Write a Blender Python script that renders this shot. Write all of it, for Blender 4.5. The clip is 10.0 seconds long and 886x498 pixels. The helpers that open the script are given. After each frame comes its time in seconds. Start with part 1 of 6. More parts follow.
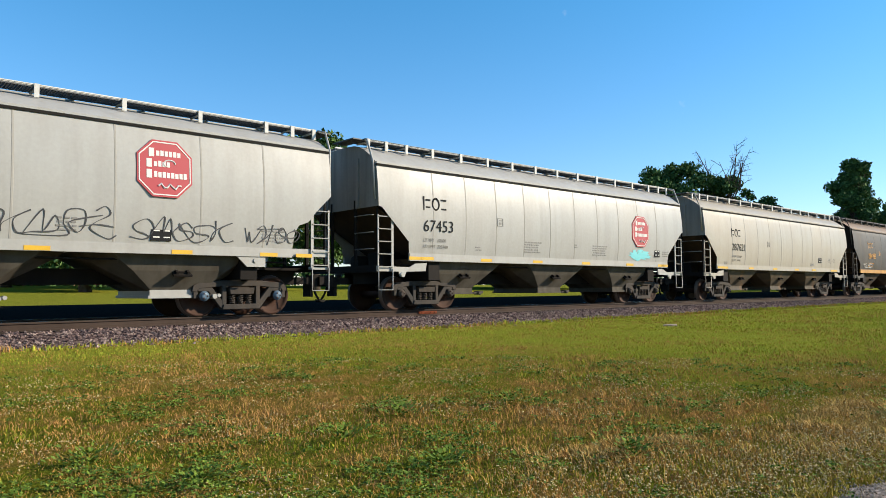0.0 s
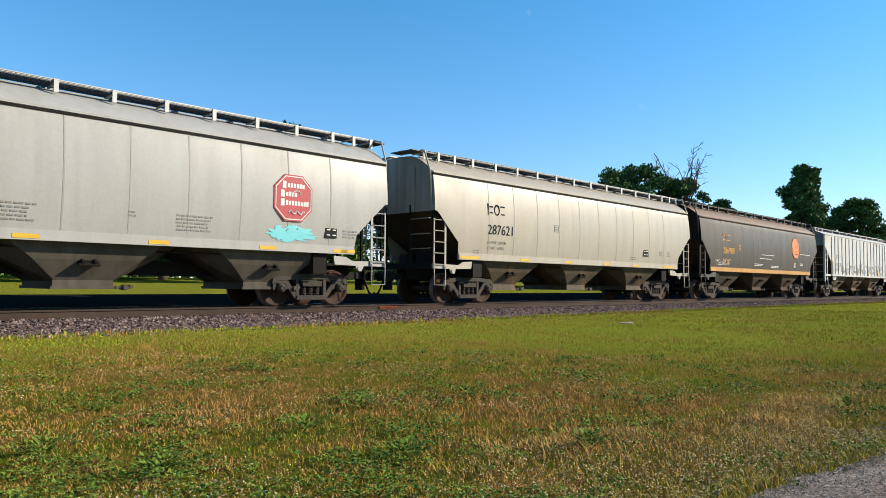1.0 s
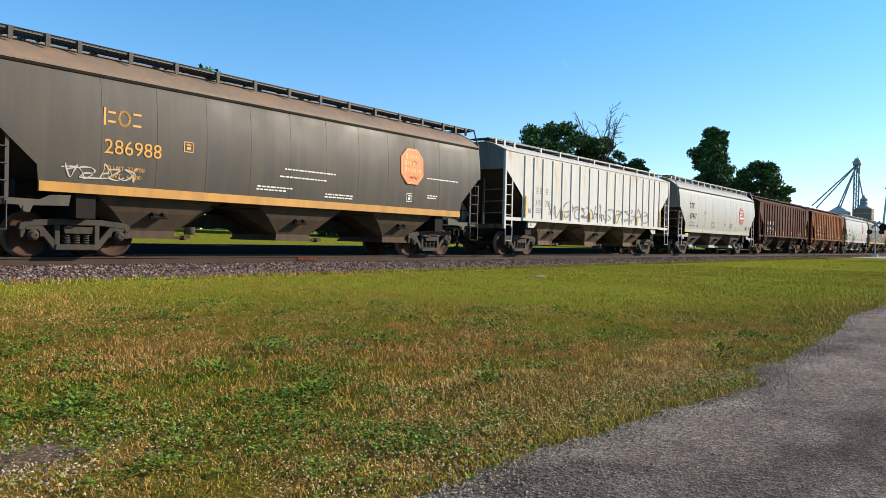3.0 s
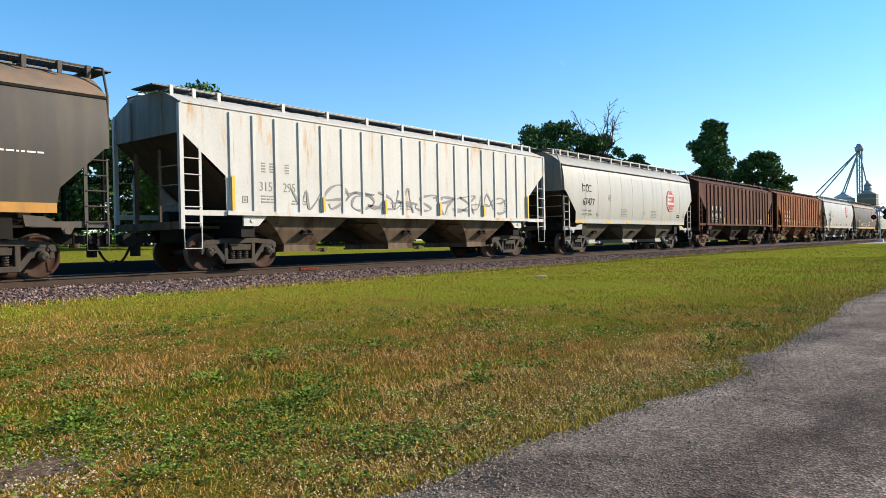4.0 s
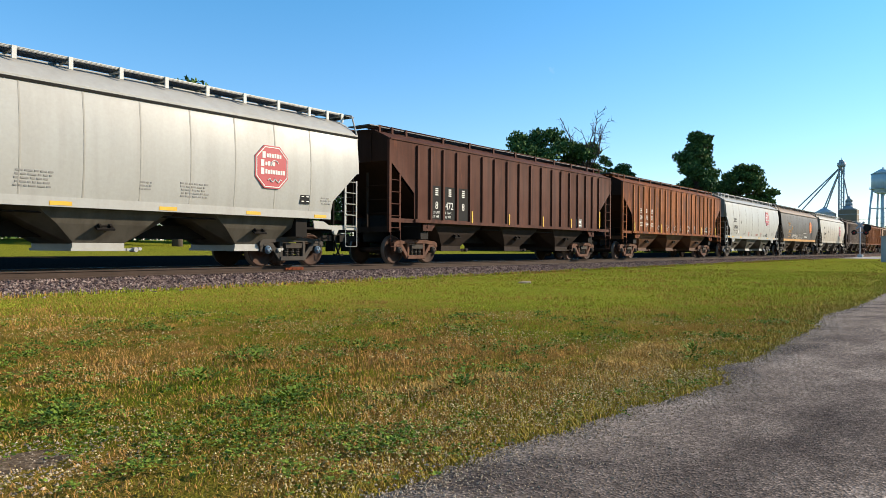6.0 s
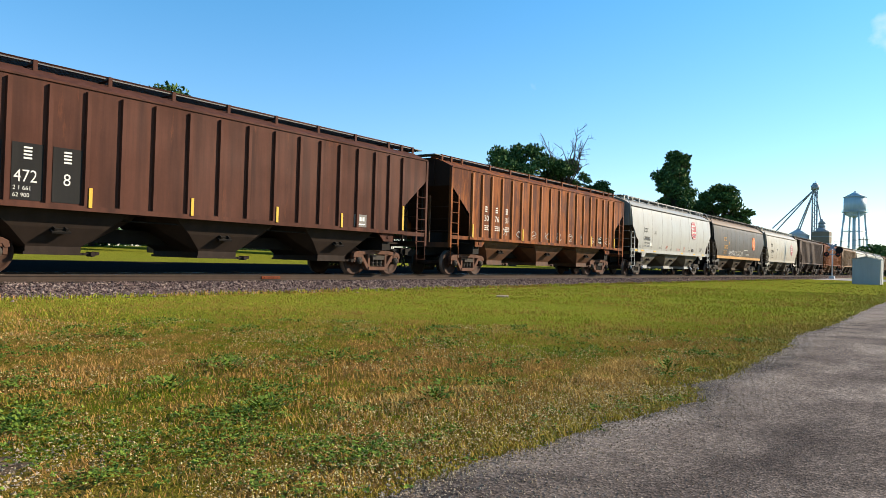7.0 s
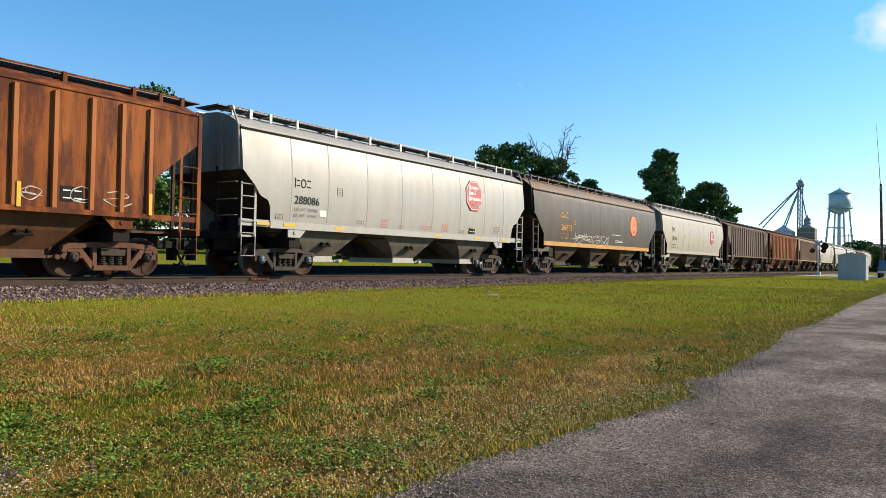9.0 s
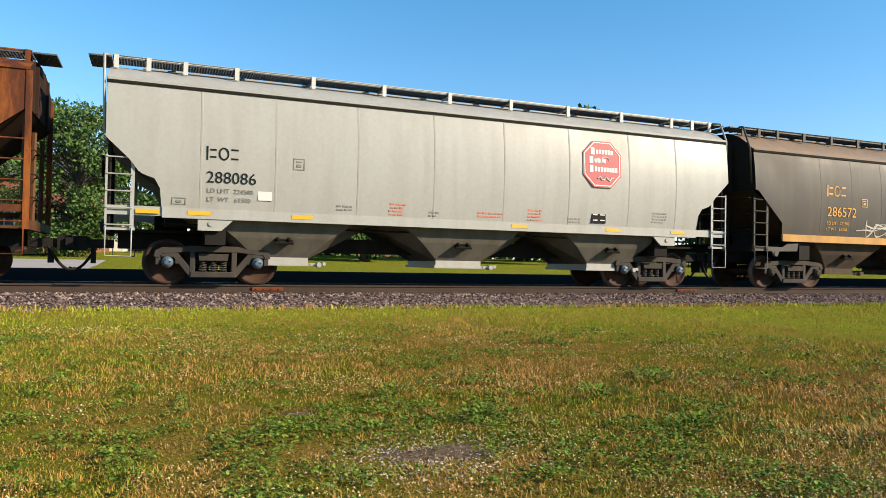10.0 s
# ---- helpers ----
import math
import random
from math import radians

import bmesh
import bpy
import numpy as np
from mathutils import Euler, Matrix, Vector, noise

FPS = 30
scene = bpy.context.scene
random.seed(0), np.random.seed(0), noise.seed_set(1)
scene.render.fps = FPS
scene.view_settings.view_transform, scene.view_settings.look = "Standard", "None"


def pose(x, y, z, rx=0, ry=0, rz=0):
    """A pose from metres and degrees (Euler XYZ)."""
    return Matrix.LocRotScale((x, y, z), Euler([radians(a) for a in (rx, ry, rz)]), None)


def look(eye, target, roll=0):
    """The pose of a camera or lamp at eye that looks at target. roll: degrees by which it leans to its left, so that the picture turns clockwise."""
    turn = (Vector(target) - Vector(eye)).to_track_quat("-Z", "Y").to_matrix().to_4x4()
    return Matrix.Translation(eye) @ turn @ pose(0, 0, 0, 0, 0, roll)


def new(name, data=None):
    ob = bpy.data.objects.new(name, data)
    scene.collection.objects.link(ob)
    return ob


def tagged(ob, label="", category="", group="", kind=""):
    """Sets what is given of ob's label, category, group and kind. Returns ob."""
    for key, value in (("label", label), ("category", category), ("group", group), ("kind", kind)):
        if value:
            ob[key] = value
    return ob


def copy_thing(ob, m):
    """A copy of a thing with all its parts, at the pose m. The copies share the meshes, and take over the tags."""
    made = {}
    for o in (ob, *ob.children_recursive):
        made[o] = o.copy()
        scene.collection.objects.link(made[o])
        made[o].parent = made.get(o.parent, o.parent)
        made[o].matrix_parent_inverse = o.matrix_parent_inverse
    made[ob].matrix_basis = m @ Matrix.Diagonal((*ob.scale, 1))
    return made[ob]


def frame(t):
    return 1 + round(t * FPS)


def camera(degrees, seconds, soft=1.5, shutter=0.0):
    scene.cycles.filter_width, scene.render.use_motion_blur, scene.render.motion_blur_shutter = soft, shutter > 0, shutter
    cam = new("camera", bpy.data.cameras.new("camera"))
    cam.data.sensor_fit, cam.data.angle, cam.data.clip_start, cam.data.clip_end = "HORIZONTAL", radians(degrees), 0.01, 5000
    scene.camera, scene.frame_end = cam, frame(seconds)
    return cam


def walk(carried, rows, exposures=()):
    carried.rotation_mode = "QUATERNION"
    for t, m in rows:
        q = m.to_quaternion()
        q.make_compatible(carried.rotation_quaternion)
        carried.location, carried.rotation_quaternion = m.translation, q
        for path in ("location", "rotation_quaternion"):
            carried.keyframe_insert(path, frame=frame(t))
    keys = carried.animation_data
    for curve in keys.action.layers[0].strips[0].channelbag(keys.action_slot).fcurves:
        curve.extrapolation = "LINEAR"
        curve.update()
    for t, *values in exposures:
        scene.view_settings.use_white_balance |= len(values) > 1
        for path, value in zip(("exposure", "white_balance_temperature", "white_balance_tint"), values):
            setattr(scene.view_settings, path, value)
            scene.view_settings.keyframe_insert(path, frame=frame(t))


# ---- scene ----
cam = camera(63.32, 10.0, soft=0.5)
EYE = 0.90


def held(dx, dy, dz, yaw, pitch, roll):
    return pose(dx, dy, EYE + dz, 90 + pitch, 0, yaw) @ pose(0, 0, 0, 0, 0, roll)


PATH = [
    (0.0, held(0.224, 0.385, 0.024, -42.11, 3.19, -0.43)),
    (0.5, held(0.191, 0.398, 0.016, -43.05, 3.13, 0.49)),
    (1.0, held(0.170, 0.370, 0.005, -45.27, 2.89, 0.47)),
    (1.5, held(0.147, 0.370, -0.007, -48.25, 1.74, 1.26)),
    (2.0, held(0.154, 0.348, -0.010, -46.77, 1.30, 0.08)),
    (2.5, held(0.091, 0.252, -0.023, -50.23, 1.16, 0.61)),
    (2.7, held(0.057, 0.219, -0.014, -51.57, -0.54, 1.77)),
    (3.8, held(0.037, -0.025, 0.008, -50.39, -0.85, -0.34)),
    (4.0, held(0.031, -0.022, 0.009, -51.10, -0.44, -1.17)),
    (4.5, held(0.016, -0.034, 0.005, -52.16, -0.13, -0.03)),
    (5.0, held(0.005, -0.047, 0.005, -51.84, -0.43, 0.80)),
    (5.5, held(-0.017, -0.043, 0.007, -51.99, -0.11, 0.53)),
    (6.8, held(0.019, -0.005, -0.001, -53.20, 0.07, 0.76)),
    (7.0, held(0.022, -0.011, -0.005, -53.98, 0.90, 1.66)),
    (7.5, held(0.018, 0.009, -0.008, -56.96, 0.13, 2.12)),
    (8.0, held(0.026, 0.013, -0.002, -52.18, 0.79, 0.94)),
    (8.5, held(0.038, 0.010, -0.008, -56.26, 0.91, 1.12)),
    (9.0, held(0.023, 0.011, -0.002, -54.88, 0.89, 1.16)),
    (9.2, held(0.011, 0.024, -0.004, -51.03, 1.51, 1.00)),
    (9.5, held(-0.006, 0.052, -0.008, -39.78, 1.48, 0.97)),
    (9.7, held(-0.021, 0.059, -0.010, -31.84, 1.22, 0.92)),
    (10.0, held(-0.046, 0.059, -0.014, -22.06, 1.14, 1.06)),
]
EXPOSURE = [(0.0, 0.68, 6500, 10), (2.5, 0.66, 6500, 10), (4.0, 0.78, 6600, 11), (4.5, 0.73, 6600, 10), (5.0, 0.65, 6550, 10), (5.5, 0.69, 6600, 10), (7.0, 0.83, 6800, 10), (8.5, 0.89, 7050, 11), (9.0, 0.69, 6750, 11), (9.5, 0.60, 6650, 11), (10.0, 0.78, 6950, 10)]
walk(cam, PATH, EXPOSURE)

# ---- light ----
SUN_AZ, SUN_EL = 50.0, 26.0          # degrees from -y towards +x, and above the horizon
RAIL_Z, TRACK_Y = 0.352, 16.69

world = bpy.data.worlds.new("sky")
scene.world = world
world.use_nodes = True
wn = world.node_tree
wn.nodes.clear()
sky = wn.nodes.new("ShaderNodeTexSky")
sky.sky_type = "NISHITA"
sky.sun_disc = False
sky.sun_elevation = radians(SUN_EL)
sky.sun_rotation = radians(180 - SUN_AZ)
sky.air_density, sky.dust_density, sky.ozone_density = 1.0, 0.1, 3.0
sat = wn.nodes.new("ShaderNodeHueSaturation")
sat.inputs["Saturation"].default_value = 1.07
tint = wn.nodes.new("ShaderNodeMix")
tint.data_type, tint.blend_type = "RGBA", "MULTIPLY"
tint.inputs["Factor"].default_value = 1.0
way = wn.nodes.new("ShaderNodeTexCoord")
rise = wn.nodes.new("ShaderNodeSeparateXYZ")
wn.links.new(way.outputs["Generated"], rise.inputs[0])
blue = wn.nodes.new("ShaderNodeValToRGB")
blue.color_ramp.elements[0].color = (0.98, 0.96, 1.12, 1)
blue.color_ramp.elements[1].position = 0.42
blue.color_ramp.elements[1].color = (0.48, 1.11, 1.24, 1)
wn.links.new(rise.outputs["Z"], blue.inputs["Fac"])
wn.links.new(blue.outputs["Color"], tint.inputs["B"])
# small fair-weather clouds low in the sky beyond the town
puff = wn.nodes.new("ShaderNodeTexNoise")
puff.inputs["Scale"].default_value, puff.inputs["Detail"].default_value = 22.0, 6.0
wn.links.new(way.outputs["Generated"], puff.inputs["Vector"])
cloud_sum = None
for a_, e_, size_ in ((-86.4, 16.2, 0.06), (-88.9, 18.5, 0.06), (-88.2, 13.8, 0.035), (-91.5, 14.0, 0.06)):
    d_ = wn.nodes.new("ShaderNodeVectorMath")
    d_.operation = "DISTANCE"
    d_.inputs[1].default_value = (-math.sin(radians(a_)) * math.cos(radians(e_)), math.cos(radians(a_)) * math.cos(radians(e_)), math.sin(radians(e_)))
    wn.links.new(way.outputs["Generated"], d_.inputs[0])
    near = wn.nodes.new("ShaderNodeMapRange")
    near.inputs["From Min"].default_value, near.inputs["From Max"].default_value = size_, 0.0
    near.inputs["To Min"].default_value, near.inputs["To Max"].default_value = 0.0, 0.55
    wn.links.new(d_.outputs["Value"], near.inputs["Value"])
    if cloud_sum is None:
        cloud_sum = near.outputs[0]
    else:
        top_ = wn.nodes.new("ShaderNodeMath")
        top_.operation = "MAXIMUM"
        wn.links.new(cloud_sum, top_.inputs[0])
        wn.links.new(near.outputs[0], top_.inputs[1])
        cloud_sum = top_.outputs[0]
both = wn.nodes.new("ShaderNodeMath")
both.operation = "ADD"
wn.links.new(puff.outputs["Fac"], both.inputs[0])
wn.links.new(cloud_sum, both.inputs[1])
cover = wn.nodes.new("ShaderNodeMapRange")
cover.inputs["From Min"].default_value, cover.inputs["From Max"].default_value = 0.74, 1.30
wn.links.new(both.outputs[0], cover.inputs["Value"])
clouds = wn.nodes.new("ShaderNodeMix")
clouds.data_type = "RGBA"
clouds.inputs["B"].default_value = (6.2, 6.2, 6.3, 1)
wn.links.new(cover.outputs[0], clouds.inputs["Factor"])
bg = wn.nodes.new("ShaderNodeBackground")
bg.inputs["Strength"].default_value = 0.11
wout = wn.nodes.new("ShaderNodeOutputWorld")
wn.links.new(sky.outputs[0], sat.inputs["Color"])
wn.links.new(sat.outputs[0], tint.inputs["A"])
wn.links.new(tint.outputs["Result"], clouds.inputs["A"])
wn.links.new(clouds.outputs["Result"], bg.inputs["Color"])
wn.links.new(bg.outputs[0], wout.inputs["Surface"])

sun = new("sun", bpy.data.lights.new("sun", "SUN"))
sun.data.energy = 5.0
sun.data.angle = radians(0.55)
sun.data.color = (1.0, 0.87, 0.69)
az = radians(SUN_AZ)
sun.matrix_world = look((0, 0, 60), (-math.sin(az), math.cos(az), 60 - math.tan(radians(SUN_EL))))


# ---- materials ----
def mat(name, color, rough=0.6, metal=0.0, spec=0.5):
    m = bpy.data.materials.new(name)
    m.use_nodes = True
    b = m.node_tree.nodes["Principled BSDF"]
    b.inputs["Base Color"].default_value = (*color, 1)
    b.inputs["Roughness"].default_value = rough
    b.inputs["Metallic"].default_value = metal
    b.inputs["Specular IOR Level"].default_value = spec
    return m


def node(m, kind, **values):
    n = m.node_tree.nodes.new(kind)
    for k, v in values.items():
        n.inputs[k].default_value = v
    return n


def link(m, a, b):
    m.node_tree.links.new(a, b)


def bsdf(m):
    return m.node_tree.nodes["Principled BSDF"]


def ramp(m, fac, stops):
    r = m.node_tree.nodes.new("ShaderNodeValToRGB")
    e = r.color_ramp.elements
    while len(e) < len(stops):
        e.new(0.5)
    for i, (p, c) in enumerate(stops):
        e[i].position = p
        e[i].color = (*c, 1) if len(c) == 3 else c
    link(m, fac, r.inputs["Fac"])
    return r


def noise_tex(m, scale, detail=4.0, stretch=None, coords="Object", rough=0.55):
    tc = m.node_tree.nodes.new("ShaderNodeTexCoord")
    n = node(m, "ShaderNodeTexNoise", Scale=scale, Detail=detail, Roughness=rough)
    src = tc.outputs["Object"]
    if coords == "World":
        src = m.node_tree.nodes.new("ShaderNodeNewGeometry").outputs["Position"]
    if stretch:
        mp = m.node_tree.nodes.new("ShaderNodeMapping")
        mp.inputs["Scale"].default_value = stretch
        link(m, src, mp.inputs["Vector"])
        src = mp.outputs["Vector"]
    link(m, src, n.inputs["Vector"])
    return n


def mixc(m, fac, a, b, blend="MIX"):
    x = m.node_tree.nodes.new("ShaderNodeMix")
    x.data_type = "RGBA"
    x.blend_type = blend
    for sock, v in ((x.inputs["Factor"], fac), (x.inputs["A"], a), (x.inputs["B"], b)):
        if isinstance(v, (int, float)):
            sock.default_value = v
        elif isinstance(v, tuple):
            sock.default_value = (*v, 1)
        else:
            link(m, v, sock)
    return x.outputs["Result"]


def bump(m, height, strength=0.3, distance=0.01):
    b = node(m, "ShaderNodeBump", Strength=strength, Distance=distance)
    link(m, height, b.inputs["Height"])
    link(m, b.outputs["Normal"], bsdf(m).inputs["Normal"])


def paint(name, color, dirt, amount=0.5, rough=0.45, rust=None, rust_at=0.66, spec=0.4):
    """Weathered car paint: rain streaks, broad stains, fine grain."""
    m = mat(name, color, rough, 0.0, spec)
    streak = noise_tex(m, 1.0, 5, (3.2, 3.2, 0.22))
    broad = noise_tex(m, 0.45, 4)
    fine = noise_tex(m, 14.0, 6)
    s = ramp(m, streak.outputs["Fac"], [(0.42, (0, 0, 0)), (0.72, (amount,) * 3)])
    c = mixc(m, s.outputs["Color"], color, dirt)
    b = ramp(m, broad.outputs["Fac"], [(0.4, (0, 0, 0)), (0.75, (amount * 0.7,) * 3)])
    c = mixc(m, b.outputs["Color"], c, dirt)
    g = ramp(m, fine.outputs["Fac"], [(0.3, (0.9,) * 3), (0.7, (1.05,) * 3)])
    c = mixc(m, 0.55, c, g.outputs["Color"], "MULTIPLY")
    if rust:
        k = noise_tex(m, 1.3, 8, (2.0, 2.0, 0.32), rough=0.7)
        kr = ramp(m, k.outputs["Fac"], [(rust_at - 0.06, (0, 0, 0)), (rust_at + 0.06, (0.85,) * 3)])
        c = mixc(m, kr.outputs["Color"], c, rust)
    link(m, c, bsdf(m).inputs["Base Color"])
    rr = ramp(m, broad.outputs["Fac"], [(0.3, (rough - 0.08,) * 3), (0.7, (rough + 0.15,) * 3)])
    link(m, rr.outputs["Color"], bsdf(m).inputs["Roughness"])
    wave = noise_tex(m, 0.8, 2)
    bump(m, wave.outputs["Fac"], 0.12, 0.05)
    return m


BEIGE = paint("grey_beige_paint", (0.335, 0.328, 0.303), (0.225, 0.205, 0.175), 0.34, 0.42, spec=0.38)
BEIGE_WARM = paint("warm_beige_paint", (0.35, 0.315, 0.255), (0.23, 0.185, 0.13), 0.30, 0.42)
GREY_DARK = paint("dark_grey_paint", (0.052, 0.047, 0.042), (0.10, 0.078, 0.055), 0.55, 0.52, spec=0.25)
WHITE_OLD = paint("old_white_paint", (0.47, 0.465, 0.45), (0.35, 0.335, 0.305), 0.45, 0.55, (0.40, 0.20, 0.045), 0.62, 0.25)
BROWN = paint("brown_red_paint", (0.088, 0.032, 0.020), (0.034, 0.014, 0.010), 0.95, 0.7, (0.15, 0.048, 0.022), 0.66, 0.12)
ORANGE = paint("faded_rust_paint", (0.27, 0.082, 0.019), (0.10, 0.030, 0.013), 0.85, 0.7, (0.060, 0.021, 0.014), 0.50, 0.12)
# lighter copy of the orange paint, with sunlight on the posts coloured in
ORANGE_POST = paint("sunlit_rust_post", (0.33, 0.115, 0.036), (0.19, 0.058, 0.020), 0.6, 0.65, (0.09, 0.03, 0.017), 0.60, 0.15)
TAN = paint("tan_paint", (0.28, 0.18, 0.11), (0.15, 0.09, 0.05), 0.5, 0.6, spec=0.2)
# dusty bay paints, several darkened to hold the shade under the car bodies
DUSTY_SHADED = paint("dusty_shaded_bay_paint", (0.092, 0.081, 0.064), (0.038, 0.031, 0.022), 0.7, 0.7, spec=0.15)
DUSTY_PALE_SHADED = paint("pale_shaded_bay_paint", (0.122, 0.110, 0.087), (0.058, 0.047, 0.034), 0.65, 0.6, spec=0.2)
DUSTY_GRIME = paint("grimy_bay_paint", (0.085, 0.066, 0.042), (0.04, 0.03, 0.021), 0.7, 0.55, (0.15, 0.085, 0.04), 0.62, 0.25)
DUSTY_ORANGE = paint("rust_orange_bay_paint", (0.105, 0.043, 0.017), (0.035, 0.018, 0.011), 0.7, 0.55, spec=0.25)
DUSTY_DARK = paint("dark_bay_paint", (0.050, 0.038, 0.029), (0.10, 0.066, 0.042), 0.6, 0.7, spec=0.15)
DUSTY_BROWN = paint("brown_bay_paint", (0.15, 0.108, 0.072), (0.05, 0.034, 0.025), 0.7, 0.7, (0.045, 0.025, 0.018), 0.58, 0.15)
DUSTY_RUST_SHADED = paint("rusty_shaded_bay_paint", (0.030, 0.020, 0.015), (0.014, 0.010, 0.008), 0.6, 0.7, spec=0.12)
CAST = paint("cast_steel", (0.034, 0.030, 0.026), (0.065, 0.050, 0.038), 0.6, 0.75, spec=0.2)
CAST_RUST = paint("rusty_cast_steel", (0.125, 0.058, 0.036), (0.05, 0.026, 0.018), 0.6, 0.75, spec=0.15)
# black of the underframe, taken extra dark to deepen the shade beneath the cars
BLACK = paint("black_steel", (0.009, 0.008, 0.0075), (0.022, 0.017, 0.013), 0.5, 0.75, spec=0.15)
GALV = mat("galvanised_grating", (0.09, 0.09, 0.09), 0.6, 0.3)
# body colour made paler: direct sun on walkway brackets and edges, as paint
TRIM_SUNLIT = paint("sunlit_trim_paint", (0.50, 0.49, 0.455), (0.34, 0.32, 0.28), 0.3, 0.5)
# streaked end paint, darkened because the ends face away from the sun
END_SHADED = paint("shaded_grimy_end_paint", (0.25, 0.24, 0.215), (0.10, 0.09, 0.075), 0.7, 0.7, spec=0.15)
SEAM = paint("grimy_weld_seam", (0.275, 0.258, 0.228), (0.335, 0.318, 0.285), 0.8, 0.6, spec=0.2)
WHEEL = paint("rusty_wheel_plate", (0.060, 0.027, 0.016), (0.028, 0.016, 0.011), 0.7, 0.65, spec=0.2)
TREAD = mat("worn_tread", (0.13, 0.095, 0.075), 0.5, 0.6)
CAP_BLUE = mat("blue_bearing_cap", (0.07, 0.11, 0.15), 0.5, 0.2)
YELLOW = paint("yellow_reflector", (0.60, 0.35, 0.018), (0.42, 0.24, 0.03), 0.4, 0.4)
INK = mat("black_lettering", (0.012, 0.012, 0.013), 0.7, 0, 0.12)
INK_PALE = mat("pale_lettering", (0.62, 0.60, 0.55), 0.5)
INK_GREY = mat("grey_lettering", (0.16, 0.15, 0.135), 0.5)
INK_GOLD = mat("gold_lettering", (0.58, 0.27, 0.03), 0.5)
RED = mat("red_emblem", (0.33, 0.014, 0.022), 0.5)
EMBLEM_WHITE = mat("white_emblem", (0.55, 0.53, 0.5), 0.5)
EMBLEM_ORANGE = mat("orange_emblem", (0.62, 0.12, 0.02), 0.45)
AQUA = mat("aqua_spray", (0.16, 0.52, 0.55), 0.6)
SPRAY = mat("black_spray", (0.035, 0.033, 0.035), 0.6)
SPRAY_GREY = mat("thin_grey_spray", (0.16, 0.155, 0.16), 0.6)
SPRAY_WHITE = mat("white_spray", (0.38, 0.35, 0.31), 0.6)


def dryness(m, geo, at_spot, away):
    """A value that changes from the dry middle of the lawn outwards."""
    away_from = node(m, "ShaderNodeVectorMath")
    away_from.operation = "DISTANCE"
    link(m, geo.outputs["Position"], away_from.inputs[0])
    away_from.inputs[1].default_value = (3.4, 4.6, 0)
    along = node(m, "ShaderNodeVectorMath")
    along.operation = "DISTANCE"
    squeeze = node(m, "ShaderNodeVectorMath")
    squeeze.operation = "MULTIPLY"
    squeeze.inputs[1].default_value = (0.62, 2.2, 1.0)
    link(m, geo.outputs["Position"], squeeze.inputs[0])
    link(m, squeeze.outputs["Vector"], along.inputs[0])
    along.inputs[1].default_value = (3.6, 4.6, 0)
    nearest = node(m, "ShaderNodeMath")
    nearest.operation = "MINIMUM"
    link(m, away_from.outputs["Value"], nearest.inputs[0])
    link(m, along.outputs["Value"], nearest.inputs[1])
    r = node(m, "ShaderNodeMapRange")
    r.inputs["From Min"].default_value, r.inputs["From Max"].default_value = 2.2, 7.5
    r.inputs["To Min"].default_value, r.inputs["To Max"].default_value = at_spot, away
    link(m, nearest.outputs[0], r.inputs["Value"])
    return r


def ground_material():
    m = mat("lawn", (0.1, 0.12, 0.03), 1.0, 0, 0.0)
    big = noise_tex(m, 0.42, 5, None, "World")
    mid = noise_tex(m, 2.6, 5, None, "World")
    fine = noise_tex(m, 60.0, 4, None, "World")
    a = ramp(m, big.outputs["Fac"], [(0.40, (0.085, 0.105, 0.010)), (0.49, (0.140, 0.120, 0.015)), (0.57, (0.205, 0.115, 0.030))])
    b = ramp(m, mid.outputs["Fac"], [(0.40, (0.075, 0.096, 0.009)), (0.53, (0.135, 0.116, 0.015)), (0.63, (0.205, 0.115, 0.031))])
    c = mixc(m, 0.5, a.outputs["Color"], b.outputs["Color"])
    geo = m.node_tree.nodes.new("ShaderNodeNewGeometry")
    lush = dryness(m, geo, 0.0, 0.8)
    c = mixc(m, lush.outputs[0], c, (0.215, 0.228, 0.027))
    f = ramp(m, fine.outputs["Fac"], [(0.3, (0.4,) * 3), (0.7, (1.25,) * 3)])
    c = mixc(m, 0.8, c, f.outputs["Color"], "MULTIPLY")
    link(m, c, bsdf(m).inputs["Base Color"])
    bump(m, fine.outputs["Fac"], 0.8, 0.03)
    return m


def blade_material():
    m = mat("grass_blades", (0.1, 0.14, 0.03), 1.0, 0, 0.0)
    big = noise_tex(m, 0.42, 5, None, "World")
    mid = noise_tex(m, 2.6, 5, None, "World")
    geo = m.node_tree.nodes.new("ShaderNodeNewGeometry")
    add = node(m, "ShaderNodeMath")
    add.operation = "ADD"
    link(m, big.outputs["Fac"], add.inputs[0])
    link(m, mid.outputs["Fac"], add.inputs[1])
    a2 = node(m, "ShaderNodeMath")
    a2.operation = "MULTIPLY_ADD"
    link(m, geo.outputs["Random Per Island"], a2.inputs[0])
    a2.inputs[1].default_value = 0.50
    link(m, add.outputs[0], a2.inputs[2])
    damp = dryness(m, geo, 0.105, -0.20)
    dry = node(m, "ShaderNodeMath")
    dry.operation = "ADD"
    link(m, a2.outputs[0], dry.inputs[0])
    link(m, damp.outputs[0], dry.inputs[1])
    half = node(m, "ShaderNodeMath")
    half.operation = "MULTIPLY"
    link(m, dry.outputs[0], half.inputs[0])
    half.inputs[1].default_value = 0.6
    r = ramp(m, half.outputs[0], [(0.53, (0.35, 0.375, 0.044)), (0.60, (0.222, 0.240, 0.020)), (0.66, (0.245, 0.215, 0.028)), (0.71, (0.33, 0.19, 0.046)), (0.82, (0.42, 0.225, 0.075))])
    link(m, r.outputs["Color"], bsdf(m).inputs["Base Color"])
    return m


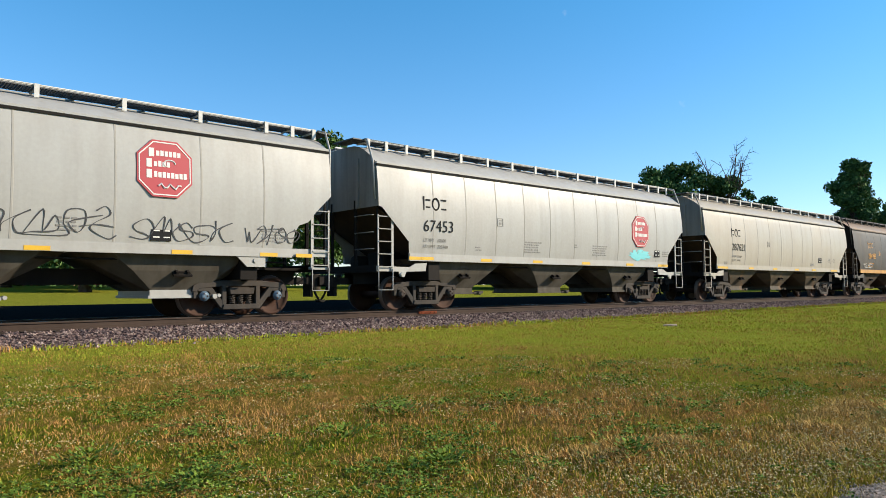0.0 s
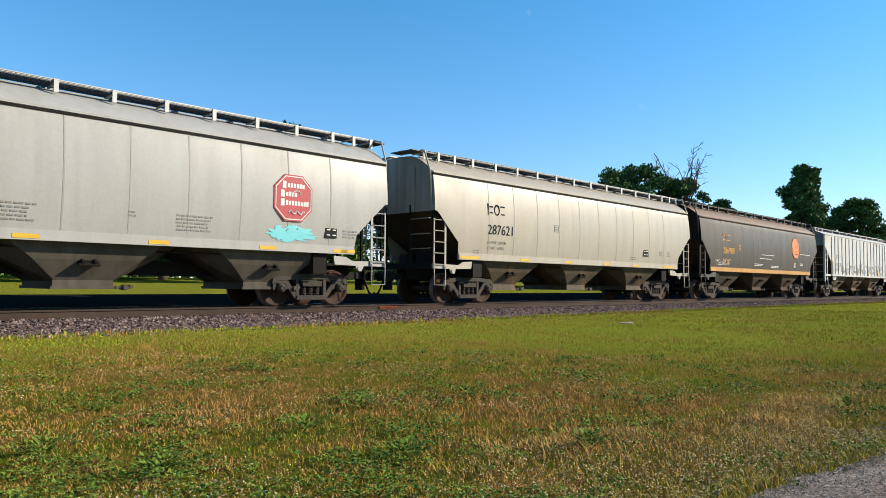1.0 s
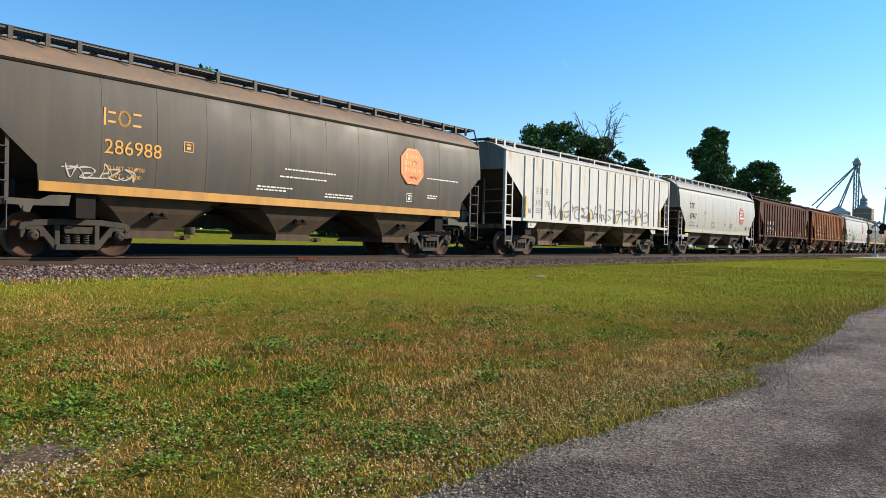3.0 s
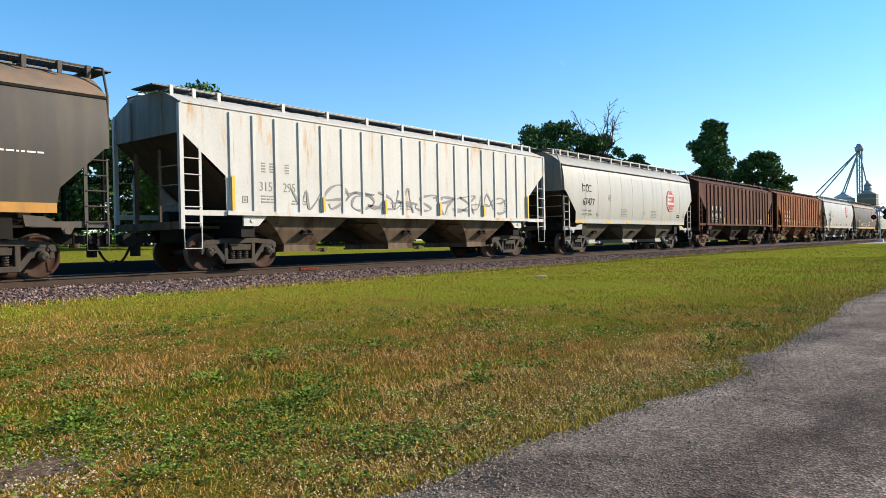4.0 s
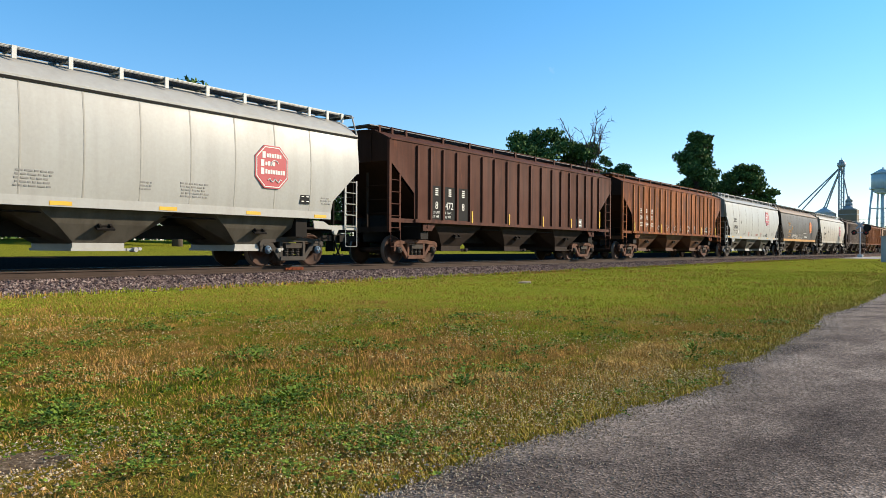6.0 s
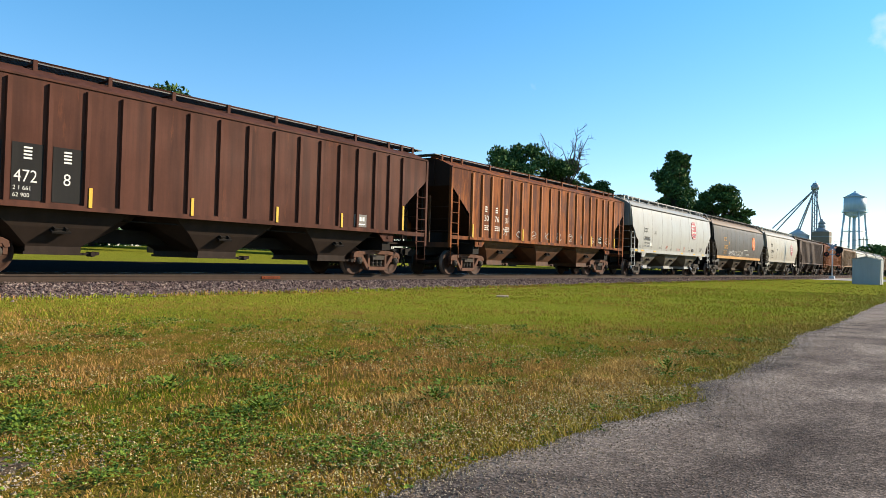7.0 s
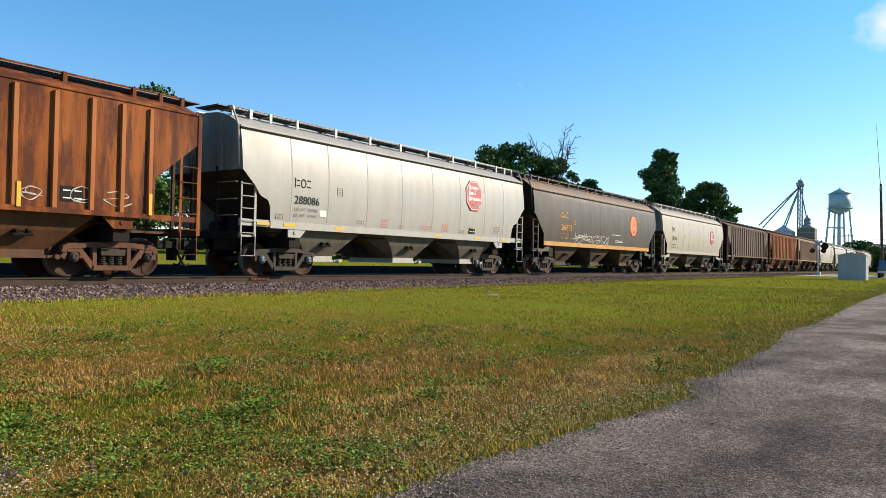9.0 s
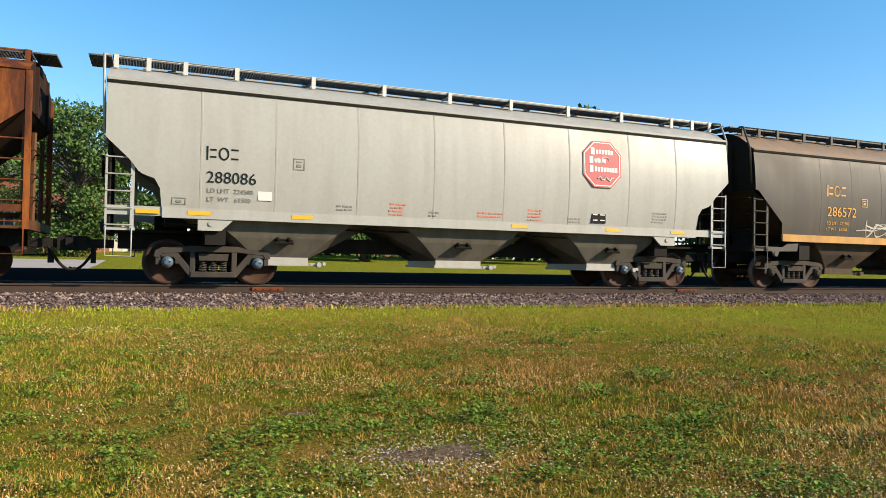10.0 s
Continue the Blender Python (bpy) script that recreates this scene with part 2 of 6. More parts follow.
def asphalt_material():
    m = mat("worn_asphalt", (0.12, 0.11, 0.105), 0.95, 0, 0.08)
    big = noise_tex(m, 0.8, 8, (0.7, 1.2, 1), "World", 0.62)
    fine = noise_tex(m, 90.0, 3, None, "World")
    cells = node(m, "ShaderNodeTexVoronoi", Scale=78.0)
    geo = m.node_tree.nodes.new("ShaderNodeNewGeometry")
    link(m, geo.outputs["Position"], cells.inputs["Vector"])
    a = ramp(m, big.outputs["Fac"], [(0.38, (0.054, 0.040, 0.034)), (0.46, (0.090, 0.069, 0.058)), (0.53, (0.136, 0.106, 0.088)), (0.61, (0.24, 0.194, 0.163))])
    s = ramp(m, cells.outputs["Color"], [(0.2, (0.42,) * 3), (0.55, (0.92,) * 3), (0.85, (2.0,) * 3)])
    c = mixc(m, 0.8, a.outputs["Color"], s.outputs["Color"], "MULTIPLY")
    f = ramp(m, fine.outputs["Fac"], [(0.3, (0.75,) * 3), (0.7, (1.2,) * 3)])
    c = mixc(m, 0.7, c, f.outputs["Color"], "MULTIPLY")
    # pale dust and fines worn out along the shoulder, in ragged patches
    sep = node(m, "ShaderNodeSeparateXYZ")
    link(m, geo.outputs["Position"], sep.inputs[0])
    shoulder = node(m, "ShaderNodeMapRange")
    shoulder.inputs["From Min"].default_value, shoulder.inputs["From Max"].default_value = 0.75, 1.6
    link(m, sep.outputs["Y"], shoulder.inputs["Value"])
    ragged = noise_tex(m, 1.7, 5, None, "World")
    patches = ramp(m, ragged.outputs["Fac"], [(0.40, (0.1,) * 3), (0.58, (0.9,) * 3)])
    much = node(m, "ShaderNodeMath")
    much.operation = "MULTIPLY"
    link(m, shoulder.outputs[0], much.inputs[0])
    link(m, patches.outputs["Color"], much.inputs[1])
    dust = mixc(m, 0.6, (0.235, 0.185, 0.15), s.outputs["Color"], "MULTIPLY")
    c = mixc(m, much.outputs[0], c, dust)
    link(m, c, bsdf(m).inputs["Base Color"])
    bump(m, cells.outputs["Distance"], 0.8, 0.006)
    return m


def stone_material(name, lo, mid_c, hi):
    m = mat(name, mid_c, 0.95, 0, 0.08)
    geo = m.node_tree.nodes.new("ShaderNodeNewGeometry")
    r = ramp(m, geo.outputs["Random Per Island"], [(0.0, lo), (0.5, mid_c), (1.0, hi)])
    n = noise_tex(m, 25.0, 4)
    g = ramp(m, n.outputs["Fac"], [(0.3, (0.7,) * 3), (0.7, (1.2,) * 3)])
    link(m, mixc(m, 0.7, r.outputs["Color"], g.outputs["Color"], "MULTIPLY"), bsdf(m).inputs["Base Color"])
    return m


LAWN = ground_material()
BLADES = blade_material()
ASPHALT = asphalt_material()
BALLAST = stone_material("ballast_stone", (0.045, 0.030, 0.030), (0.13, 0.088, 0.08), (0.32, 0.24, 0.20))
GRAVEL = stone_material("loose_gravel", (0.16, 0.12, 0.085), (0.29, 0.225, 0.16), (0.46, 0.37, 0.27))
RAIL_RUST = paint("rusty_rail", (0.060, 0.040, 0.030), (0.035, 0.025, 0.019), 0.6, 0.8, spec=0.15)
RAIL_TOP = mat("shiny_railhead", (0.5, 0.48, 0.45), 0.25, 0.95)
TIE = paint("creosoted_tie", (0.03, 0.022, 0.017), (0.06, 0.045, 0.033), 0.6, 0.9, spec=0.1)
BARK = paint("bark", (0.09, 0.068, 0.05), (0.05, 0.038, 0.03), 0.6, 0.9)


def leaf_material(name, dark, light):
    m = mat(name, dark, 0.75, 0, 0.12)
    geo = m.node_tree.nodes.new("ShaderNodeNewGeometry")
    r = ramp(m, geo.outputs["Random Per Island"], [(0.0, dark), (1.0, light)])
    link(m, r.outputs["Color"], bsdf(m).inputs["Base Color"])
    return m


LEAF = leaf_material("broad_leaves", (0.026, 0.064, 0.022), (0.095, 0.165, 0.046))
LEAF_LIGHT = leaf_material("young_leaves", (0.030, 0.068, 0.020), (0.108, 0.172, 0.042))
CLOVER = leaf_material("clover_leaves", (0.045, 0.090, 0.010), (0.17, 0.235, 0.030))
FLOWER = leaf_material("clover_flowers", (0.20, 0.11, 0.035), (0.60, 0.48, 0.22))


# ---- mesh helpers ----
def box(bm, x0, x1, y0, y1, z0, z1):
    v = [bm.verts.new(p) for p in ((x0, y0, z0), (x1, y0, z0), (x1, y1, z0), (x0, y1, z0), (x0, y0, z1), (x1, y0, z1), (x1, y1, z1), (x0, y1, z1))]
    for f in ((3, 2, 1, 0), (4, 5, 6, 7), (0, 1, 5, 4), (1, 2, 6, 5), (2, 3, 7, 6), (3, 0, 4, 7)):
        bm.faces.new([v[i] for i in f])


def prism(bm, pts, y0, y1):
    """A polygon in x and z, drawn out from y0 to y1."""
    a = [bm.verts.new((x, y0, z)) for x, z in pts]
    b = [bm.verts.new((x, y1, z)) for x, z in pts]
    bm.faces.new(a)
    bm.faces.new(b[::-1])
    for i in range(len(pts)):
        j = (i + 1) % len(pts)
        bm.faces.new((a[i], b[i], b[j], a[j]))


def rod(bm, p, q, r, n=8, r2=None):
    p, q = Vector(p), Vector(q)
    d = (q - p).normalized()
    u = d.orthogonal().normalized()
    w = d.cross(u)
    r2 = r if r2 is None else r2
    a = [bm.verts.new(p + (u * math.cos(k * math.tau / n) + w * math.sin(k * math.tau / n)) * r) for k in range(n)]
    b = [bm.verts.new(q + (u * math.cos(k * math.tau / n) + w * math.sin(k * math.tau / n)) * r2) for k in range(n)]
    bm.faces.new(a[::-1])
    bm.faces.new(b)
    for k in range(n):
        j = (k + 1) % n
        f = bm.faces.new((a[k], a[j], b[j], b[k]))
        f.smooth = n > 6


def path_rod(bm, pts, r, n=6):
    """One round tube along a row of points."""
    pts = [Vector(p) for p in pts]
    rings, u = [], None
    for i, p in enumerate(pts):
        d = (pts[min(i + 1, len(pts) - 1)] - pts[max(i - 1, 0)]).normalized()
        u = d.orthogonal().normalized() if u is None else (u - d * u.dot(d)).normalized()
        w = d.cross(u)
        rings.append([bm.verts.new(p + (u * math.cos(k * math.tau / n) + w * math.sin(k * math.tau / n)) * r) for k in range(n)])
    for a, b in zip(rings, rings[1:]):
        for k in range(n):
            j = (k + 1) % n
            bm.faces.new((a[k], a[j], b[j], b[k])).smooth = n > 5
    bm.faces.new(rings[0][::-1])
    bm.faces.new(rings[-1])


def lathe_y(bm, prof, n=28, cx=0.0, cz=0.0):
    """Rings of (y, radius) round an axle along y."""
    rings = []
    for y, r in prof:
        rings.append([bm.verts.new((cx + r * math.cos(k * math.tau / n), y, cz + r * math.sin(k * math.tau / n))) for k in range(n)])
    for a, b in zip(rings, rings[1:]):
        for k in range(n):
            j = (k + 1) % n
            bm.faces.new((a[k], a[j], b[j], b[k])).smooth = True
    bm.faces.new(rings[0][::-1])
    bm.faces.new(rings[-1])


def finish(bm, name, materials, normals=True):
    if normals:
        bmesh.ops.recalc_face_normals(bm, faces=bm.faces)
    me = bpy.data.meshes.new(name)
    bm.to_mesh(me)
    bm.free()
    for m in materials if isinstance(materials, (list, tuple)) else [materials]:
        me.materials.append(m)
    return me


def part(name, mesh, material, parent, label="", m=None):
    """One mesh object under a thing or under a part. mesh: a bmesh, or mesh data that alike parts share."""
    if isinstance(mesh, bmesh.types.BMesh):
        mesh = finish(mesh, name, material)
    ob = new(name, mesh)
    ob.parent = parent
    if m is not None:
        ob.matrix_basis = m
    if label:
        ob["label"] = label
    return ob


def empty(name, m=None):
    ob = new(name)
    ob.empty_display_size = 0.2
    if m is not None:
        ob.matrix_basis = m
    return ob


def cloud_mesh(name, verts, faces, material):
    me = bpy.data.meshes.new(name)
    me.from_pydata(verts, [], faces)
    me.materials.append(material)
    return me


def soil_material():
    m = mat("bare_soil", (0.2, 0.15, 0.1), 1.0, 0, 0.0)
    n = noise_tex(m, 45.0, 6, None, "World")
    link(m, ramp(m, n.outputs["Fac"], [(0.3, (0.05, 0.034, 0.022)), (0.55, (0.12, 0.085, 0.056)), (0.75, (0.22, 0.165, 0.115))]).outputs["Color"], bsdf(m).inputs["Base Color"])
    bump(m, n.outputs["Fac"], 0.8, 0.01)
    return m


SOIL = soil_material()
STRAW = leaf_material("straw_grass", (0.25, 0.22, 0.024), (0.43, 0.29, 0.055))
DRY_TUFT = leaf_material("tan_grass", (0.33, 0.205, 0.050), (0.58, 0.355, 0.105))
# near-black brown: the shaded ends of the rust-coloured cars, put into the paint
END_RUST_SHADED = paint("shaded_rust_end", (0.035, 0.018, 0.012), (0.02, 0.011, 0.008), 0.6, 0.85, spec=0.1)


# ---- ground, road, track ----
def smooth_step(a, b, v):
    t = min(max((v - a) / (b - a), 0.0), 1.0)
    return t * t * (3 - 2 * t)


def ground_height(x, y):
    """Flat lawn before the track; beyond it the land lies higher and rises a little."""
    z = 0.42 * smooth_step(17.5, 23.5, y) + 0.95 * smooth_step(22, 62, y)
    near = 1 - smooth_step(9, 13, y)
    z += (0.02 * noise.noise((x * 0.35, y * 0.35, 0)) + 0.01 * noise.noise((x * 1.3, y * 1.3, 4))) * (near if y > 0 else 0) * smooth_step(1.2, 2.4, y)
    return z


def build_ground():
    xs = [-3000, -800, -200, -80] + [-40 + 2 * i for i in range(16)] + [-8 + 0.5 * i for i in range(60)] + [22 + 2 * i for i in range(30)] + [90, 120, 160, 220, 320, 500, 900, 3000]
    ys = [-3000, -600, -100, -20, -5, 0] + [1 + 0.5 * i for i in range(28)] + [15 + i for i in range(10)] + [26, 28, 31, 34, 38, 42, 46, 50, 55, 60, 80, 140, 400, 1000, 3000]
    verts = [(x, y, ground_height(x, y)) for y in ys for x in xs]
    n = len(xs)
    faces = [(j * n + i, j * n + i + 1, (j + 1) * n + i + 1, (j + 1) * n + i) for j in range(len(ys) - 1) for i in range(n - 1)]
    me = cloud_mesh("ground", verts, faces, LAWN)
    me.shade_smooth()
    tagged(new("ground", me), "mown lawn with dry brown and clover patches", "ground", kind="structure")


def road_edge(x):
    base = float(np.interp(x, (0, 1.9, 2.4, 2.9, 3.5, 4.3, 4.9, 5.3, 5.6, 6.0, 7.9, 9.0, 10.9, 13.3, 16, 22.6, 37, 80), (1.80, 1.73, 1.74, 1.68, 1.61, 1.50, 1.42, 1.52, 1.66, 1.54, 1.60, 1.62, 1.84, 1.73, 1.80, 1.94, 1.86, 1.9)))
    return base + 0.045 * noise.noise((x * 3.0, 0, 2)) + 0.045 * noise.noise((x * 9.0, 0, 3))


def build_road():
    xs = [0.2 + 0.12 * i for i in range(120)] + [14.6 + 0.5 * i for i in range(90)] + [60, 70, 85, 110, 150, 220, 400, 900, 2500]
    verts, faces = [], []
    for x in xs:
        e = road_edge(x) - 2.2 * math.exp(-(x - 0.2) / 0.35)
        for y, z in ((e + 0.05, -0.02), (e, 0.012), (e - 0.25, 0.03), (-1.5, 0.045), (-9.0, 0.03), (-9.1, -0.02)):
            verts.append((x, y, z))
    for i in range(len(xs) - 1):
        for k in range(5):
            a = i * 6 + k
            faces.append((a, a + 1, a + 7, a + 6))
    tagged(new("road", cloud_mesh("road", verts, faces, ASPHALT)), "worn grey asphalt road with a crumbling edge", "road", kind="structure")
    # loose stones along the broken edge
    rng = np.random.default_rng(5)
    vs, fs = [], []
    for _ in range(3000):
        x = 1.0 + rng.exponential(5.0)
        y = road_edge(x) + rng.normal(-0.04, 0.10)
        stone(vs, fs, rng, x, y, 0.018, rng.uniform(0.003, 0.008))
    for _ in range(6000):
        x = 1.0 + rng.exponential(4.5)
        y = road_edge(x) - 0.02 - rng.exponential(0.16)
        stone(vs, fs, rng, x, y, 0.022 + 0.01 * min(1, (road_edge(x) - y) / 0.25), rng.uniform(0.002, 0.0065))
    for _ in range(9000):
        x = 1.2 + rng.exponential(3.5)
        y = road_edge(x) - rng.exponential(1.2) - 0.05
        stone(vs, fs, rng, x, y, 0.034, rng.uniform(0.002, 0.0045))
    tagged(new("loose_gravel", cloud_mesh("loose_gravel", vs, fs, GRAVEL)), "loose pale gravel along the asphalt edge", "gravel", kind="stuff")


OCTA = [(1, 0, 0), (-1, 0, 0), (0, 1, 0), (0, -1, 0), (0, 0, 1), (0, 0, -1)]
OCTA_F = [(0, 2, 4), (2, 1, 4), (1, 3, 4), (3, 0, 4), (2, 0, 5), (1, 2, 5), (3, 1, 5), (0, 3, 5)]


def stone(vs, fs, rng, x, y, z, r):
    b = len(vs)
    a, s = rng.uniform(0, 6.28), rng.uniform(0.6, 1.35, 6)
    c, d = math.cos(a), math.sin(a)
    for (px, py, pz), k in zip(OCTA, s):
        px, py, pz = px * k + py * 0.3, py * k - pz * 0.25, pz * k + px * 0.2
        vs.append((x + r * (c * px - d * py), y + r * (d * px + c * py), z + r * pz * 0.8))
    fs.extend((b + i, b + j, b + k) for i, j, k in OCTA_F)


def bed_height(lat):
    """Top of the ballast by distance from the track's middle, over the ground."""
    return (RAIL_Z - 0.17) - 0.20 * smooth_step(1.55, 3.25, lat) - 0.02 * smooth_step(0.5, 0.9, lat)


def build_track():
    lats = [-3.5, -3.2, -2.5, -2.0, -1.6, -1.0, -0.5, 0, 0.5, 1.0, 1.6, 2.0, 2.5, 3.2, 3.5]
    xs = [-3000, -300, -60] + [-30 + 2 * i for i in range(80)] + [140, 200, 320, 600, 3000]
    verts, faces = [], []
    for x in xs:
        for la in lats:
            z = bed_height(abs(la)) if abs(la) < 3.4 else -0.05
            verts.append((x, TRACK_Y + la, z))
    n = len(lats)
    for i in range(len(xs) - 1):
        for k in range(n - 1):
            a = i * n + k
            faces.append((a, a + 1, a + n + 1, a + n))
    bed = mat("ballast_bed", (0.12, 0.09, 0.09), 1.0, 0, 0.0)
    cells = node(bed, "ShaderNodeTexVoronoi", Scale=22.0)
    geo = bed.node_tree.nodes.new("ShaderNodeNewGeometry")
    link(bed, geo.outputs["Position"], cells.inputs["Vector"])
    r = ramp(bed, cells.outputs["Color"], [(0.1, (0.035, 0.024, 0.024)), (0.5, (0.115, 0.078, 0.07)), (0.9, (0.28, 0.21, 0.18))])
    link(bed, r.outputs["Color"], bsdf(bed).inputs["Base Color"])
    bump(bed, cells.outputs["Distance"], 1.0, 0.05)
    tagged(new("ballast_bed", cloud_mesh("ballast_bed", verts, faces, bed)), "purple-grey crushed stone ballast under the track", "ballast", kind="structure")
    rng = np.random.default_rng(11)
    vs, fs = [], []
    for _ in range(22000):
        x = rng.uniform(-7, 42) if rng.random() < 0.75 else rng.uniform(42, 110)
        la = rng.uniform(0.85, 3.4) if rng.random() < 0.93 else rng.normal(3.35, 0.2)
        stone(vs, fs, rng, x, TRACK_Y - la, bed_height(la) + 0.004 if la < 3.3 else 0.0, rng.uniform(0.018, 0.05))
    tagged(new("ballast_stones", cloud_mesh("ballast_stones", vs, fs, BALLAST)), "loose purple-grey ballast stones on the shoulder", "ballast", kind="stuff")
    # rails: foot, web and polished head
    prof = [(-0.075, -0.17), (0.075, -0.17), (0.075, -0.155), (0.012, -0.135), (0.012, -0.045), (0.036, -0.035), (0.036, -0.006), (0.028, 0), (-0.028, 0), (-0.036, -0.006), (-0.036, -0.035), (-0.012, -0.045), (-0.012, -0.135), (-0.075, -0.155)]
    for side in (-1, 1):
        bm = bmesh.new()
        rings = [[bm.verts.new((x, y, z)) for y, z in prof] for x in (-1500, 2500)]
        for i in range(len(prof)):
            j = (i + 1) % len(prof)
            f = bm.faces.new((rings[0][i], rings[0][j], rings[1][j], rings[1][i]))
            f.material_index = 1 if i in (6, 7, 8) else 0
        me = finish(bm, "rail", [RAIL_RUST, RAIL_TOP])
        ob = new("rail", me)
        ob.location = (0, TRACK_Y + side * 0.7535, RAIL_Z)
        tagged(ob, "rusty steel rail with a polished running surface", "rail", "rails", "structure")
    bm = bmesh.new()
    box(bm, -0.11, 0.11, -1.3, 1.3, -0.16, 0)
    tie_me = finish(bm, "tie", TIE)
    row = tagged(empty("tie_row"), "dark creosoted wooden ties sunk in ballast", "railway ties", kind="structure")
    for i in range(110):
        t = part("tie", tie_me, None, row)
        t.matrix_basis = pose(-10 + i * 0.5 + random.uniform(-0.03, 0.03), TRACK_Y + random.uniform(-0.03, 0.03), RAIL_Z - 0.168, 0, 0, random.uniform(-1, 1))
    # near-black sheet that paints in the train's shadow between and beyond the rails
    shadow_m = mat("dark_train_shadow", (0.02, 0.018, 0.017), 1.0, 0, 0.0)
    cn = noise_tex(shadow_m, 30.0, 5, None, "World")
    link(shadow_m, ramp(shadow_m, cn.outputs["Fac"], [(0.3, (0.008, 0.007, 0.007)), (0.7, (0.028, 0.024, 0.021))]).outputs["Color"], bsdf(shadow_m).inputs["Base Color"])
    bump(shadow_m, cn.outputs["Fac"], 0.8, 0.03)
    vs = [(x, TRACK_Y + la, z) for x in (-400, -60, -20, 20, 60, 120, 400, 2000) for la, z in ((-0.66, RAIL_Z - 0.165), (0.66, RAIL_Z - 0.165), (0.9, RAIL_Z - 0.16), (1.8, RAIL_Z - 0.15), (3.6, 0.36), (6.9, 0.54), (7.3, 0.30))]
    tagged(new("shadow_sheet", cloud_mesh("shadow_sheet", vs, [(i * 7 + k, i * 7 + k + 1, i * 7 + k + 8, i * 7 + k + 7) for i in range(7) for k in range(6)], shadow_m)), "dark sheet painted as the train's shadow between and beyond the rails", "ballast", kind="structure")
    # rusty joints in the near rail
    bm = bmesh.new()
    box(bm, -0.33, 0.33, -0.055, -0.014, -0.125, -0.05)
    for k in range(4):
        rod(bm, (-0.24 + k * 0.16, -0.055, -0.088), (-0.24 + k * 0.16, -0.085, -0.088), 0.016, 6)
    joint = paint("fresh_rust", (0.20, 0.055, 0.024), (0.09, 0.03, 0.018), 0.7, 0.85, spec=0.1)
    me = finish(bm, "rail_joint", joint)
    for x in (2.3, 13.65):
        ob = new("rail_joint", me)
        ob.location = (x, TRACK_Y - 0.7535, RAIL_Z)
        tagged(ob, "rusty red joint bar bolted to the rail", "rail joint", "rail joints")


build_ground()
build_road()
build_track()


# ---- the train: covered hopper cars; a car's own space has its middle at x = 0 and the rail's top at z = 0 ----
SHARED = {}


def shared(key, make):
    if key not in SHARED:
        SHARED[key] = make()
    return SHARED[key]


def side_frame_mesh():
    bm = bmesh.new()
    y0, y1 = -0.075, 0.075
    prism(bm, [(-1.16, 0.56), (-1.13, 0.69), (-1.0, 0.755), (-0.7, 0.775), (-0.5, 0.80), (0.5, 0.80), (0.7, 0.775), (1.0, 0.755), (1.13, 0.69), (1.16, 0.56),
               (1.05, 0.54), (1.0, 0.62), (0.74, 0.64), (0.5, 0.67), (-0.5, 0.67), (-0.74, 0.64), (-1.0, 0.62), (-1.05, 0.54)], y0, y1)
    for s in (-1, 1):
        prism(bm, [(s * 0.86, 0.655), (s * 0.70, 0.655), (s * 0.36, 0.24), (s * 0.36, 0.15), (s * 0.46, 0.15)], y0 + 0.012, y1 - 0.012)
        box(bm, s * 0.41 - 0.055, s * 0.41 + 0.055, y0 + 0.006, y1 - 0.006, 0.2, 0.69)
        box(bm, s * 0.89 - 0.13, s * 0.89 + 0.13, y0 + 0.01, y1 - 0.01, 0.555, 0.65)
        box(bm, s * 1.07 - 0.05, s * 1.07 + 0.05, y0 + 0.015, y1 - 0.015, 0.40, 0.57)
        box(bm, s * 0.71 - 0.04, s * 0.71 + 0.04, y0 + 0.015, y1 - 0.015, 0.42, 0.60)
    prism(bm, [(-0.46, 0.15), (0.46, 0.15), (0.44, 0.27), (-0.44, 0.27)], y0 - 0.02, y1 + 0.02)
    bmesh.ops.recalc_face_normals(bm, faces=bm.faces)
    bmesh.ops.bevel(bm, geom=bm.edges[:], offset=0.012, segments=1, affect="EDGES")
    return finish(bm, "side_frame", CAST)


def spring_mesh():
    bm = bmesh.new()
    path_rod(bm, [(0.062 * math.cos(a * 0.75), 0.062 * math.sin(a * 0.75), 0.27 + 0.23 * a / 40) for a in range(41)], 0.017, 5)
    return finish(bm, "spring", CAST)


def bolster_mesh():
    bm = bmesh.new()
    prism(bm, [(-0.28, 0.50), (0.28, 0.50), (0.30, 0.64), (-0.30, 0.64)], -1.12, 1.12)
    box(bm, -0.36, 0.36, -0.72, 0.72, 0.40, 0.66)
    rod(bm, (0, 0, 0.6), (0, 0, 0.78), 0.19, 16)
    for s in (-1, 1):
        box(bm, s * 0.42 - 0.03, s * 0.42 + 0.03, -0.85, 0.85, 0.33, 0.42)
    return finish(bm, "bolster", CAST)


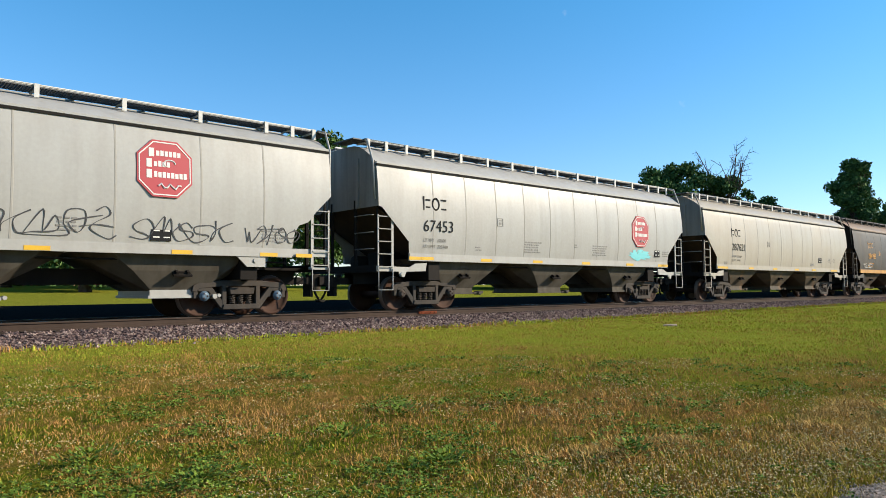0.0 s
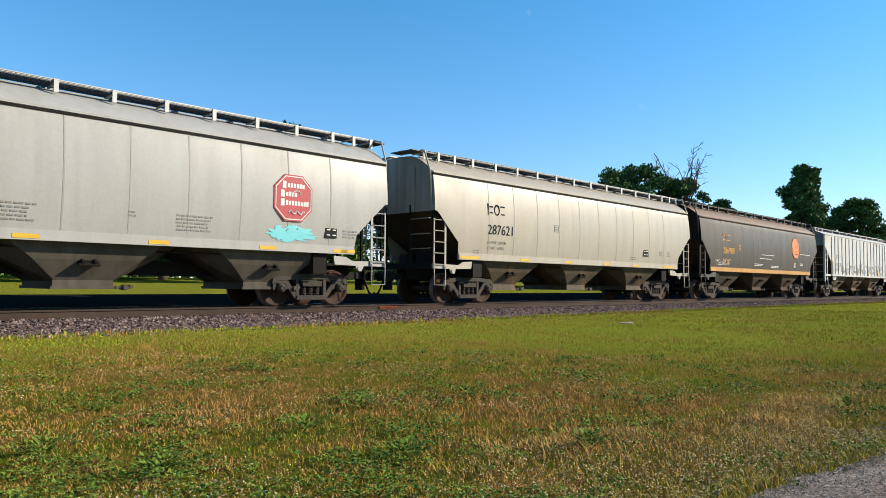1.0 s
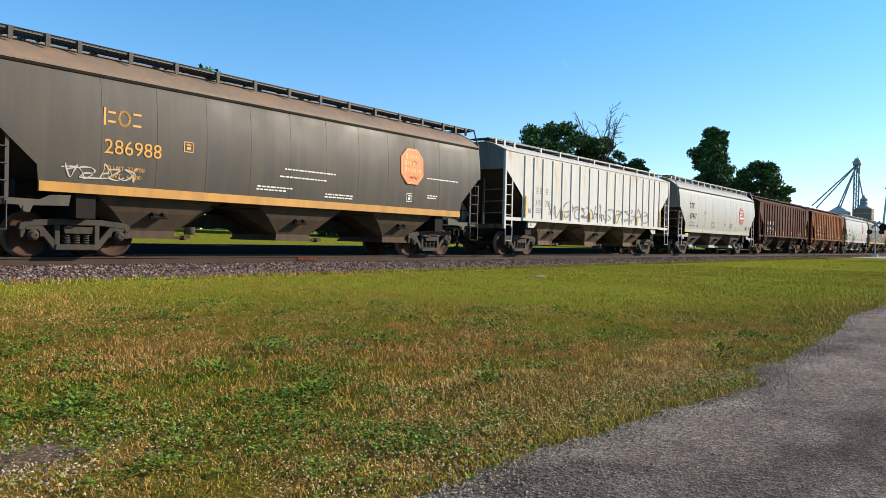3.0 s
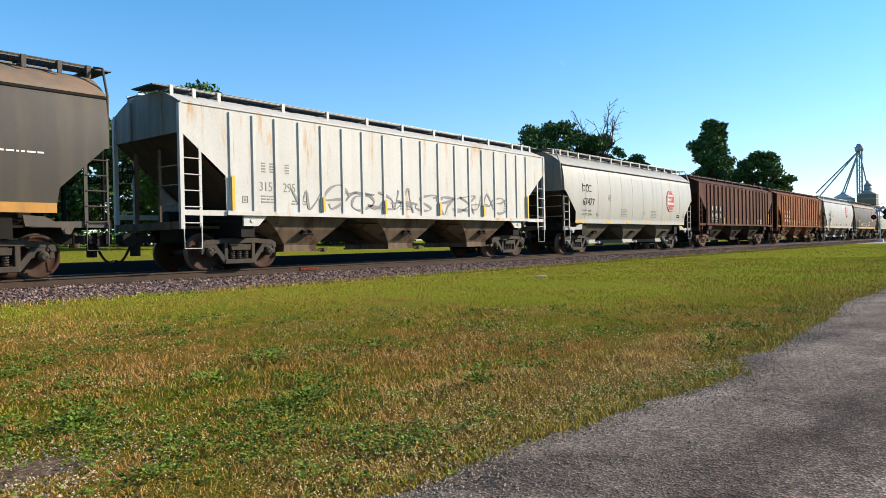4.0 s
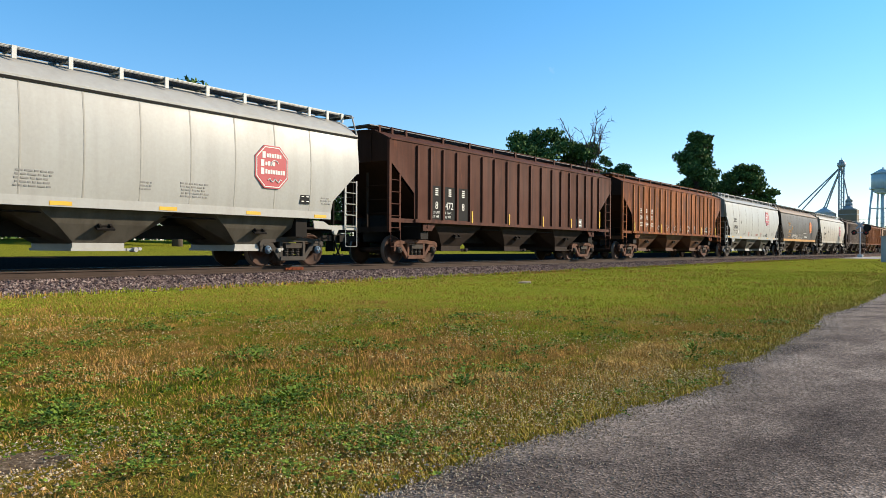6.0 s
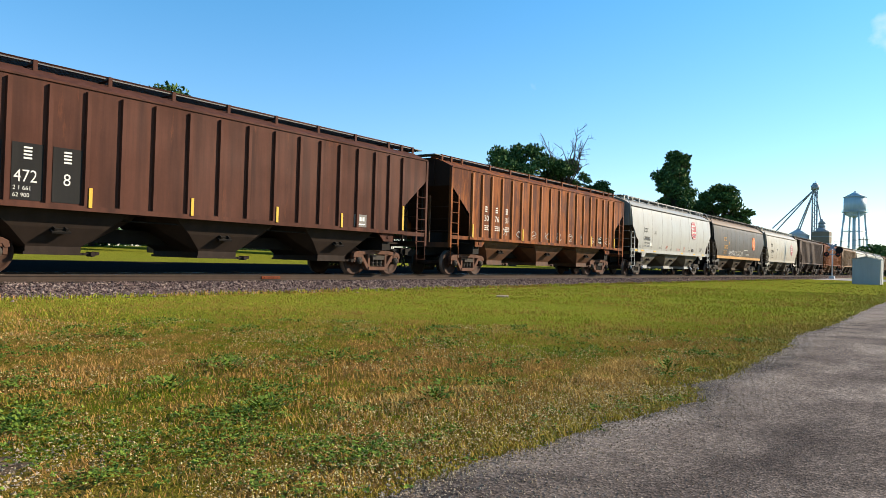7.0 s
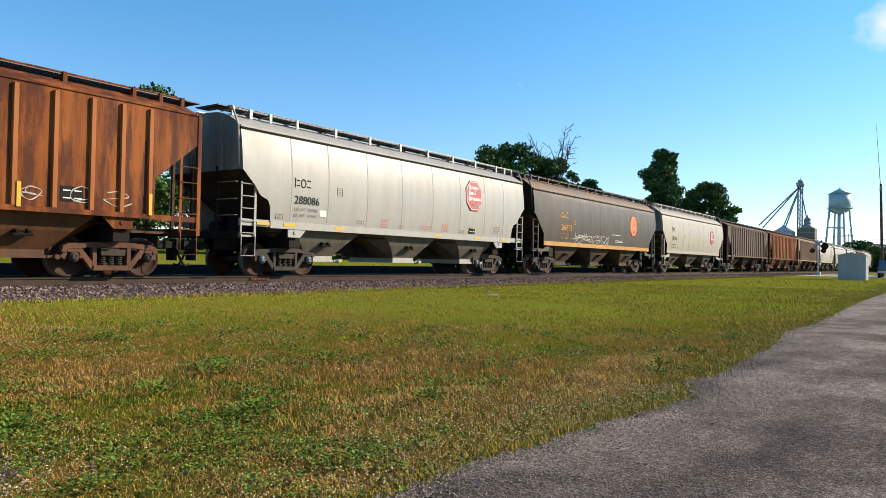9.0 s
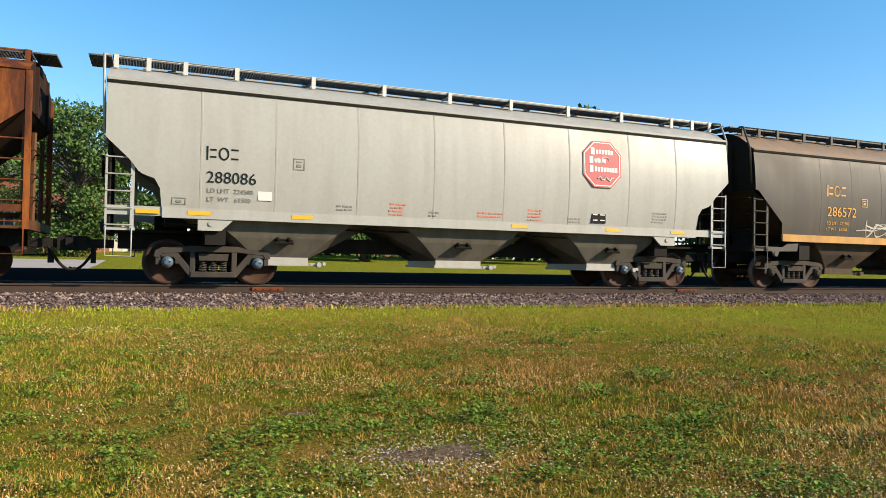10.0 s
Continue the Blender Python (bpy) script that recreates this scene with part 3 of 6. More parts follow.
def wheelset_mesh(cap):
    bm = bmesh.new()
    r = 0.457
    for s in (-1, 1):
        prof = [(0.66, 0.36), (0.675, 0.482), (0.70, 0.484), (0.715, r + 0.006), (0.815, r - 0.006), (0.822, 0.40), (0.785, 0.385), (0.765, 0.21), (0.80, 0.15), (0.83, 0.14), (0.83, 0.09)]
        lathe_y(bm, [(s * y, q) for y, q in prof], 36)
        lathe_y(bm, [(s * 0.95, 0.105), (s * 1.10, 0.115), (s * 1.115, 0.11), (s * 1.12, 0.085), (s * 1.145, 0.08), (s * 1.15, 0.04)], 20)
    rod(bm, (0, -1.0, 0), (0, 1.0, 0), 0.082, 14)
    bmesh.ops.recalc_face_normals(bm, faces=bm.faces)
    for f in bm.faces:
        c = f.calc_center_median()
        d = math.hypot(c.x, c.z)
        y = abs(c.y)
        if d > 0.43 and y < 0.823:
            f.material_index = 1
        elif y > 1.105 and d < 0.12:
            f.material_index = 2
        elif y > 0.9:
            f.material_index = 3
    for s in (-1, 1):
        for k in range(3):
            a = k * math.tau / 3
            rod(bm, (0.055 * math.cos(a), s * 1.14, 0.055 * math.sin(a)), (0.055 * math.cos(a), s * 1.165, 0.055 * math.sin(a)), 0.016, 6)
    return finish(bm, "wheelset", [WHEEL, TREAD, cap, CAST], normals=False)


WHEELSETS = []


def add_truck(car, x, cap, rusty):
    b = part("truck", shared("bolster", bolster_mesh), None, car, "rusty cast steel truck" if rusty else "dark cast steel truck", pose(x, 0, 0))
    sides = shared("side_frame", side_frame_mesh)
    if rusty:
        sides = mesh_with(sides, CAST_RUST)
    for s in (-1, 1):
        part("side_frame", sides, None, b, "", pose(0, s * 1.0, 0))
        for k in (-1, 0, 1):
            part("spring", shared("spring", spring_mesh), None, b, "", pose(k * 0.2, s * 1.0, 0))
        w = part("wheelset", shared(("wheelset", cap.name), lambda: wheelset_mesh(cap)), None, b, "", pose(s * 0.89, 0, 0.457))
        WHEELSETS.append((car, w, s * 0.89))


def box_mesh(name, material, *size):
    bm = bmesh.new()
    box(bm, *size)
    return finish(bm, name, material)


def rung_mesh(w, material):
    bm = bmesh.new()
    rod(bm, (-w / 2, -0.02, 0), (w / 2, -0.02, 0), 0.014, 6)
    return finish(bm, "rung", material)


def step_mesh(w, drop, material):
    bm = bmesh.new()
    path_rod(bm, [(-w / 2, -0.02, 0.05), (-w / 2, -0.02, -drop), (w / 2, -0.02, -drop), (w / 2, -0.02, 0.05)], 0.014, 6)
    return finish(bm, "step", material)


def add_ladder(car, m, w, z0, z1, n, material, drop):
    """A wide outer stile, a slim inner one, rungs, and a hanging step."""
    key = (w, z0, z1, material.name)
    lad = part("ladder", shared(("stile_wide", key), lambda: box_mesh("ladder", material, -w / 2 - 0.035, -w / 2 + 0.035, -0.012, 0.012, z0, z1)), None, car, "", m)
    part("stile", shared(("stile", key), lambda: box_mesh("stile", material, w / 2 - 0.02, w / 2 + 0.02, -0.012, 0.012, z0, z1 - 0.28)), None, lad)
    for k in range(n):
        part("rung", shared(("rung", key), lambda: rung_mesh(w, material)), None, lad, "", pose(0, 0, z0 + 0.1 + (z1 - z0 - 0.42) * k / (n - 1)))
    part("step", shared(("step", key), lambda: step_mesh(w, drop, material)), None, lad, "", pose(0, 0, z0))


def grating_mesh(length, width, material, pitch=0.055, runs=7):
    bm = bmesh.new()
    n = int(length / pitch)
    for k in range(n):
        x = -length / 2 + (k + 0.5) * length / n
        box(bm, x - 0.006, x + 0.006, -width / 2, width / 2, -0.035, 0)
    for k in range(runs):
        y = -width / 2 + k * width / (runs - 1)
        box(bm, -length / 2, length / 2, y - 0.004, y + 0.004, -0.03, -0.004)
    return finish(bm, "grating", material)


def text_mesh(body, height, material):
    def make():
        cu = bpy.data.curves.new("lettering", "FONT")
        cu.body = body
        cu.size = height / 0.73
        cu.extrude = 0.0015
        cu.offset = -height * 0.006
        cu.resolution_u = 3
        ob = bpy.data.objects.new("lettering", cu)
        scene.collection.objects.link(ob)
        dg = bpy.context.evaluated_depsgraph_get()
        me = bpy.data.meshes.new_from_object(ob.evaluated_get(dg))
        bpy.data.objects.remove(ob)
        me.materials.clear()
        me.materials.append(material)
        return me
    return shared(("text", body, round(height, 3), material.name), make)


def side_y(z, bulge):
    """Half width of a car's side at height z."""
    if bulge <= 0:
        return 1.56
    t = (z - 1.35) / 2.6
    return 1.50 + bulge * (1 - (2 * t - 0.95) ** 2) if t < 1.02 else 1.50


def side_tilt(z, bulge):
    return math.degrees(math.atan2(side_y(z + 0.05, bulge) - side_y(z - 0.05, bulge), 0.1))


def write(car, body, x, z, height, material, bulge, squeeze=1.0, label=""):
    """Lettering on the side that faces the lawn, its lower left corner at x, z."""
    m = pose(x, -side_y(z + height / 2, bulge) - 0.006, z, 90 + side_tilt(z + height / 2, bulge), 0, 0) @ Matrix.Diagonal((squeeze, 1, 1, 1))
    return tagged(part("lettering", text_mesh(body, height, material), None, car, label, m), kind="stuff")


def bars(car, x, z, rows, material, bulge, name="marking"):
    """Plain bars for writing too small to read: rows of (dx, dz, width, height)."""
    bm = bmesh.new()
    for dx, dz, w, h in rows:
        y = -side_y(z + dz + h / 2, bulge)
        box(bm, x + dx, x + dx + w, y - 0.008, y + 0.01, z + dz, z + dz + h)
    return tagged(part(name, bm, material, car), kind="stuff")


def small_print(car, x, z, lines, width, material, bulge, seed=1):
    rng = random.Random(seed)
    rows = []
    for k in range(lines):
        dx, end = rng.uniform(0, 0.05), width * rng.uniform(0.75, 1.0)
        while dx < end:
            w = rng.uniform(0.05, 0.16)
            rows.append((dx, -k * 0.075, min(w, end - dx + 0.02), 0.034))
            dx += w + 0.035
    bars(car, x, z, rows, material, bulge)


def initials(car, x, z, h, material, bulge):
    """The railway's mark, as three plain stroke shapes: an upright with two bars, a ring, two bars."""
    y = -side_y(z + h / 2, bulge) - 0.008
    bm = bmesh.new()
    w, t = h * 0.76, h * 0.13

    def stroke(pts):
        for (x0, z0), (x1, z1) in zip(pts, pts[1:]):
            d = math.hypot(x1 - x0, z1 - z0)
            ux, uz = (x1 - x0) / d * t * 0.3, (z1 - z0) / d * t * 0.3
            nx, nz = -(z1 - z0) / d * t * 0.5, (x1 - x0) / d * t * 0.5
            prism(bm, [(x0 - ux - nx, z0 - uz - nz), (x1 + ux - nx, z1 + uz - nz), (x1 + ux + nx, z1 + uz + nz), (x0 - ux + nx, z0 - uz + nz)], y, y + 0.02)

    stroke([(x + t / 2, z), (x + t / 2, z + h)])
    for k in (0.22, 0.78):
        stroke([(x + w * 0.40, z + h * k), (x + w * 0.92, z + h * k)])
    c = x + w * 1.22
    stroke([(c + w * (0.5 + 0.45 * math.cos(k * math.tau / 14)), z + h * (0.5 + 0.45 * math.sin(k * math.tau / 14))) for k in range(15)])
    c = x + w * 2.42
    for k in (0.14, 0.86):
        stroke([(c + w * 0.08, z + h * k), (c + w * 0.72, z + h * k)])
    return tagged(part("railway_mark", bm, material, car), kind="stuff")


def emblem(car, x, z, size, face, line, bulge):
    """The railway's emblem: an eight-sided plate with a pale border and plain strokes for its writing."""
    h = size
    w = size * 0.96
    c = size * 0.26

    def octagon(k):
        return [(-w / 2 * k + c * k, -h / 2 * k), (w / 2 * k - c * k, -h / 2 * k), (w / 2 * k, -h / 2 * k + c * k), (w / 2 * k, h / 2 * k - c * k), (w / 2 * k - c * k, h / 2 * k), (-w / 2 * k + c * k, h / 2 * k), (-w / 2 * k, h / 2 * k - c * k), (-w / 2 * k, -h / 2 * k + c * k)]

    m = pose(x, -side_y(z, bulge) - 0.012, z, side_tilt(z, bulge), 0, 0)
    bm = bmesh.new()
    prism(bm, octagon(1.0), -0.003, 0.03)
    plate = part("emblem", bm, face, car, "red eight-sided emblem with a pale border" if face is RED else "orange emblem with a pale border", m)
    bm = bmesh.new()
    o1, o2 = octagon(0.94), octagon(0.90)
    for i in range(8):
        j = (i + 1) % 8
        prism(bm, [o1[i], o1[j], o2[j], o2[i]], -0.009, -0.002)
    part("border", bm, line, plate)
    bm = bmesh.new()
    rng = random.Random(3)
    for k, (z0, x0, n) in enumerate(((0.22, -0.24, 6), (0.03, -0.28, 4), (-0.16, -0.28, 8))):
        box(bm, x0 * size - size * 0.04, x0 * size + size * 0.05, -0.008, -0.002, z0 * size - size * 0.02, z0 * size + size * 0.13)
        for i in range(n):
            a = x0 * size + size * (0.085 + i * 0.074)
            box(bm, a, a + size * 0.056, -0.008, -0.002, z0 * size, z0 * size + size * rng.uniform(0.085, 0.105))
    pts = [(size * (-0.12 + 0.05 * k), -0.006, size * (-0.31 + 0.045 * math.sin(k * 1.9))) for k in range(9)]
    path_rod(bm, pts, size * 0.018, 5)
    pts = [(size * (0.08 + 0.10 * math.cos(a)), -0.006, size * (0.09 + 0.07 * math.sin(a))) for a in [0.4 * i for i in range(11)]]
    path_rod(bm, pts, size * 0.012, 5)
    tagged(part("stroke", bm, line, plate), kind="stuff")
    return plate


def scrawl(car, strokes, material, bulge, r=0.022, label="sprayed graffiti"):
    """Sprayed lines: each stroke a row of (x, z)."""
    bm = bmesh.new()
    for st in strokes:
        pts = [Vector((x, -side_y(z, bulge) - 0.004, z)) for x, z in st]
        fine = []
        for i in range(len(pts) - 1):
            p0, p1, p2, p3 = pts[max(i - 1, 0)], pts[i], pts[i + 1], pts[min(i + 2, len(pts) - 1)]
            for k in range(5):
                t = k / 5
                fine.append(0.5 * ((2 * p1) + (p2 - p0) * t + (2 * p0 - 5 * p1 + 4 * p2 - p3) * t * t + (3 * p1 - p0 - 3 * p2 + p3) * t ** 3))
        fine.append(pts[-1])
        rows = []
        for k, p in enumerate(fine):
            d = fine[min(k + 1, len(fine) - 1)] - fine[max(k - 1, 0)]
            nrm = Vector((-d.z, 0, d.x)).normalized() * r * (0.75 + 0.35 * math.sin(k * 0.7 + len(st)))
            rows.append([bm.verts.new(p + s * nrm + Vector((0, dy, 0))) for s, dy in ((-1, 0.012), (-1, -0.008), (1, -0.008), (1, 0.012))])
        for u, w in zip(rows, rows[1:]):
            for i in range(3):
                bm.faces.new((u[i], w[i], w[i + 1], u[i + 1]))
    tagged(part("graffiti", bm, material, car, label), kind="stuff")


def body_mesh(L, cut, bulge, eave, top, paint_m, roof_m, flat_roof, end_m, slope_m):
    """A closed hopper body. cut: the lower corner of the side at its ends, as (distance from the end, height), from the end inwards."""
    bm = bmesh.new()
    half = L / 2
    xs = sorted({round(s * (half - d), 4) for d, _ in cut for s in (-1, 1)} | {round(-half + 2.0 + i * (L - 4.0) / 14, 4) for i in range(15)})

    def low(x):
        d = half - abs(x)
        best = cut[-1][1]
        for (d0, z0), (d1, z1) in zip(cut, cut[1:]):
            if d0 - 1e-6 <= d <= d1 + 1e-6:
                return z0 if d1 == d0 else z0 + (z1 - z0) * (d - d0) / (d1 - d0)
        return best

    nz = 10
    rise = top - eave
    roof = [(1.47, eave + 0.15 * rise), (1.28, eave + 0.42 * rise), (1.05, eave + 0.68 * rise), (0.75, top - 0.05), (0.55, top), (0.0, top + 0.03)] if not flat_roof else [(1.52, eave + 0.02), (1.30, eave + 0.13), (0.9, top - 0.08), (0.55, top - 0.02), (0.0, top)]
    cols = {}
    for s in (-1, 1):
        for x in xs:
            z0 = low(x)
            col = []
            for k in range(nz + 1):
                z = z0 + (eave - z0) * k / nz
                col.append(bm.verts.new((x, s * side_y(z, bulge), z)))
            cols[(s, x)] = col
    rcols = {x: [bm.verts.new((x, s * y, z)) for s, y, z in ([(-1, y, z) for y, z in roof] + [(1, y, z) for y, z in roof[::-1][1:]])] for x in xs}
    for a, b in zip(xs, xs[1:]):
        for s in (-1, 1):
            for k in range(nz):
                bm.faces.new((cols[(s, a)][k], cols[(s, b)][k], cols[(s, b)][k + 1], cols[(s, a)][k + 1])).smooth = bulge > 0
        ra, rb = rcols[a], rcols[b]
        seqa = [cols[(-1, a)][-1]] + ra + [cols[(1, a)][-1]]
        seqb = [cols[(-1, b)][-1]] + rb + [cols[(1, b)][-1]]
        for i in range(len(seqa) - 1):
            f = bm.faces.new((seqa[i], seqb[i], seqb[i + 1], seqa[i + 1]))
            f.material_index = 1
            f.smooth = True
    for s in (-1, 1):
        x = s * half
        ring = cols[(-1, x)] + rcols[x] + cols[(1, x)][::-1]
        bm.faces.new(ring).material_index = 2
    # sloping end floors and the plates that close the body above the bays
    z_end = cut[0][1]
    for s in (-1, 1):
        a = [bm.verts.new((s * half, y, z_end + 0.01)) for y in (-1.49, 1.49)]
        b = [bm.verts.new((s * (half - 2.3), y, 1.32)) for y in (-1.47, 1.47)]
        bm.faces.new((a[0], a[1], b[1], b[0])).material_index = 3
    q = [bm.verts.new((x, y, 1.38)) for x, y in ((-half + 2.2, -1.47), (half - 2.2, -1.47), (half - 2.2, 1.47), (-half + 2.2, 1.47))]
    bm.faces.new(q)
    bmesh.ops.recalc_face_normals(bm, faces=bm.faces)
    for e in bm.edges:
        if len(e.link_faces) != 2 or e.calc_face_angle(0.0) > 0.42:
            e.smooth = False
    return finish(bm, "body", [paint_m, roof_m, end_m, slope_m], normals=False)


def bay_mesh(w_top, w_out, sill):
    """A tapering bay whose corners are cut off by the sloping sheets."""
    bm = bmesh.new()

    def outline(w, y, cx, cy, z):
        w /= 2
        return [bm.verts.new((px, py, z)) for px, py in ((-w + cx, -y), (w - cx, -y), (w, -y + cy), (w, y - cy), (w - cx, y), (-w + cx, y), (-w, y - cy), (-w, -y + cy))]

    rings = [outline(w_top, 1.36, 0.52, 0.55, sill), outline(w_top - 0.36, 1.32, 0.50, 0.52, sill - 0.16), outline(w_top - 1.2, 1.22, 0.40, 0.40, sill - 0.40), outline(w_out, 0.98, 0.06, 0.10, 0.58)]
    for a, b in zip(rings, rings[1:]):
        for i in range(8):
            j = (i + 1) % 8
            bm.faces.new((a[i], a[j], b[j], b[i]))
    bm.faces.new(rings[0])
    bm.faces.new(rings[-1])
    return finish(bm, "hopper_bay", None)


def gate_mesh():
    bm = bmesh.new()
    box(bm, -0.62, 0.62, -1.02, 1.02, 0.42, 0.48)
    box(bm, -0.58, 0.58, -0.99, 0.99, 0.48, 0.60)
    box(bm, 0.62, 0.86, -1.04, -0.92, 0.42, 0.48)
    rod(bm, (0.80, -1.12, 0.45), (0.80, -0.88, 0.45), 0.055, 10)
    rod(bm, (0.92, -1.08, 0.47), (0.92, -0.84, 0.47), 0.04, 8)
    return finish(bm, "outlet_gate", None)


def vibrator_mesh():
    bm = bmesh.new()
    box(bm, -0.16, 0.16, -0.03, 0.03, -0.025, 0.025)
    for s in (-1, 1):
        box(bm, s * 0.12 - 0.025, s * 0.12 + 0.025, -0.06, 0.05, -0.09, 0.09)
    box(bm, -0.2, 0.2, 0.0, 0.04, -0.12, 0.12)
    return finish(bm, "vibrator_bracket", None)


def mesh_with(mesh, material):
    key = ("with", mesh.name, material.name)
    if key not in SHARED:
        me = mesh.copy()
        me.materials.clear()
        me.materials.append(material)
        SHARED[key] = me
    return SHARED[key]


def coupler_mesh():
    bm = bmesh.new()
    box(bm, -0.1, 0.42, -0.1, 0.1, 0.72, 0.90)
    prism(bm, [(0.40, 0.66), (0.66, 0.66), (0.72, 0.74), (0.72, 0.90), (0.64, 0.96), (0.40, 0.96)], -0.17, 0.15)
    box(bm, 0.56, 0.70, -0.26, -0.14, 0.70, 0.92)
    box(bm, 0.25, 0.33, -0.30, 0.05, 0.40, 0.72)
    return finish(bm, "coupler", BLACK)


def hose_mesh():
    bm = bmesh.new()
    pts = [(0.25 + 0.5 * k / 10, -0.35 + 0.15 * k / 10, 0.75 - 0.48 * math.sin(math.pi * 0.62 * k / 10)) for k in range(11)]
    path_rod(bm, pts, 0.03, 7)
    return finish(bm, "air_hose", BLACK)


def hopper_car(label, L, paint_m, bay_m, style="round", cap=CAP_BLUE, roof_m=None, trim=None, sill_m=None, group="freight train"):
    """style round: smooth curved sides; notch: the round-cornered cut at the ends; rib: flat sides with outer posts."""
    car = tagged(empty("hopper_car"), label, "freight car", group)
    half = L / 2
    trim = trim or paint_m
    sill_m = sill_m or paint_m
    roof_m = roof_m or paint_m
    rib = style == "rib"
    # end walls and end slopes get darker paints that stand for their shade
    end_m = {BEIGE: END_SHADED, BEIGE_WARM: END_SHADED, WHITE_OLD: END_SHADED, GREY_DARK: BLACK}.get(paint_m, END_RUST_SHADED)
    slope_m = DUSTY_DARK if not rib else (END_RUST_SHADED if paint_m is not WHITE_OLD else DUSTY_DARK)
    # brackets and walkway edges of pale cars take the sunlit tone
    posts = TRIM_SUNLIT if paint_m in (BEIGE, BEIGE_WARM, WHITE_OLD) else trim
    bulge = 0.0 if rib else 0.12
    eave, top = (3.98, 4.36) if rib else ((3.92, 4.42) if style == "notch" else (3.80, 4.42))
    if style == "notch":
        cut = [(0.0, 2.83), (0.42, 2.43), (0.58, 2.22), (0.66, 2.16), (0.88, 2.08), (0.98, 1.90), (1.02, 1.52), (1.03, 1.34)]
    elif rib:
        cut = [(0.0, 3.28), (1.18, 2.32), (1.19, 1.40)]
    else:
        cut = [(0.0, 2.72), (0.1, 2.70), (1.02, 1.84), (1.06, 1.50), (1.07, 1.34)]
    part("body", body_mesh(L, cut, bulge, eave, top, paint_m, roof_m, rib, end_m, slope_m), None, car)
    sx = half - cut[-1][0]
    for s in (-1, 1):
        y0, y1 = (side_y(1.4, bulge) - 0.02), side_y(1.4, bulge) + 0.035
        bm = bmesh.new()
        if rib:
            box(bm, -sx, sx, min(s * y0, s * (y1 + 0.03)), max(s * y0, s * (y1 + 0.03)), 1.36, 1.47)
        else:
            box(bm, -sx, sx, min(s * y0, s * y1), max(s * y0, s * y1), 1.33, 1.53)
        part("side_sill", bm, sill_m, car)
        bm = bmesh.new()
        ye = side_y(eave, bulge)
        box(bm, -half - 0.01, half + 0.01, min(s * (ye - 0.02), s * (ye + 0.03)), max(s * (ye - 0.02), s * (ye + 0.03)), eave - 0.022, eave + 0.022)
        part("eave_rail", bm, BLACK if not rib else paint_m, car)
        if not rib:
            bm = bmesh.new()
            box(bm, -half, half, min(s * (ye - 0.06), s * (ye + 0.02)), max(s * (ye - 0.06), s * (ye + 0.02)), eave + 0.035, eave + 0.085)
            part("eave_flange", bm, roof_m, car)
    # outer posts or welded seams
    if rib:
        bm = bmesh.new()
        prism(bm, [(-0.06, 0), (0.06, 0), (0.06, 1), (-0.06, 1)], -0.042 if paint_m is WHITE_OLD else -0.068, 0.02)
        for v in bm.verts:
            v.co.z = 1.47 + (eave - 0.09 - 1.47) * v.co.z
            if v.co.y < -0.03:
                v.co.x *= 0.75
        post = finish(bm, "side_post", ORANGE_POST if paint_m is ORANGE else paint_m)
        half_row = (0.44, 1.32, 2.22, 3.02, 3.81, 4.60, 5.39, 6.08, 6.76)
        for x in [-v for v in half_row[::-1]] + list(half_row):
            part("side_post", post, None, car, "", pose(x, -1.56, 0))
            part("side_post", post, None, car, "", pose(x, 1.56, 0, 0, 0, 180))
    else:
        joints = (0.88, 2.65, 4.40, 5.87) if style == "notch" else (0.63, 1.88, 3.13, 4.38, 5.62)
        for x in [-v for v in joints[::-1]] + list(joints):
            bm = bmesh.new()
            for i in range(8):
                z0, z1 = 1.54 + i * (eave - 1.57) / 8, 1.54 + (i + 1) * (eave - 1.57) / 8
                ya, yb = side_y(z0, bulge), side_y(z1, bulge)
                v = [bm.verts.new(p) for p in ((x - 0.016, -ya - 0.004, z0), (x + 0.016, -ya - 0.004, z0), (x + 0.016, -yb - 0.004, z1), (x - 0.016, -yb - 0.004, z1))]
                w = [bm.verts.new(p) for p in ((x - 0.028, -ya + 0.004, z0), (x + 0.028, -ya + 0.004, z0), (x + 0.028, -yb + 0.004, z1), (x - 0.028, -yb + 0.004, z1))]
                bm.faces.new(v)
                bm.faces.new((v[0], w[0], w[3], v[3]))
                bm.faces.new((v[1], w[1], w[2], v[2]))
            part("weld_seam", bm, {BEIGE: SEAM, BEIGE_WARM: SEAM}.get(paint_m, paint_m), car)
    # running boards on brackets, and the end walk across
    ry = 1.0 if not rib else 0.98
    rz = 4.60 if not rib else 4.50
    grate = shared(("grate", round(L, 2)), lambda: grating_mesh(L - 0.1, 0.52, GALV))
    cross = shared("crosswalk", lambda: grating_mesh(0.42, 0.95, GALV, 0.028, 26))
    for s in (-1, 1):
        board = part("running_board", grate, None, car, "steel grating walkway", pose(0, s * (ry - 0.27), rz - 0.07))
        bm = bmesh.new()
        for y in (ry, ry - 0.54):
            box(bm, -half + 0.05, half - 0.05, min(s * y, s * (y - 0.02)), max(s * y, s * (y - 0.02)), rz - 0.075, rz - 0.035)
        path_rod(bm, [(-half + 0.05, s * ry, rz - 0.05), (half - 0.05, s * ry, rz - 0.05)], 0.012, 6)
        e = part("edge_angle", bm, posts, board)
        e.matrix_basis = board.matrix_basis.inverted()
        zb = 4.30 if not rib else 4.16
        bm = bmesh.new()
        box(bm, -0.045, 0.045, -0.03, 0.01, zb, rz - 0.035)
        box(bm, -0.02, 0.02, 0.01, 0.5, rz - 0.14, rz - 0.105)
        br = finish(bm, "bracket", posts)
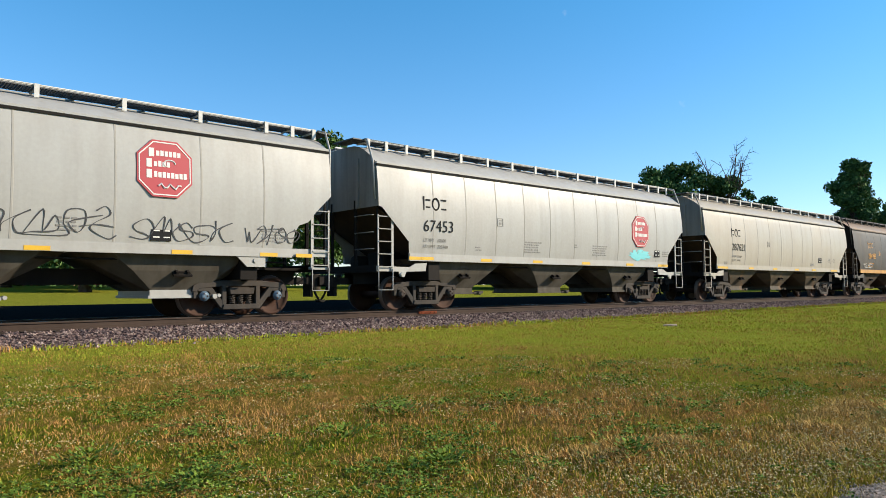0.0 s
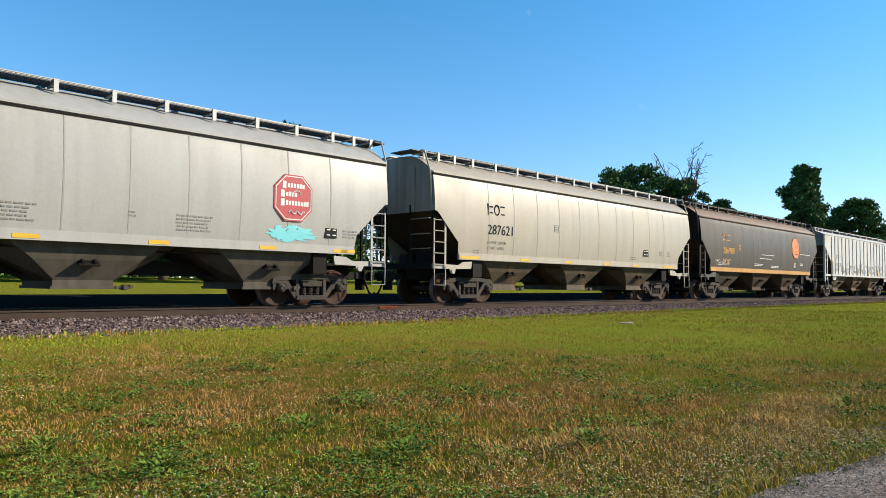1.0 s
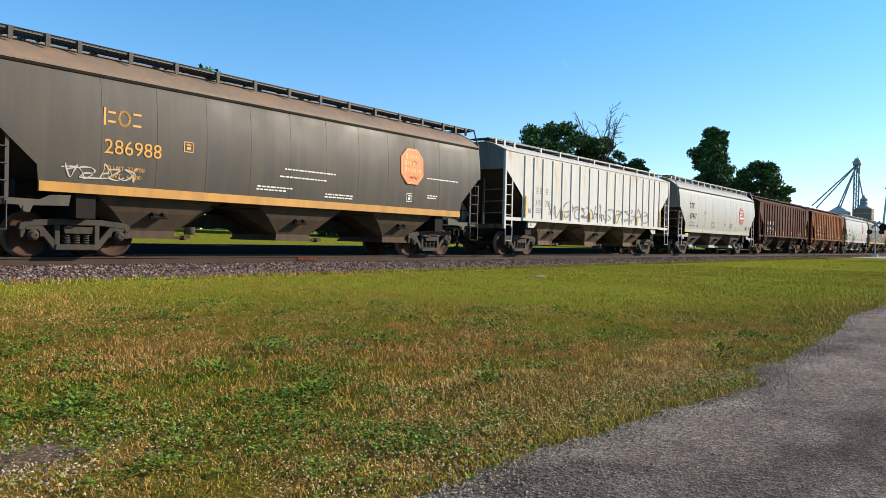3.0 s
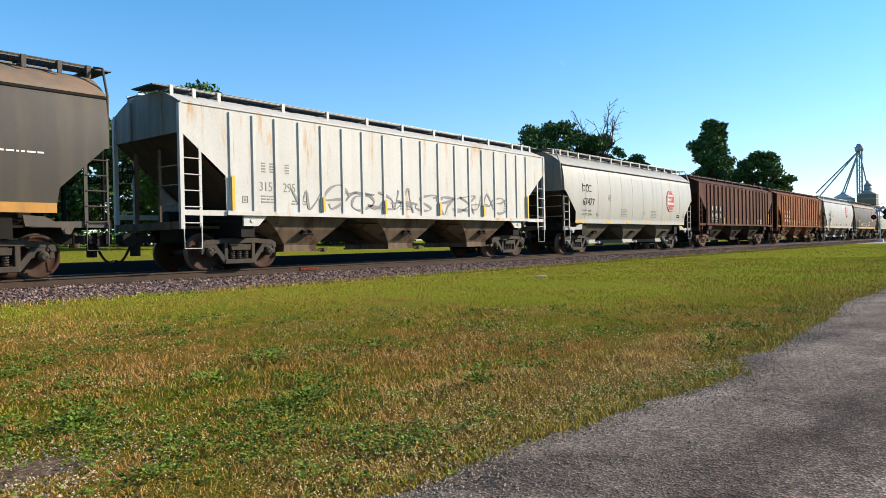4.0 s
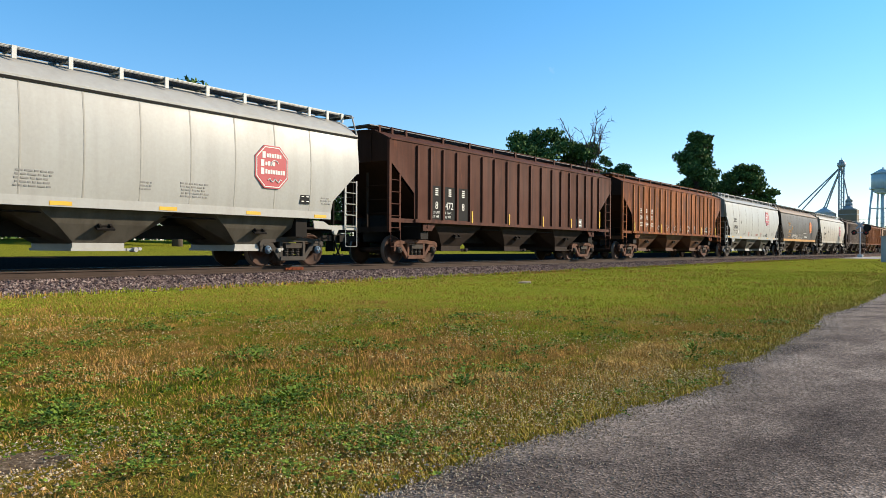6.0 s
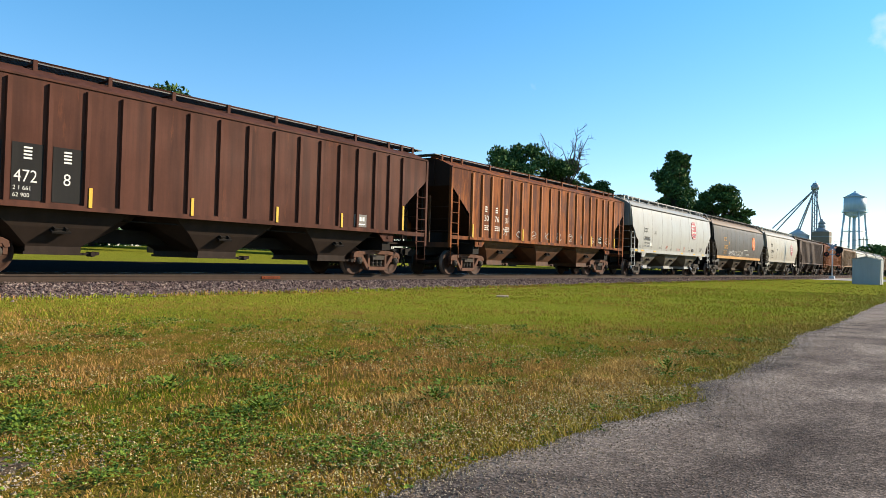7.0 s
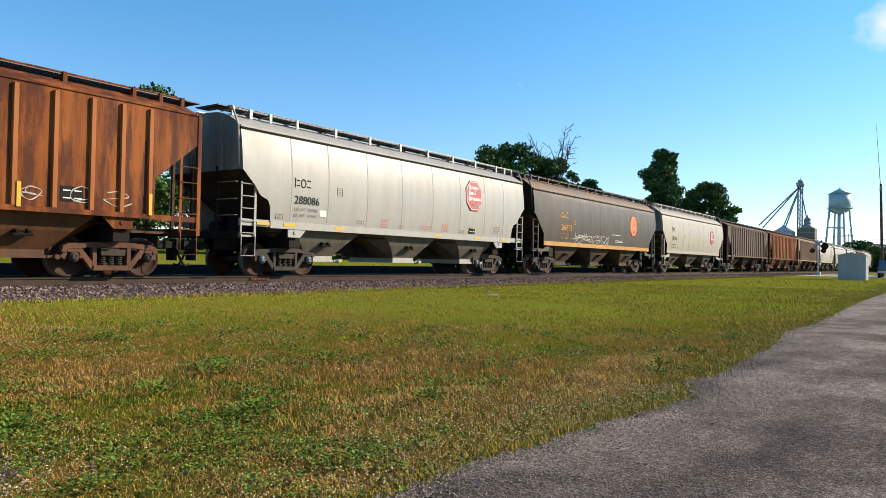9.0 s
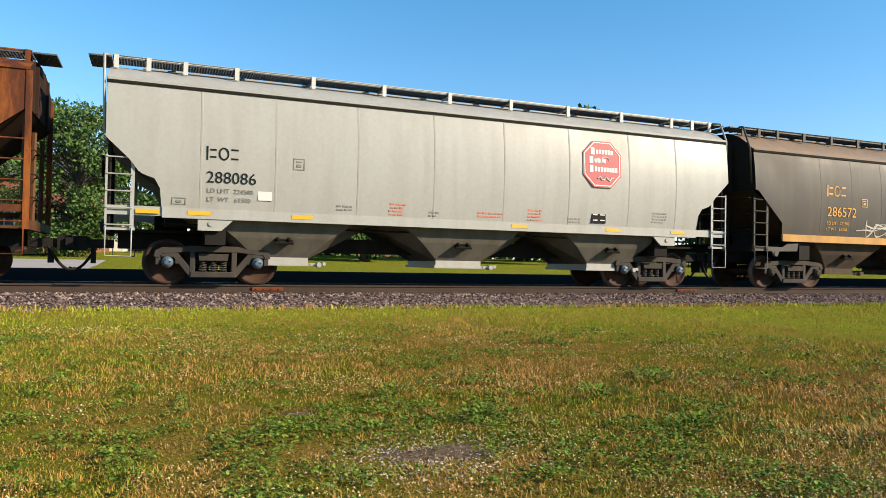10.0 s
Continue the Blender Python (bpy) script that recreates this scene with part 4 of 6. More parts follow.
        gap = 1.12 if style == "round" else 1.62
        offs = [half - 0.12, half - 0.72, half - 1.42] + [half - 1.42 - gap * i for i in range(1, 16) if half - 1.42 - gap * i > -half + 1.9] + [-half + 1.42, -half + 0.72, -half + 0.12]
        for x in offs:
            part("bracket", br, None, car, "", pose(x, s * ry, 0, 0, 0, 0 if s < 0 else 180))
        part("end_walk", cross, None, car, "", pose(s * (half + 0.17), -0.55, rz - 0.07))
    bm = bmesh.new()
    box(bm, -half + 0.6, half - 0.6, -0.34, 0.34, top - 0.02, top + 0.1)
    for k in range(10):
        x = -half + 1.2 + k * (L - 2.4) / 9
        box(bm, x - 0.04, x + 0.04, -0.40, 0.40, top - 0.02, top + 0.14)
    part("hatch_cover", bm, roof_m, car)
    # bays with their outlets
    for k in range(3):
        xc = (k - 1) * 4.15
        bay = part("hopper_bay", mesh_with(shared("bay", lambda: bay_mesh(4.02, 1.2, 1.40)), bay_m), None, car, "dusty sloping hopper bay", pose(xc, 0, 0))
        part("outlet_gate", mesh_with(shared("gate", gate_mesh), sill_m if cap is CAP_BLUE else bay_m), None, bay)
        for s in (-1, 1):
            part("vibrator_bracket", mesh_with(shared("vib", vibrator_mesh), BLACK), None, bay, "", pose(0, s * 1.22, 0.96, s * 62, 0, 0))
    bm = bmesh.new()
    for s in (-1, 1):
        box(bm, -half + 0.2, half - 0.2, s * 0.2 - 0.02, s * 0.2 + 0.02, 0.72, 1.05)
    box(bm, -half + 0.2, half - 0.2, -0.2, 0.2, 1.0, 1.04)
    part("centre_sill", bm, BLACK, car)
    tc = half - 2.05 + (0.15 if rib else 0.0)
    for s in (-1, 1):
        add_truck(car, s * tc, cap, paint_m in (ORANGE, BROWN))
        # end structure
        bm = bmesh.new()
        box(bm, s * half - 0.06, s * half + 0.06, -1.5, 1.5, 1.02, 1.2)
        box(bm, min(s * half, s * (half - 2.0)), max(s * half, s * (half - 2.0)), -0.5, 0.5, 1.06, 1.12)
        for y in (-0.55, 0.55):
            rod(bm, (s * (half - 0.03), y, 1.12), (s * (half - 0.03), y, 2.95), 0.05, 6)
        part("end_frame", bm, BLACK if not rib else bay_m, car)
        bm = bmesh.new()
        box(bm, s * tc - 0.2, s * tc + 0.2, -1.42, 1.42, 0.82, 1.34)
        part("body_bolster", bm, BLACK, car)
        part("coupler", shared("coupler", coupler_mesh), None, car, "", pose(s * (half - 0.02), 0, 0, 0, 0, 0 if s > 0 else 180))
        part("air_hose", shared("hose", hose_mesh), None, car, "", pose(s * (half - 0.02), 0, 0, 0, 0, 0 if s > 0 else 180))
        for q in (-1, 1):
            lw = 0.46
            lx = s * (half - 0.26)
            add_ladder(car, pose(lx, q * 1.55, 0, 0, 0, 0 if q < 0 else 180) @ (Matrix.Diagonal((-1, 1, 1, 1)) if s * q > 0 else Matrix.Identity(4)), lw, 1.06, 2.78 if not rib else 3.0, 5, paint_m, 0.5)
            bm = bmesh.new()
            if style == "notch":
                box(bm, min(s * half, s * (half - 1.05)), max(s * half, s * (half - 1.05)), q * 1.5 - 0.02, q * 1.5 + 0.02, 1.36, 1.54)
                box(bm, min(s * half, s * (half - 0.55)), max(s * half, s * (half - 0.55)), q * 1.5 - 0.02, q * 1.5 + 0.02, 1.06, 1.12)
            elif rib:
                box(bm, min(s * half, s * (half - 1.2)), max(s * half, s * (half - 1.2)), q * 1.53 - 0.03, q * 1.53 + 0.03, 1.34, 1.47)
                box(bm, s * half - 0.05, s * half + 0.05, q * 1.53 - 0.05, q * 1.53 + 0.05, 1.02, 3.95)
            else:
                prism(bm, [(s * half, 1.04), (s * (half - 0.72), 1.04), (s * (half - 0.80), 0.90), (s * (half - 0.92), 0.90), (s * (half - 0.99), 1.04), (s * (half - 1.66), 1.06), (s * (half - 1.70), 1.28), (s * (half - 1.3), 1.26), (s * (half - 1.10), 1.16), (s * half, 1.18)], q * 1.5 - 0.02, q * 1.5 + 0.02)
            part("corner_sill", bm, trim, car)
            bm = bmesh.new()
            jx = s * (half - 1.95)
            if style != "round":
                prism(bm, [(jx - s * 0.45, 1.34), (jx - s * 0.2, 1.10), (jx + s * 0.25, 1.10), (jx + s * 0.25, 1.40), (jx - s * 0.45, 1.40)], q * 1.51 - 0.02, q * 1.51 + 0.03)
                rod(bm, (jx, q * 1.50, 1.24), (jx, q * 1.555, 1.24), 0.05, 12)
            else:
                rod(bm, (s * (half - 0.86), q * 1.48, 0.97), (s * (half - 0.86), q * 1.54, 0.97), 0.07, 12)
            part("jacking_pad", bm, [trim], car)
            if not rib:
                bm = bmesh.new()
                path_rod(bm, [(s * half, q * 1.0, rz - 0.06), (s * (half + 0.08), q * 1.22, rz - 0.1), (s * (half + 0.06), q * 1.46, eave + 0.08), (s * (half + 0.03), q * 1.5, 2.9)], 0.028, 6)
                part("corner_rail", bm, trim, car)
    # stiffeners and grab irons on both ends
    for s in (-1, 1):
        for y in (-0.72, 0.72):
            bm = bmesh.new()
            box(bm, s * half - 0.05, s * half + 0.05, y - 0.05, y + 0.05, cut[0][1], eave + 0.25)
            part("end_stiffener", bm, end_m, car)
        for zz in (1.62, 2.05, 2.5):
            bm = bmesh.new()
            path_rod(bm, [(s * (half + 0.03), -1.46, zz), (s * (half + 0.10), -1.40, zz), (s * (half + 0.10), -0.70, zz), (s * (half - 0.02), -0.56, zz)], 0.014, 6)
            part("grab_iron", bm, end_m, car)
        bm = bmesh.new()
        rod(bm, (s * (half - 0.08), -1.45, 1.14), (s * (half - 0.08), -1.45, 2.8 if not rib else 3.0), 0.03, 6)
        rod(bm, (s * (half - 0.08), -1.45, 1.16), (s * (half - 0.03), 1.45, 1.16), 0.035, 6)
        part("end_post", bm, BLACK if not rib else bay_m, car)
        bm = bmesh.new()
        box(bm, min(s * (half - 1.1), s * (half - 1.7)), max(s * (half - 1.1), s * (half - 1.7)), -0.35, 0.35, 1.2, 1.62)
        rod(bm, (s * (half - 0.9), 0.75, 1.35), (s * (half - 1.6), 0.75, 1.35), 0.2, 12)
        part("brake_gear", bm, BLACK, car)
    # brake wheel on one end
    bm = bmesh.new()
    pts = [(-half - 0.16, 0.62 + 0.27 * math.cos(a * math.tau / 18), 2.5 + 0.27 * math.sin(a * math.tau / 18)) for a in range(19)]
    path_rod(bm, pts, 0.018, 6)
    rod(bm, (-half - 0.18, 0.62, 2.5), (-half, 0.62, 2.5), 0.05, 8)
    for a in range(4):
        rod(bm, (-half - 0.16, 0.62, 2.5), pts[int(a * 4.5)], 0.014, 5)
    part("brake_wheel", bm, BLACK, car)
    # piping under the sill
    bm = bmesh.new()
    path_rod(bm, [(-half + 1.0, -1.25, 1.22), (half - 1.0, -1.25, 1.22)], 0.022, 6)
    part("brake_pipe", bm, BLACK, car)
    car["half"] = half
    return car


def reflectors(car, xs, z, w, h, bulge, upright=False):
    bm = bmesh.new()
    box(bm, 0, w, -0.006, 0.01, 0, h)
    me = finish(bm, "reflector", YELLOW)
    for x in xs:
        part("reflector", me, None, car, "yellow reflective strip", pose(x, -side_y(1.4, bulge) - (0.037 if not upright else 0.083), z))


CARS = []


def couple(car, middle):
    car.matrix_basis = pose(middle, TRACK_Y, RAIL_Z)
    CARS.append((car, middle))
    return car


def smooth_marks(car, number, ink, b, mark_z=2.78, num_z=2.2, num_h=0.26, x0=-5.7, wt=("LT WT   60400", "LD LMT  225800"), boxed=-3.1):
    """The lettering that the smooth-sided cars share."""
    half = car["half"]
    initials(car, x0, mark_z, num_h * 1.06, ink, b)
    write(car, number, x0, num_z, num_h, ink, b)
    for k, line in enumerate(wt):
        write(car, line, x0 + 0.02, 1.86 - 0.17 * k, 0.095, ink if ink is INK_GOLD else INK_GREY, b)
    frame_box(car, x0 + 1.75 if boxed is None else boxed, 2.42, 0.24, ink if ink is INK_GOLD else INK_GREY, b)


def frame_box(car, x, z, size, material, b):
    s, t = size, 0.018
    bars(car, x, z, [(0, 0, s, t), (0, s - t, s, t), (0, t, t, s - 2 * t), (s - t, t, t, s - 2 * t), (s * 0.3, s * 0.25, s * 0.4, s * 0.25), (s * 0.25, s * 0.65, s * 0.5, s * 0.12)], material, b, "boxed_mark")


def black_plate(car, x, z, b, w=0.42, h=0.27):
    y = -side_y(z + h / 2, b)
    bm = bmesh.new()
    box(bm, x, x + w, y - 0.010, y + 0.01, z, z + h)
    p = part("stencil_plate", bm, INK, car, "black stencil plate with pale marks")
    bm = bmesh.new()
    for i in range(2):
        for j in range(2):
            box(bm, x + 0.05 + i * w / 2, x + w / 2 - 0.03 + i * w / 2, y - 0.014, y - 0.006, z + 0.06 + j * h / 2, z + 0.085 + j * h / 2)
    tagged(part("stencil", bm, INK_PALE, p), kind="stuff")


def loops(x0, x1, z0, z1, n, seed, lean=0.2):
    """A run of wild pen strokes, unreadable: loops, hooks, zigzags, crossings."""
    rng = random.Random(seed)
    shapes = ([(0.1, 0.2), (0.3, 0.9), (0.5, 0.3), (0.7, 1.0), (0.95, 0.1)],
              [(0.8, 0.8), (0.5, 1.0), (0.15, 0.7), (0.1, 0.3), (0.45, 0.0), (0.85, 0.25), (0.8, 0.6), (0.4, 0.7), (0.2, 0.95)],
              [(0.2, 1.0), (0.25, 0.5), (0.2, 0.0), (0.3, 0.5), (0.8, 0.95), (0.45, 0.5), (0.7, 0.1), (1.05, 0.15)],
              [(0.0, 0.1), (0.4, 1.1), (0.55, 0.6), (0.7, -0.1), (0.5, 0.35), (0.1, 0.45)],
              [(0.9, 0.9), (0.5, 1.0), (0.3, 0.75), (0.7, 0.5), (0.8, 0.2), (0.4, -0.05), (0.05, 0.15)],
              [(0.5, 0.9), (0.15, 0.6), (0.3, 0.1), (0.75, 0.1), (0.9, 0.6), (0.55, 0.95), (0.3, 0.7), (0.6, 0.4), (1.1, 0.3)])
    out = []
    w = (x1 - x0) / n
    h = z1 - z0
    for k in range(n):
        sh = rng.choice(shapes)
        grow_ = rng.uniform(0.75, 1.1)
        x = x0 + k * w
        st = []
        flip = rng.random() < 0.5
        turn = rng.random() < 0.35
        for a, b in sh:
            a, b = (1 - a if flip else a), (1 - b if turn else b)
            a, b = a + rng.uniform(-0.12, 0.12), b * grow_ + rng.uniform(-0.1, 0.1)
            st.append((x + w * 1.25 * a + lean * h * b, z0 + h * b))
        if out and rng.random() < 0.7:
            st.insert(0, out[-1][-1])
        out.append(st)
        if rng.random() < 0.3:
            b = rng.uniform(0.3, 0.8)
            out.append([(x - 0.1 * w, z0 + h * b), (x + 0.5 * w, z0 + h * (b + 0.08)), (x + 1.1 * w, z0 + h * (b + 0.02))])
    return out


def warnings(car, spots, b, material=None):
    for k, (x, z, n, w) in enumerate(spots):
        small_print(car, x, z, n, w, material or INK_GREY, b, seed=int(abs(x) * 10) + k)


def add_cars():
    B = 0.12
    c = couple(hopper_car("grey-beige covered hopper car with looping black graffiti", 15.3, BEIGE, DUSTY_SHADED, "notch"), 2.2)
    reflectors(c, (-6.9, -4.0, -1.4, 1.1, 3.8, 5.8, 6.72), 1.34, 0.44, 0.085, B)
    emblem(c, 3.62, 3.08, 1.18, RED, EMBLEM_WHITE, B)
    smooth_marks(c, "288014", INK, B)
    scrawl(c, loops(0.0, 2.6, 1.62, 2.22, 5, 4) + loops(2.9, 5.0, 1.62, 2.05, 5, 8) + loops(5.3, 6.75, 1.64, 2.05, 4, 2), SPRAY, B, 0.013, "looping black graffiti")
    black_plate(c, 3.36, 1.60, B)
    warnings(c, [(1.6, 1.95, 4, 0.45), (5.8, 1.9, 4, 0.6), (-1.2, 1.9, 4, 0.5)], B)

    c = couple(hopper_car("grey-beige covered hopper car with an aqua spray patch", 15.0, BEIGE, DUSTY_SHADED, "round", cap=CAST), 18.79)
    smooth_marks(c, "67453", INK, B, 2.72, 2.14, 0.33, -6.0, ("LT WT   60300", "LD LMT  225700"), -3.1)
    emblem(c, 4.5, 2.62, 1.12, RED, EMBLEM_WHITE, B)
    reflectors(c, (-6.45, -6.03, -3.75, -1.45, 1.05, 3.65, 5.75, 6.0), 1.36, 0.45, 0.085, B)
    black_plate(c, 5.47, 1.72, B, 0.36, 0.26)
    warnings(c, [(-1.9, 1.98, 5, 0.85), (0.6, 1.98, 2, 0.16), (1.6, 1.98, 5, 0.9), (-4.0, 1.75, 2, 0.25), (6.0, 1.9, 3, 0.5)], B)
    bm = bmesh.new()
    for k, (cx, cz, rx, rz) in enumerate(((4.50, 1.70, 0.62, 0.11), (4.13, 1.78, 0.26, 0.15), (4.83, 1.81, 0.22, 0.11), (4.5, 1.88, 0.16, 0.09))):
        rim = []
        for j in range(48):
            a = j * math.tau / 48
            g = 1 + 0.75 * noise.noise((2.4 * math.cos(a) + 7 * k, 2.4 * math.sin(a), 0.0)) + 0.35 * noise.noise((7 * math.cos(a), 7 * math.sin(a) + k, 3.0))
            x, z = cx + rx * g * math.cos(a), cz + rz * g * math.sin(a)
            rim.append(bm.verts.new((x, -side_y(z, B) - 0.008 - 0.002 * k, z)))
        mid_ = bm.verts.new((cx, -side_y(cz, B) - 0.010 - 0.002 * k, cz))
        for j in range(48):
            bm.faces.new((mid_, rim[j], rim[(j + 1) % 48]))
    tagged(part("spray_patch", bm, AQUA, c, "aqua blue spray paint patch"), kind="stuff")

    c = couple(hopper_car("warm beige covered hopper car with pale trim", 16.0, BEIGE_WARM, DUSTY_GRIME, "round", cap=CAST), 36.10)
    smooth_marks(c, "287621", INK, B, 2.76, 2.16, 0.32, -5.7, ("LD LMT  224300", "LT WT   61700"), -2.2)
    reflectors(c, (-6.9, -6.45, -4.0, -1.5, 1.0, 3.15, 5.65, 6.1), 1.36, 0.45, 0.085, B)
    black_plate(c, 3.9, 1.79, B)
    warnings(c, [(-6.3, 1.62, 2, 0.3), (2.9, 1.7, 2, 0.55), (5.2, 2.0, 3, 0.35), (5.9, 2.0, 3, 0.3)], B)

    c = couple(hopper_car("dark grey covered hopper car with an orange sill", 15.8, GREY_DARK, DUSTY_DARK, "round", cap=CAST, roof_m=ROOF_GREY, sill_m=SILL_ORANGE), 53.15)
    smooth_marks(c, "286988", INK_GOLD, B, 2.80, 2.2, 0.32, -5.6, ("LD LMT  224700", "LT WT   61300"), -3.75)
    emblem(c, 4.2, 2.83, 1.12, EMBLEM_ORANGE, INK_GOLD, B)
    warnings(c, [(-0.84, 2.28, 1, 1.8), (-1.0, 2.08, 1, 1.8), (-1.7, 1.78, 2, 1.2), (0.6, 1.72, 2, 1.3), (4.9, 2.5, 1, 1.7), (5.0, 1.95, 2, 0.5)], B, INK_PALE)
    frame_box(c, 4.0, 1.72, 0.26, INK_PALE, B)
    scrawl(c, loops(-6.4, -4.9, 1.66, 1.96, 5, 12), SPRAY_WHITE, B, 0.016, "smeared white graffiti")

    c = couple(hopper_car("old white ribbed hopper car with rust streaks and grey graffiti", 16.2, WHITE_OLD, DUSTY_BROWN, "rib", cap=CAST), 70.86)
    for x, figure in ((-5.94, "315"), (-5.18, "295")):
        bars(c, x + 0.08, 2.48, [(0.27 * i, j * 0.07, 0.13, 0.035) for i in range(2 if figure == "315" else 1) for j in range(4)], INK_GREY, 0.0, "railway_mark")
        write(c, figure, x, 2.0, 0.25, INK_GREY, 0.0, 0.84)
    frame_box(c, -6.45, 1.68, 0.17, INK_GREY, 0.0)
    scrawl(c, loops(-5.0, 5.2, 1.62, 2.22, 10, 31), SPRAY_GREY, 0.0, 0.04, "smeared dark grey graffiti")
    reflectors(c, (-3.85, -1.36, 1.28, 3.77), 1.50, 0.085, 0.42, 0.0, True)
    reflectors(c, (-6.80, 6.72), 1.48, 0.085, 0.85, 0.0, True)
    warnings(c, [(-5.9, 1.85, 3, 0.55), (-4.9, 1.75, 2, 0.6), (-0.6, 1.8, 3, 0.6), (5.15, 1.95, 4, 0.3)], 0.0)

    c = couple(hopper_car("grey-beige covered hopper car with an open end frame", 15.0, BEIGE, DUSTY_SHADED, "round"), 88.07)
    smooth_marks(c, "67477", INK, B, 2.72, 2.14, 0.33, -5.9, ("LT WT   60400", "LD LMT  225800"), -3.35)
    emblem(c, 4.25, 2.62, 1.12, RED, EMBLEM_WHITE, B)
    reflectors(c, (-6.5, -6.0, -3.5, -1.3, 1.1, 3.5, 5.8), 1.36, 0.45, 0.085, B)
    black_plate(c, 5.25, 1.72, B, 0.34, 0.26)
    warnings(c, [(-2.0, 2.0, 5, 0.8), (0.6, 1.95, 3, 0.35), (1.6, 2.0, 5, 0.8), (6.0, 1.9, 3, 0.4)], B)
    frame_box(c, -4.55, 1.66, 0.2, INK_GREY, B)

    c = couple(hopper_car("dark brown ribbed hopper car with rust patches", 16.2, BROWN, DUSTY_RUST_SHADED, "rib", cap=CAST), 105.12)
    for x, w, figure, small in ((-5.98, 0.50, "8", ("LD LMT", "LT WT")), (-5.29, 0.60, "472", ("2 1 661", "62 900")), (-4.50, 0.60, "8", ())):
        bars(c, x, 1.50, [(0, 0, w, 1.14)], PATCH_BLACK, 0.0, "repainted_panel")
        mark = bars(c, x + w / 2 - 0.08, 2.32, [(0, j * 0.07, 0.16, 0.036) for j in range(4)], INK_PALE, 0.0, "railway_mark")
        mark.location.y = -0.006
        write(c, figure, x + (w / 2 - 0.09 if len(figure) == 1 else 0.04), 1.86, 0.26, INK_PALE, 0.0, 0.95 if len(figure) == 1 else 0.86).location.y -= 0.008
        for k, line in enumerate(small):
            write(c, line, x + 0.03, 1.70 - 0.14 * k, 0.085, INK_PALE, 0.0).location.y -= 0.008
    reflectors(c, (-3.77, -1.28, 1.36, 3.85), 1.44, 0.075, 0.42, 0.0, True)
    reflectors(c, (6.72,), 1.5, 0.08, 0.8, 0.0, True)
    bm = bmesh.new()
    box(bm, 4.5, 5.05, -1.575, -1.55, 1.5, 1.88)
    panel = part("stencil_panel", bm, GREY_PATCH, c, "grey painted panel with a white stencil")
    bm = bmesh.new()
    for i in range(3):
        box(bm, 4.6 + i * 0.13, 4.69 + i * 0.13, -1.579, -1.57, 1.68, 1.80)
    box(bm, 4.58, 4.98, -1.579, -1.57, 1.56, 1.60)
    tagged(part("stencil", bm, INK_PALE, panel), kind="stuff")

    c = couple(hopper_car("faded rust-orange ribbed hopper car with pale chalk graffiti", 16.2, ORANGE, DUSTY_ORANGE, "rib", cap=CAST), 122.83)
    for k in range(3):
        x = -5.88 + k * 0.77
        bars(c, x + 0.06, 2.48, [(0, 0, 0.15, 0.045), (0, 0.085, 0.15, 0.045), (0, 0.17, 0.15, 0.045)], INK_PALE, 0.0, "railway_mark")
        write(c, ("30", "76", "31")[k], x, 2.12, 0.24, INK_PALE, 0.0)
        small_print(c, x, 1.92, 3, 0.4, INK_PALE, 0.0, seed=50 + k)
    scrawl(c, [s for k, x in enumerate((-4.6, -3.4, -2.2, -1.0, 0.2, 1.4, 2.6, 3.8, 4.9)) for s in loops(x, x + 0.42, 1.6, 1.94, 1, 77 + k)], SPRAY_WHITE, 0.0, 0.013, "thin pale chalk graffiti")
    scrawl(c, loops(5.55, 6.25, 1.62, 1.95, 1, 5), SPRAY_WHITE, 0.0, 0.012, "thin pale chalk graffiti")
    reflectors(c, (-6.80, -3.0, 3.85, 6.72), 1.44, 0.08, 0.5, 0.0, True)
    black_plate(c, 4.74, 1.62, 0.0, 0.48, 0.32)

    c = couple(hopper_car("grey-beige covered hopper car with clean lettering", 15.2, BEIGE, DUSTY_PALE_SHADED, "notch"), 139.83)
    smooth_marks(c, "288086", INK, B, 2.52, 2.06, 0.24, -5.77, ("LD LMT  224500", "LT  WT   61500"), -4.05)
    emblem(c, 3.57, 3.06, 1.16, RED, EMBLEM_WHITE, B)
    reflectors(c, (-7.05, -6.1, -4.05, 1.1, 3.75, 5.75), 1.40, 0.44, 0.085, B)
    black_plate(c, 3.3, 1.60, B)
    bars(c, -4.75, 1.75, [(0, 0, 0.28, 0.19)], EMBLEM_WHITE, B, "repaint_patch")
    bars(c, -6.4, 1.60, [(0, 0, 0.26, 0.015), (0, 0.12, 0.26, 0.015), (0, 0, 0.015, 0.12), (0.245, 0, 0.015, 0.12), (0.08, 0.04, 0.1, 0.05)], INK_GREY, B, "boxed_mark")
    warnings(c, [(-3.1, 1.70, 2, 0.4), (2.6, 1.66, 2, 0.45), (5.1, 1.9, 4, 0.5), (-1.0, 1.66, 2, 0.25)], B)
    warnings(c, [(-1.95, 1.80, 4, 0.4), (0.2, 1.70, 2, 0.75), (1.5, 1.82, 4, 0.4)], B, RED_PRINT)

    c = couple(hopper_car("dark grey covered hopper car with pale graffiti and an orange sill", 16.2, GREY_DARK, DUSTY_DARK, "round", cap=CAST, roof_m=ROOF_GREY, sill_m=SILL_ORANGE), 156.5)
    smooth_marks(c, "286572", INK_GOLD, B, 2.68, 2.1, 0.29, -5.4, ("LD LMT  223700", "LT WT   62300"), -4.0)
    emblem(c, 4.15, 2.75, 1.1, EMBLEM_ORANGE, INK_GOLD, B)
    scrawl(c, loops(-4.1, 0.5, 1.58, 2.0, 8, 9), SPRAY_WHITE, B, 0.02, "round pale outline graffiti")
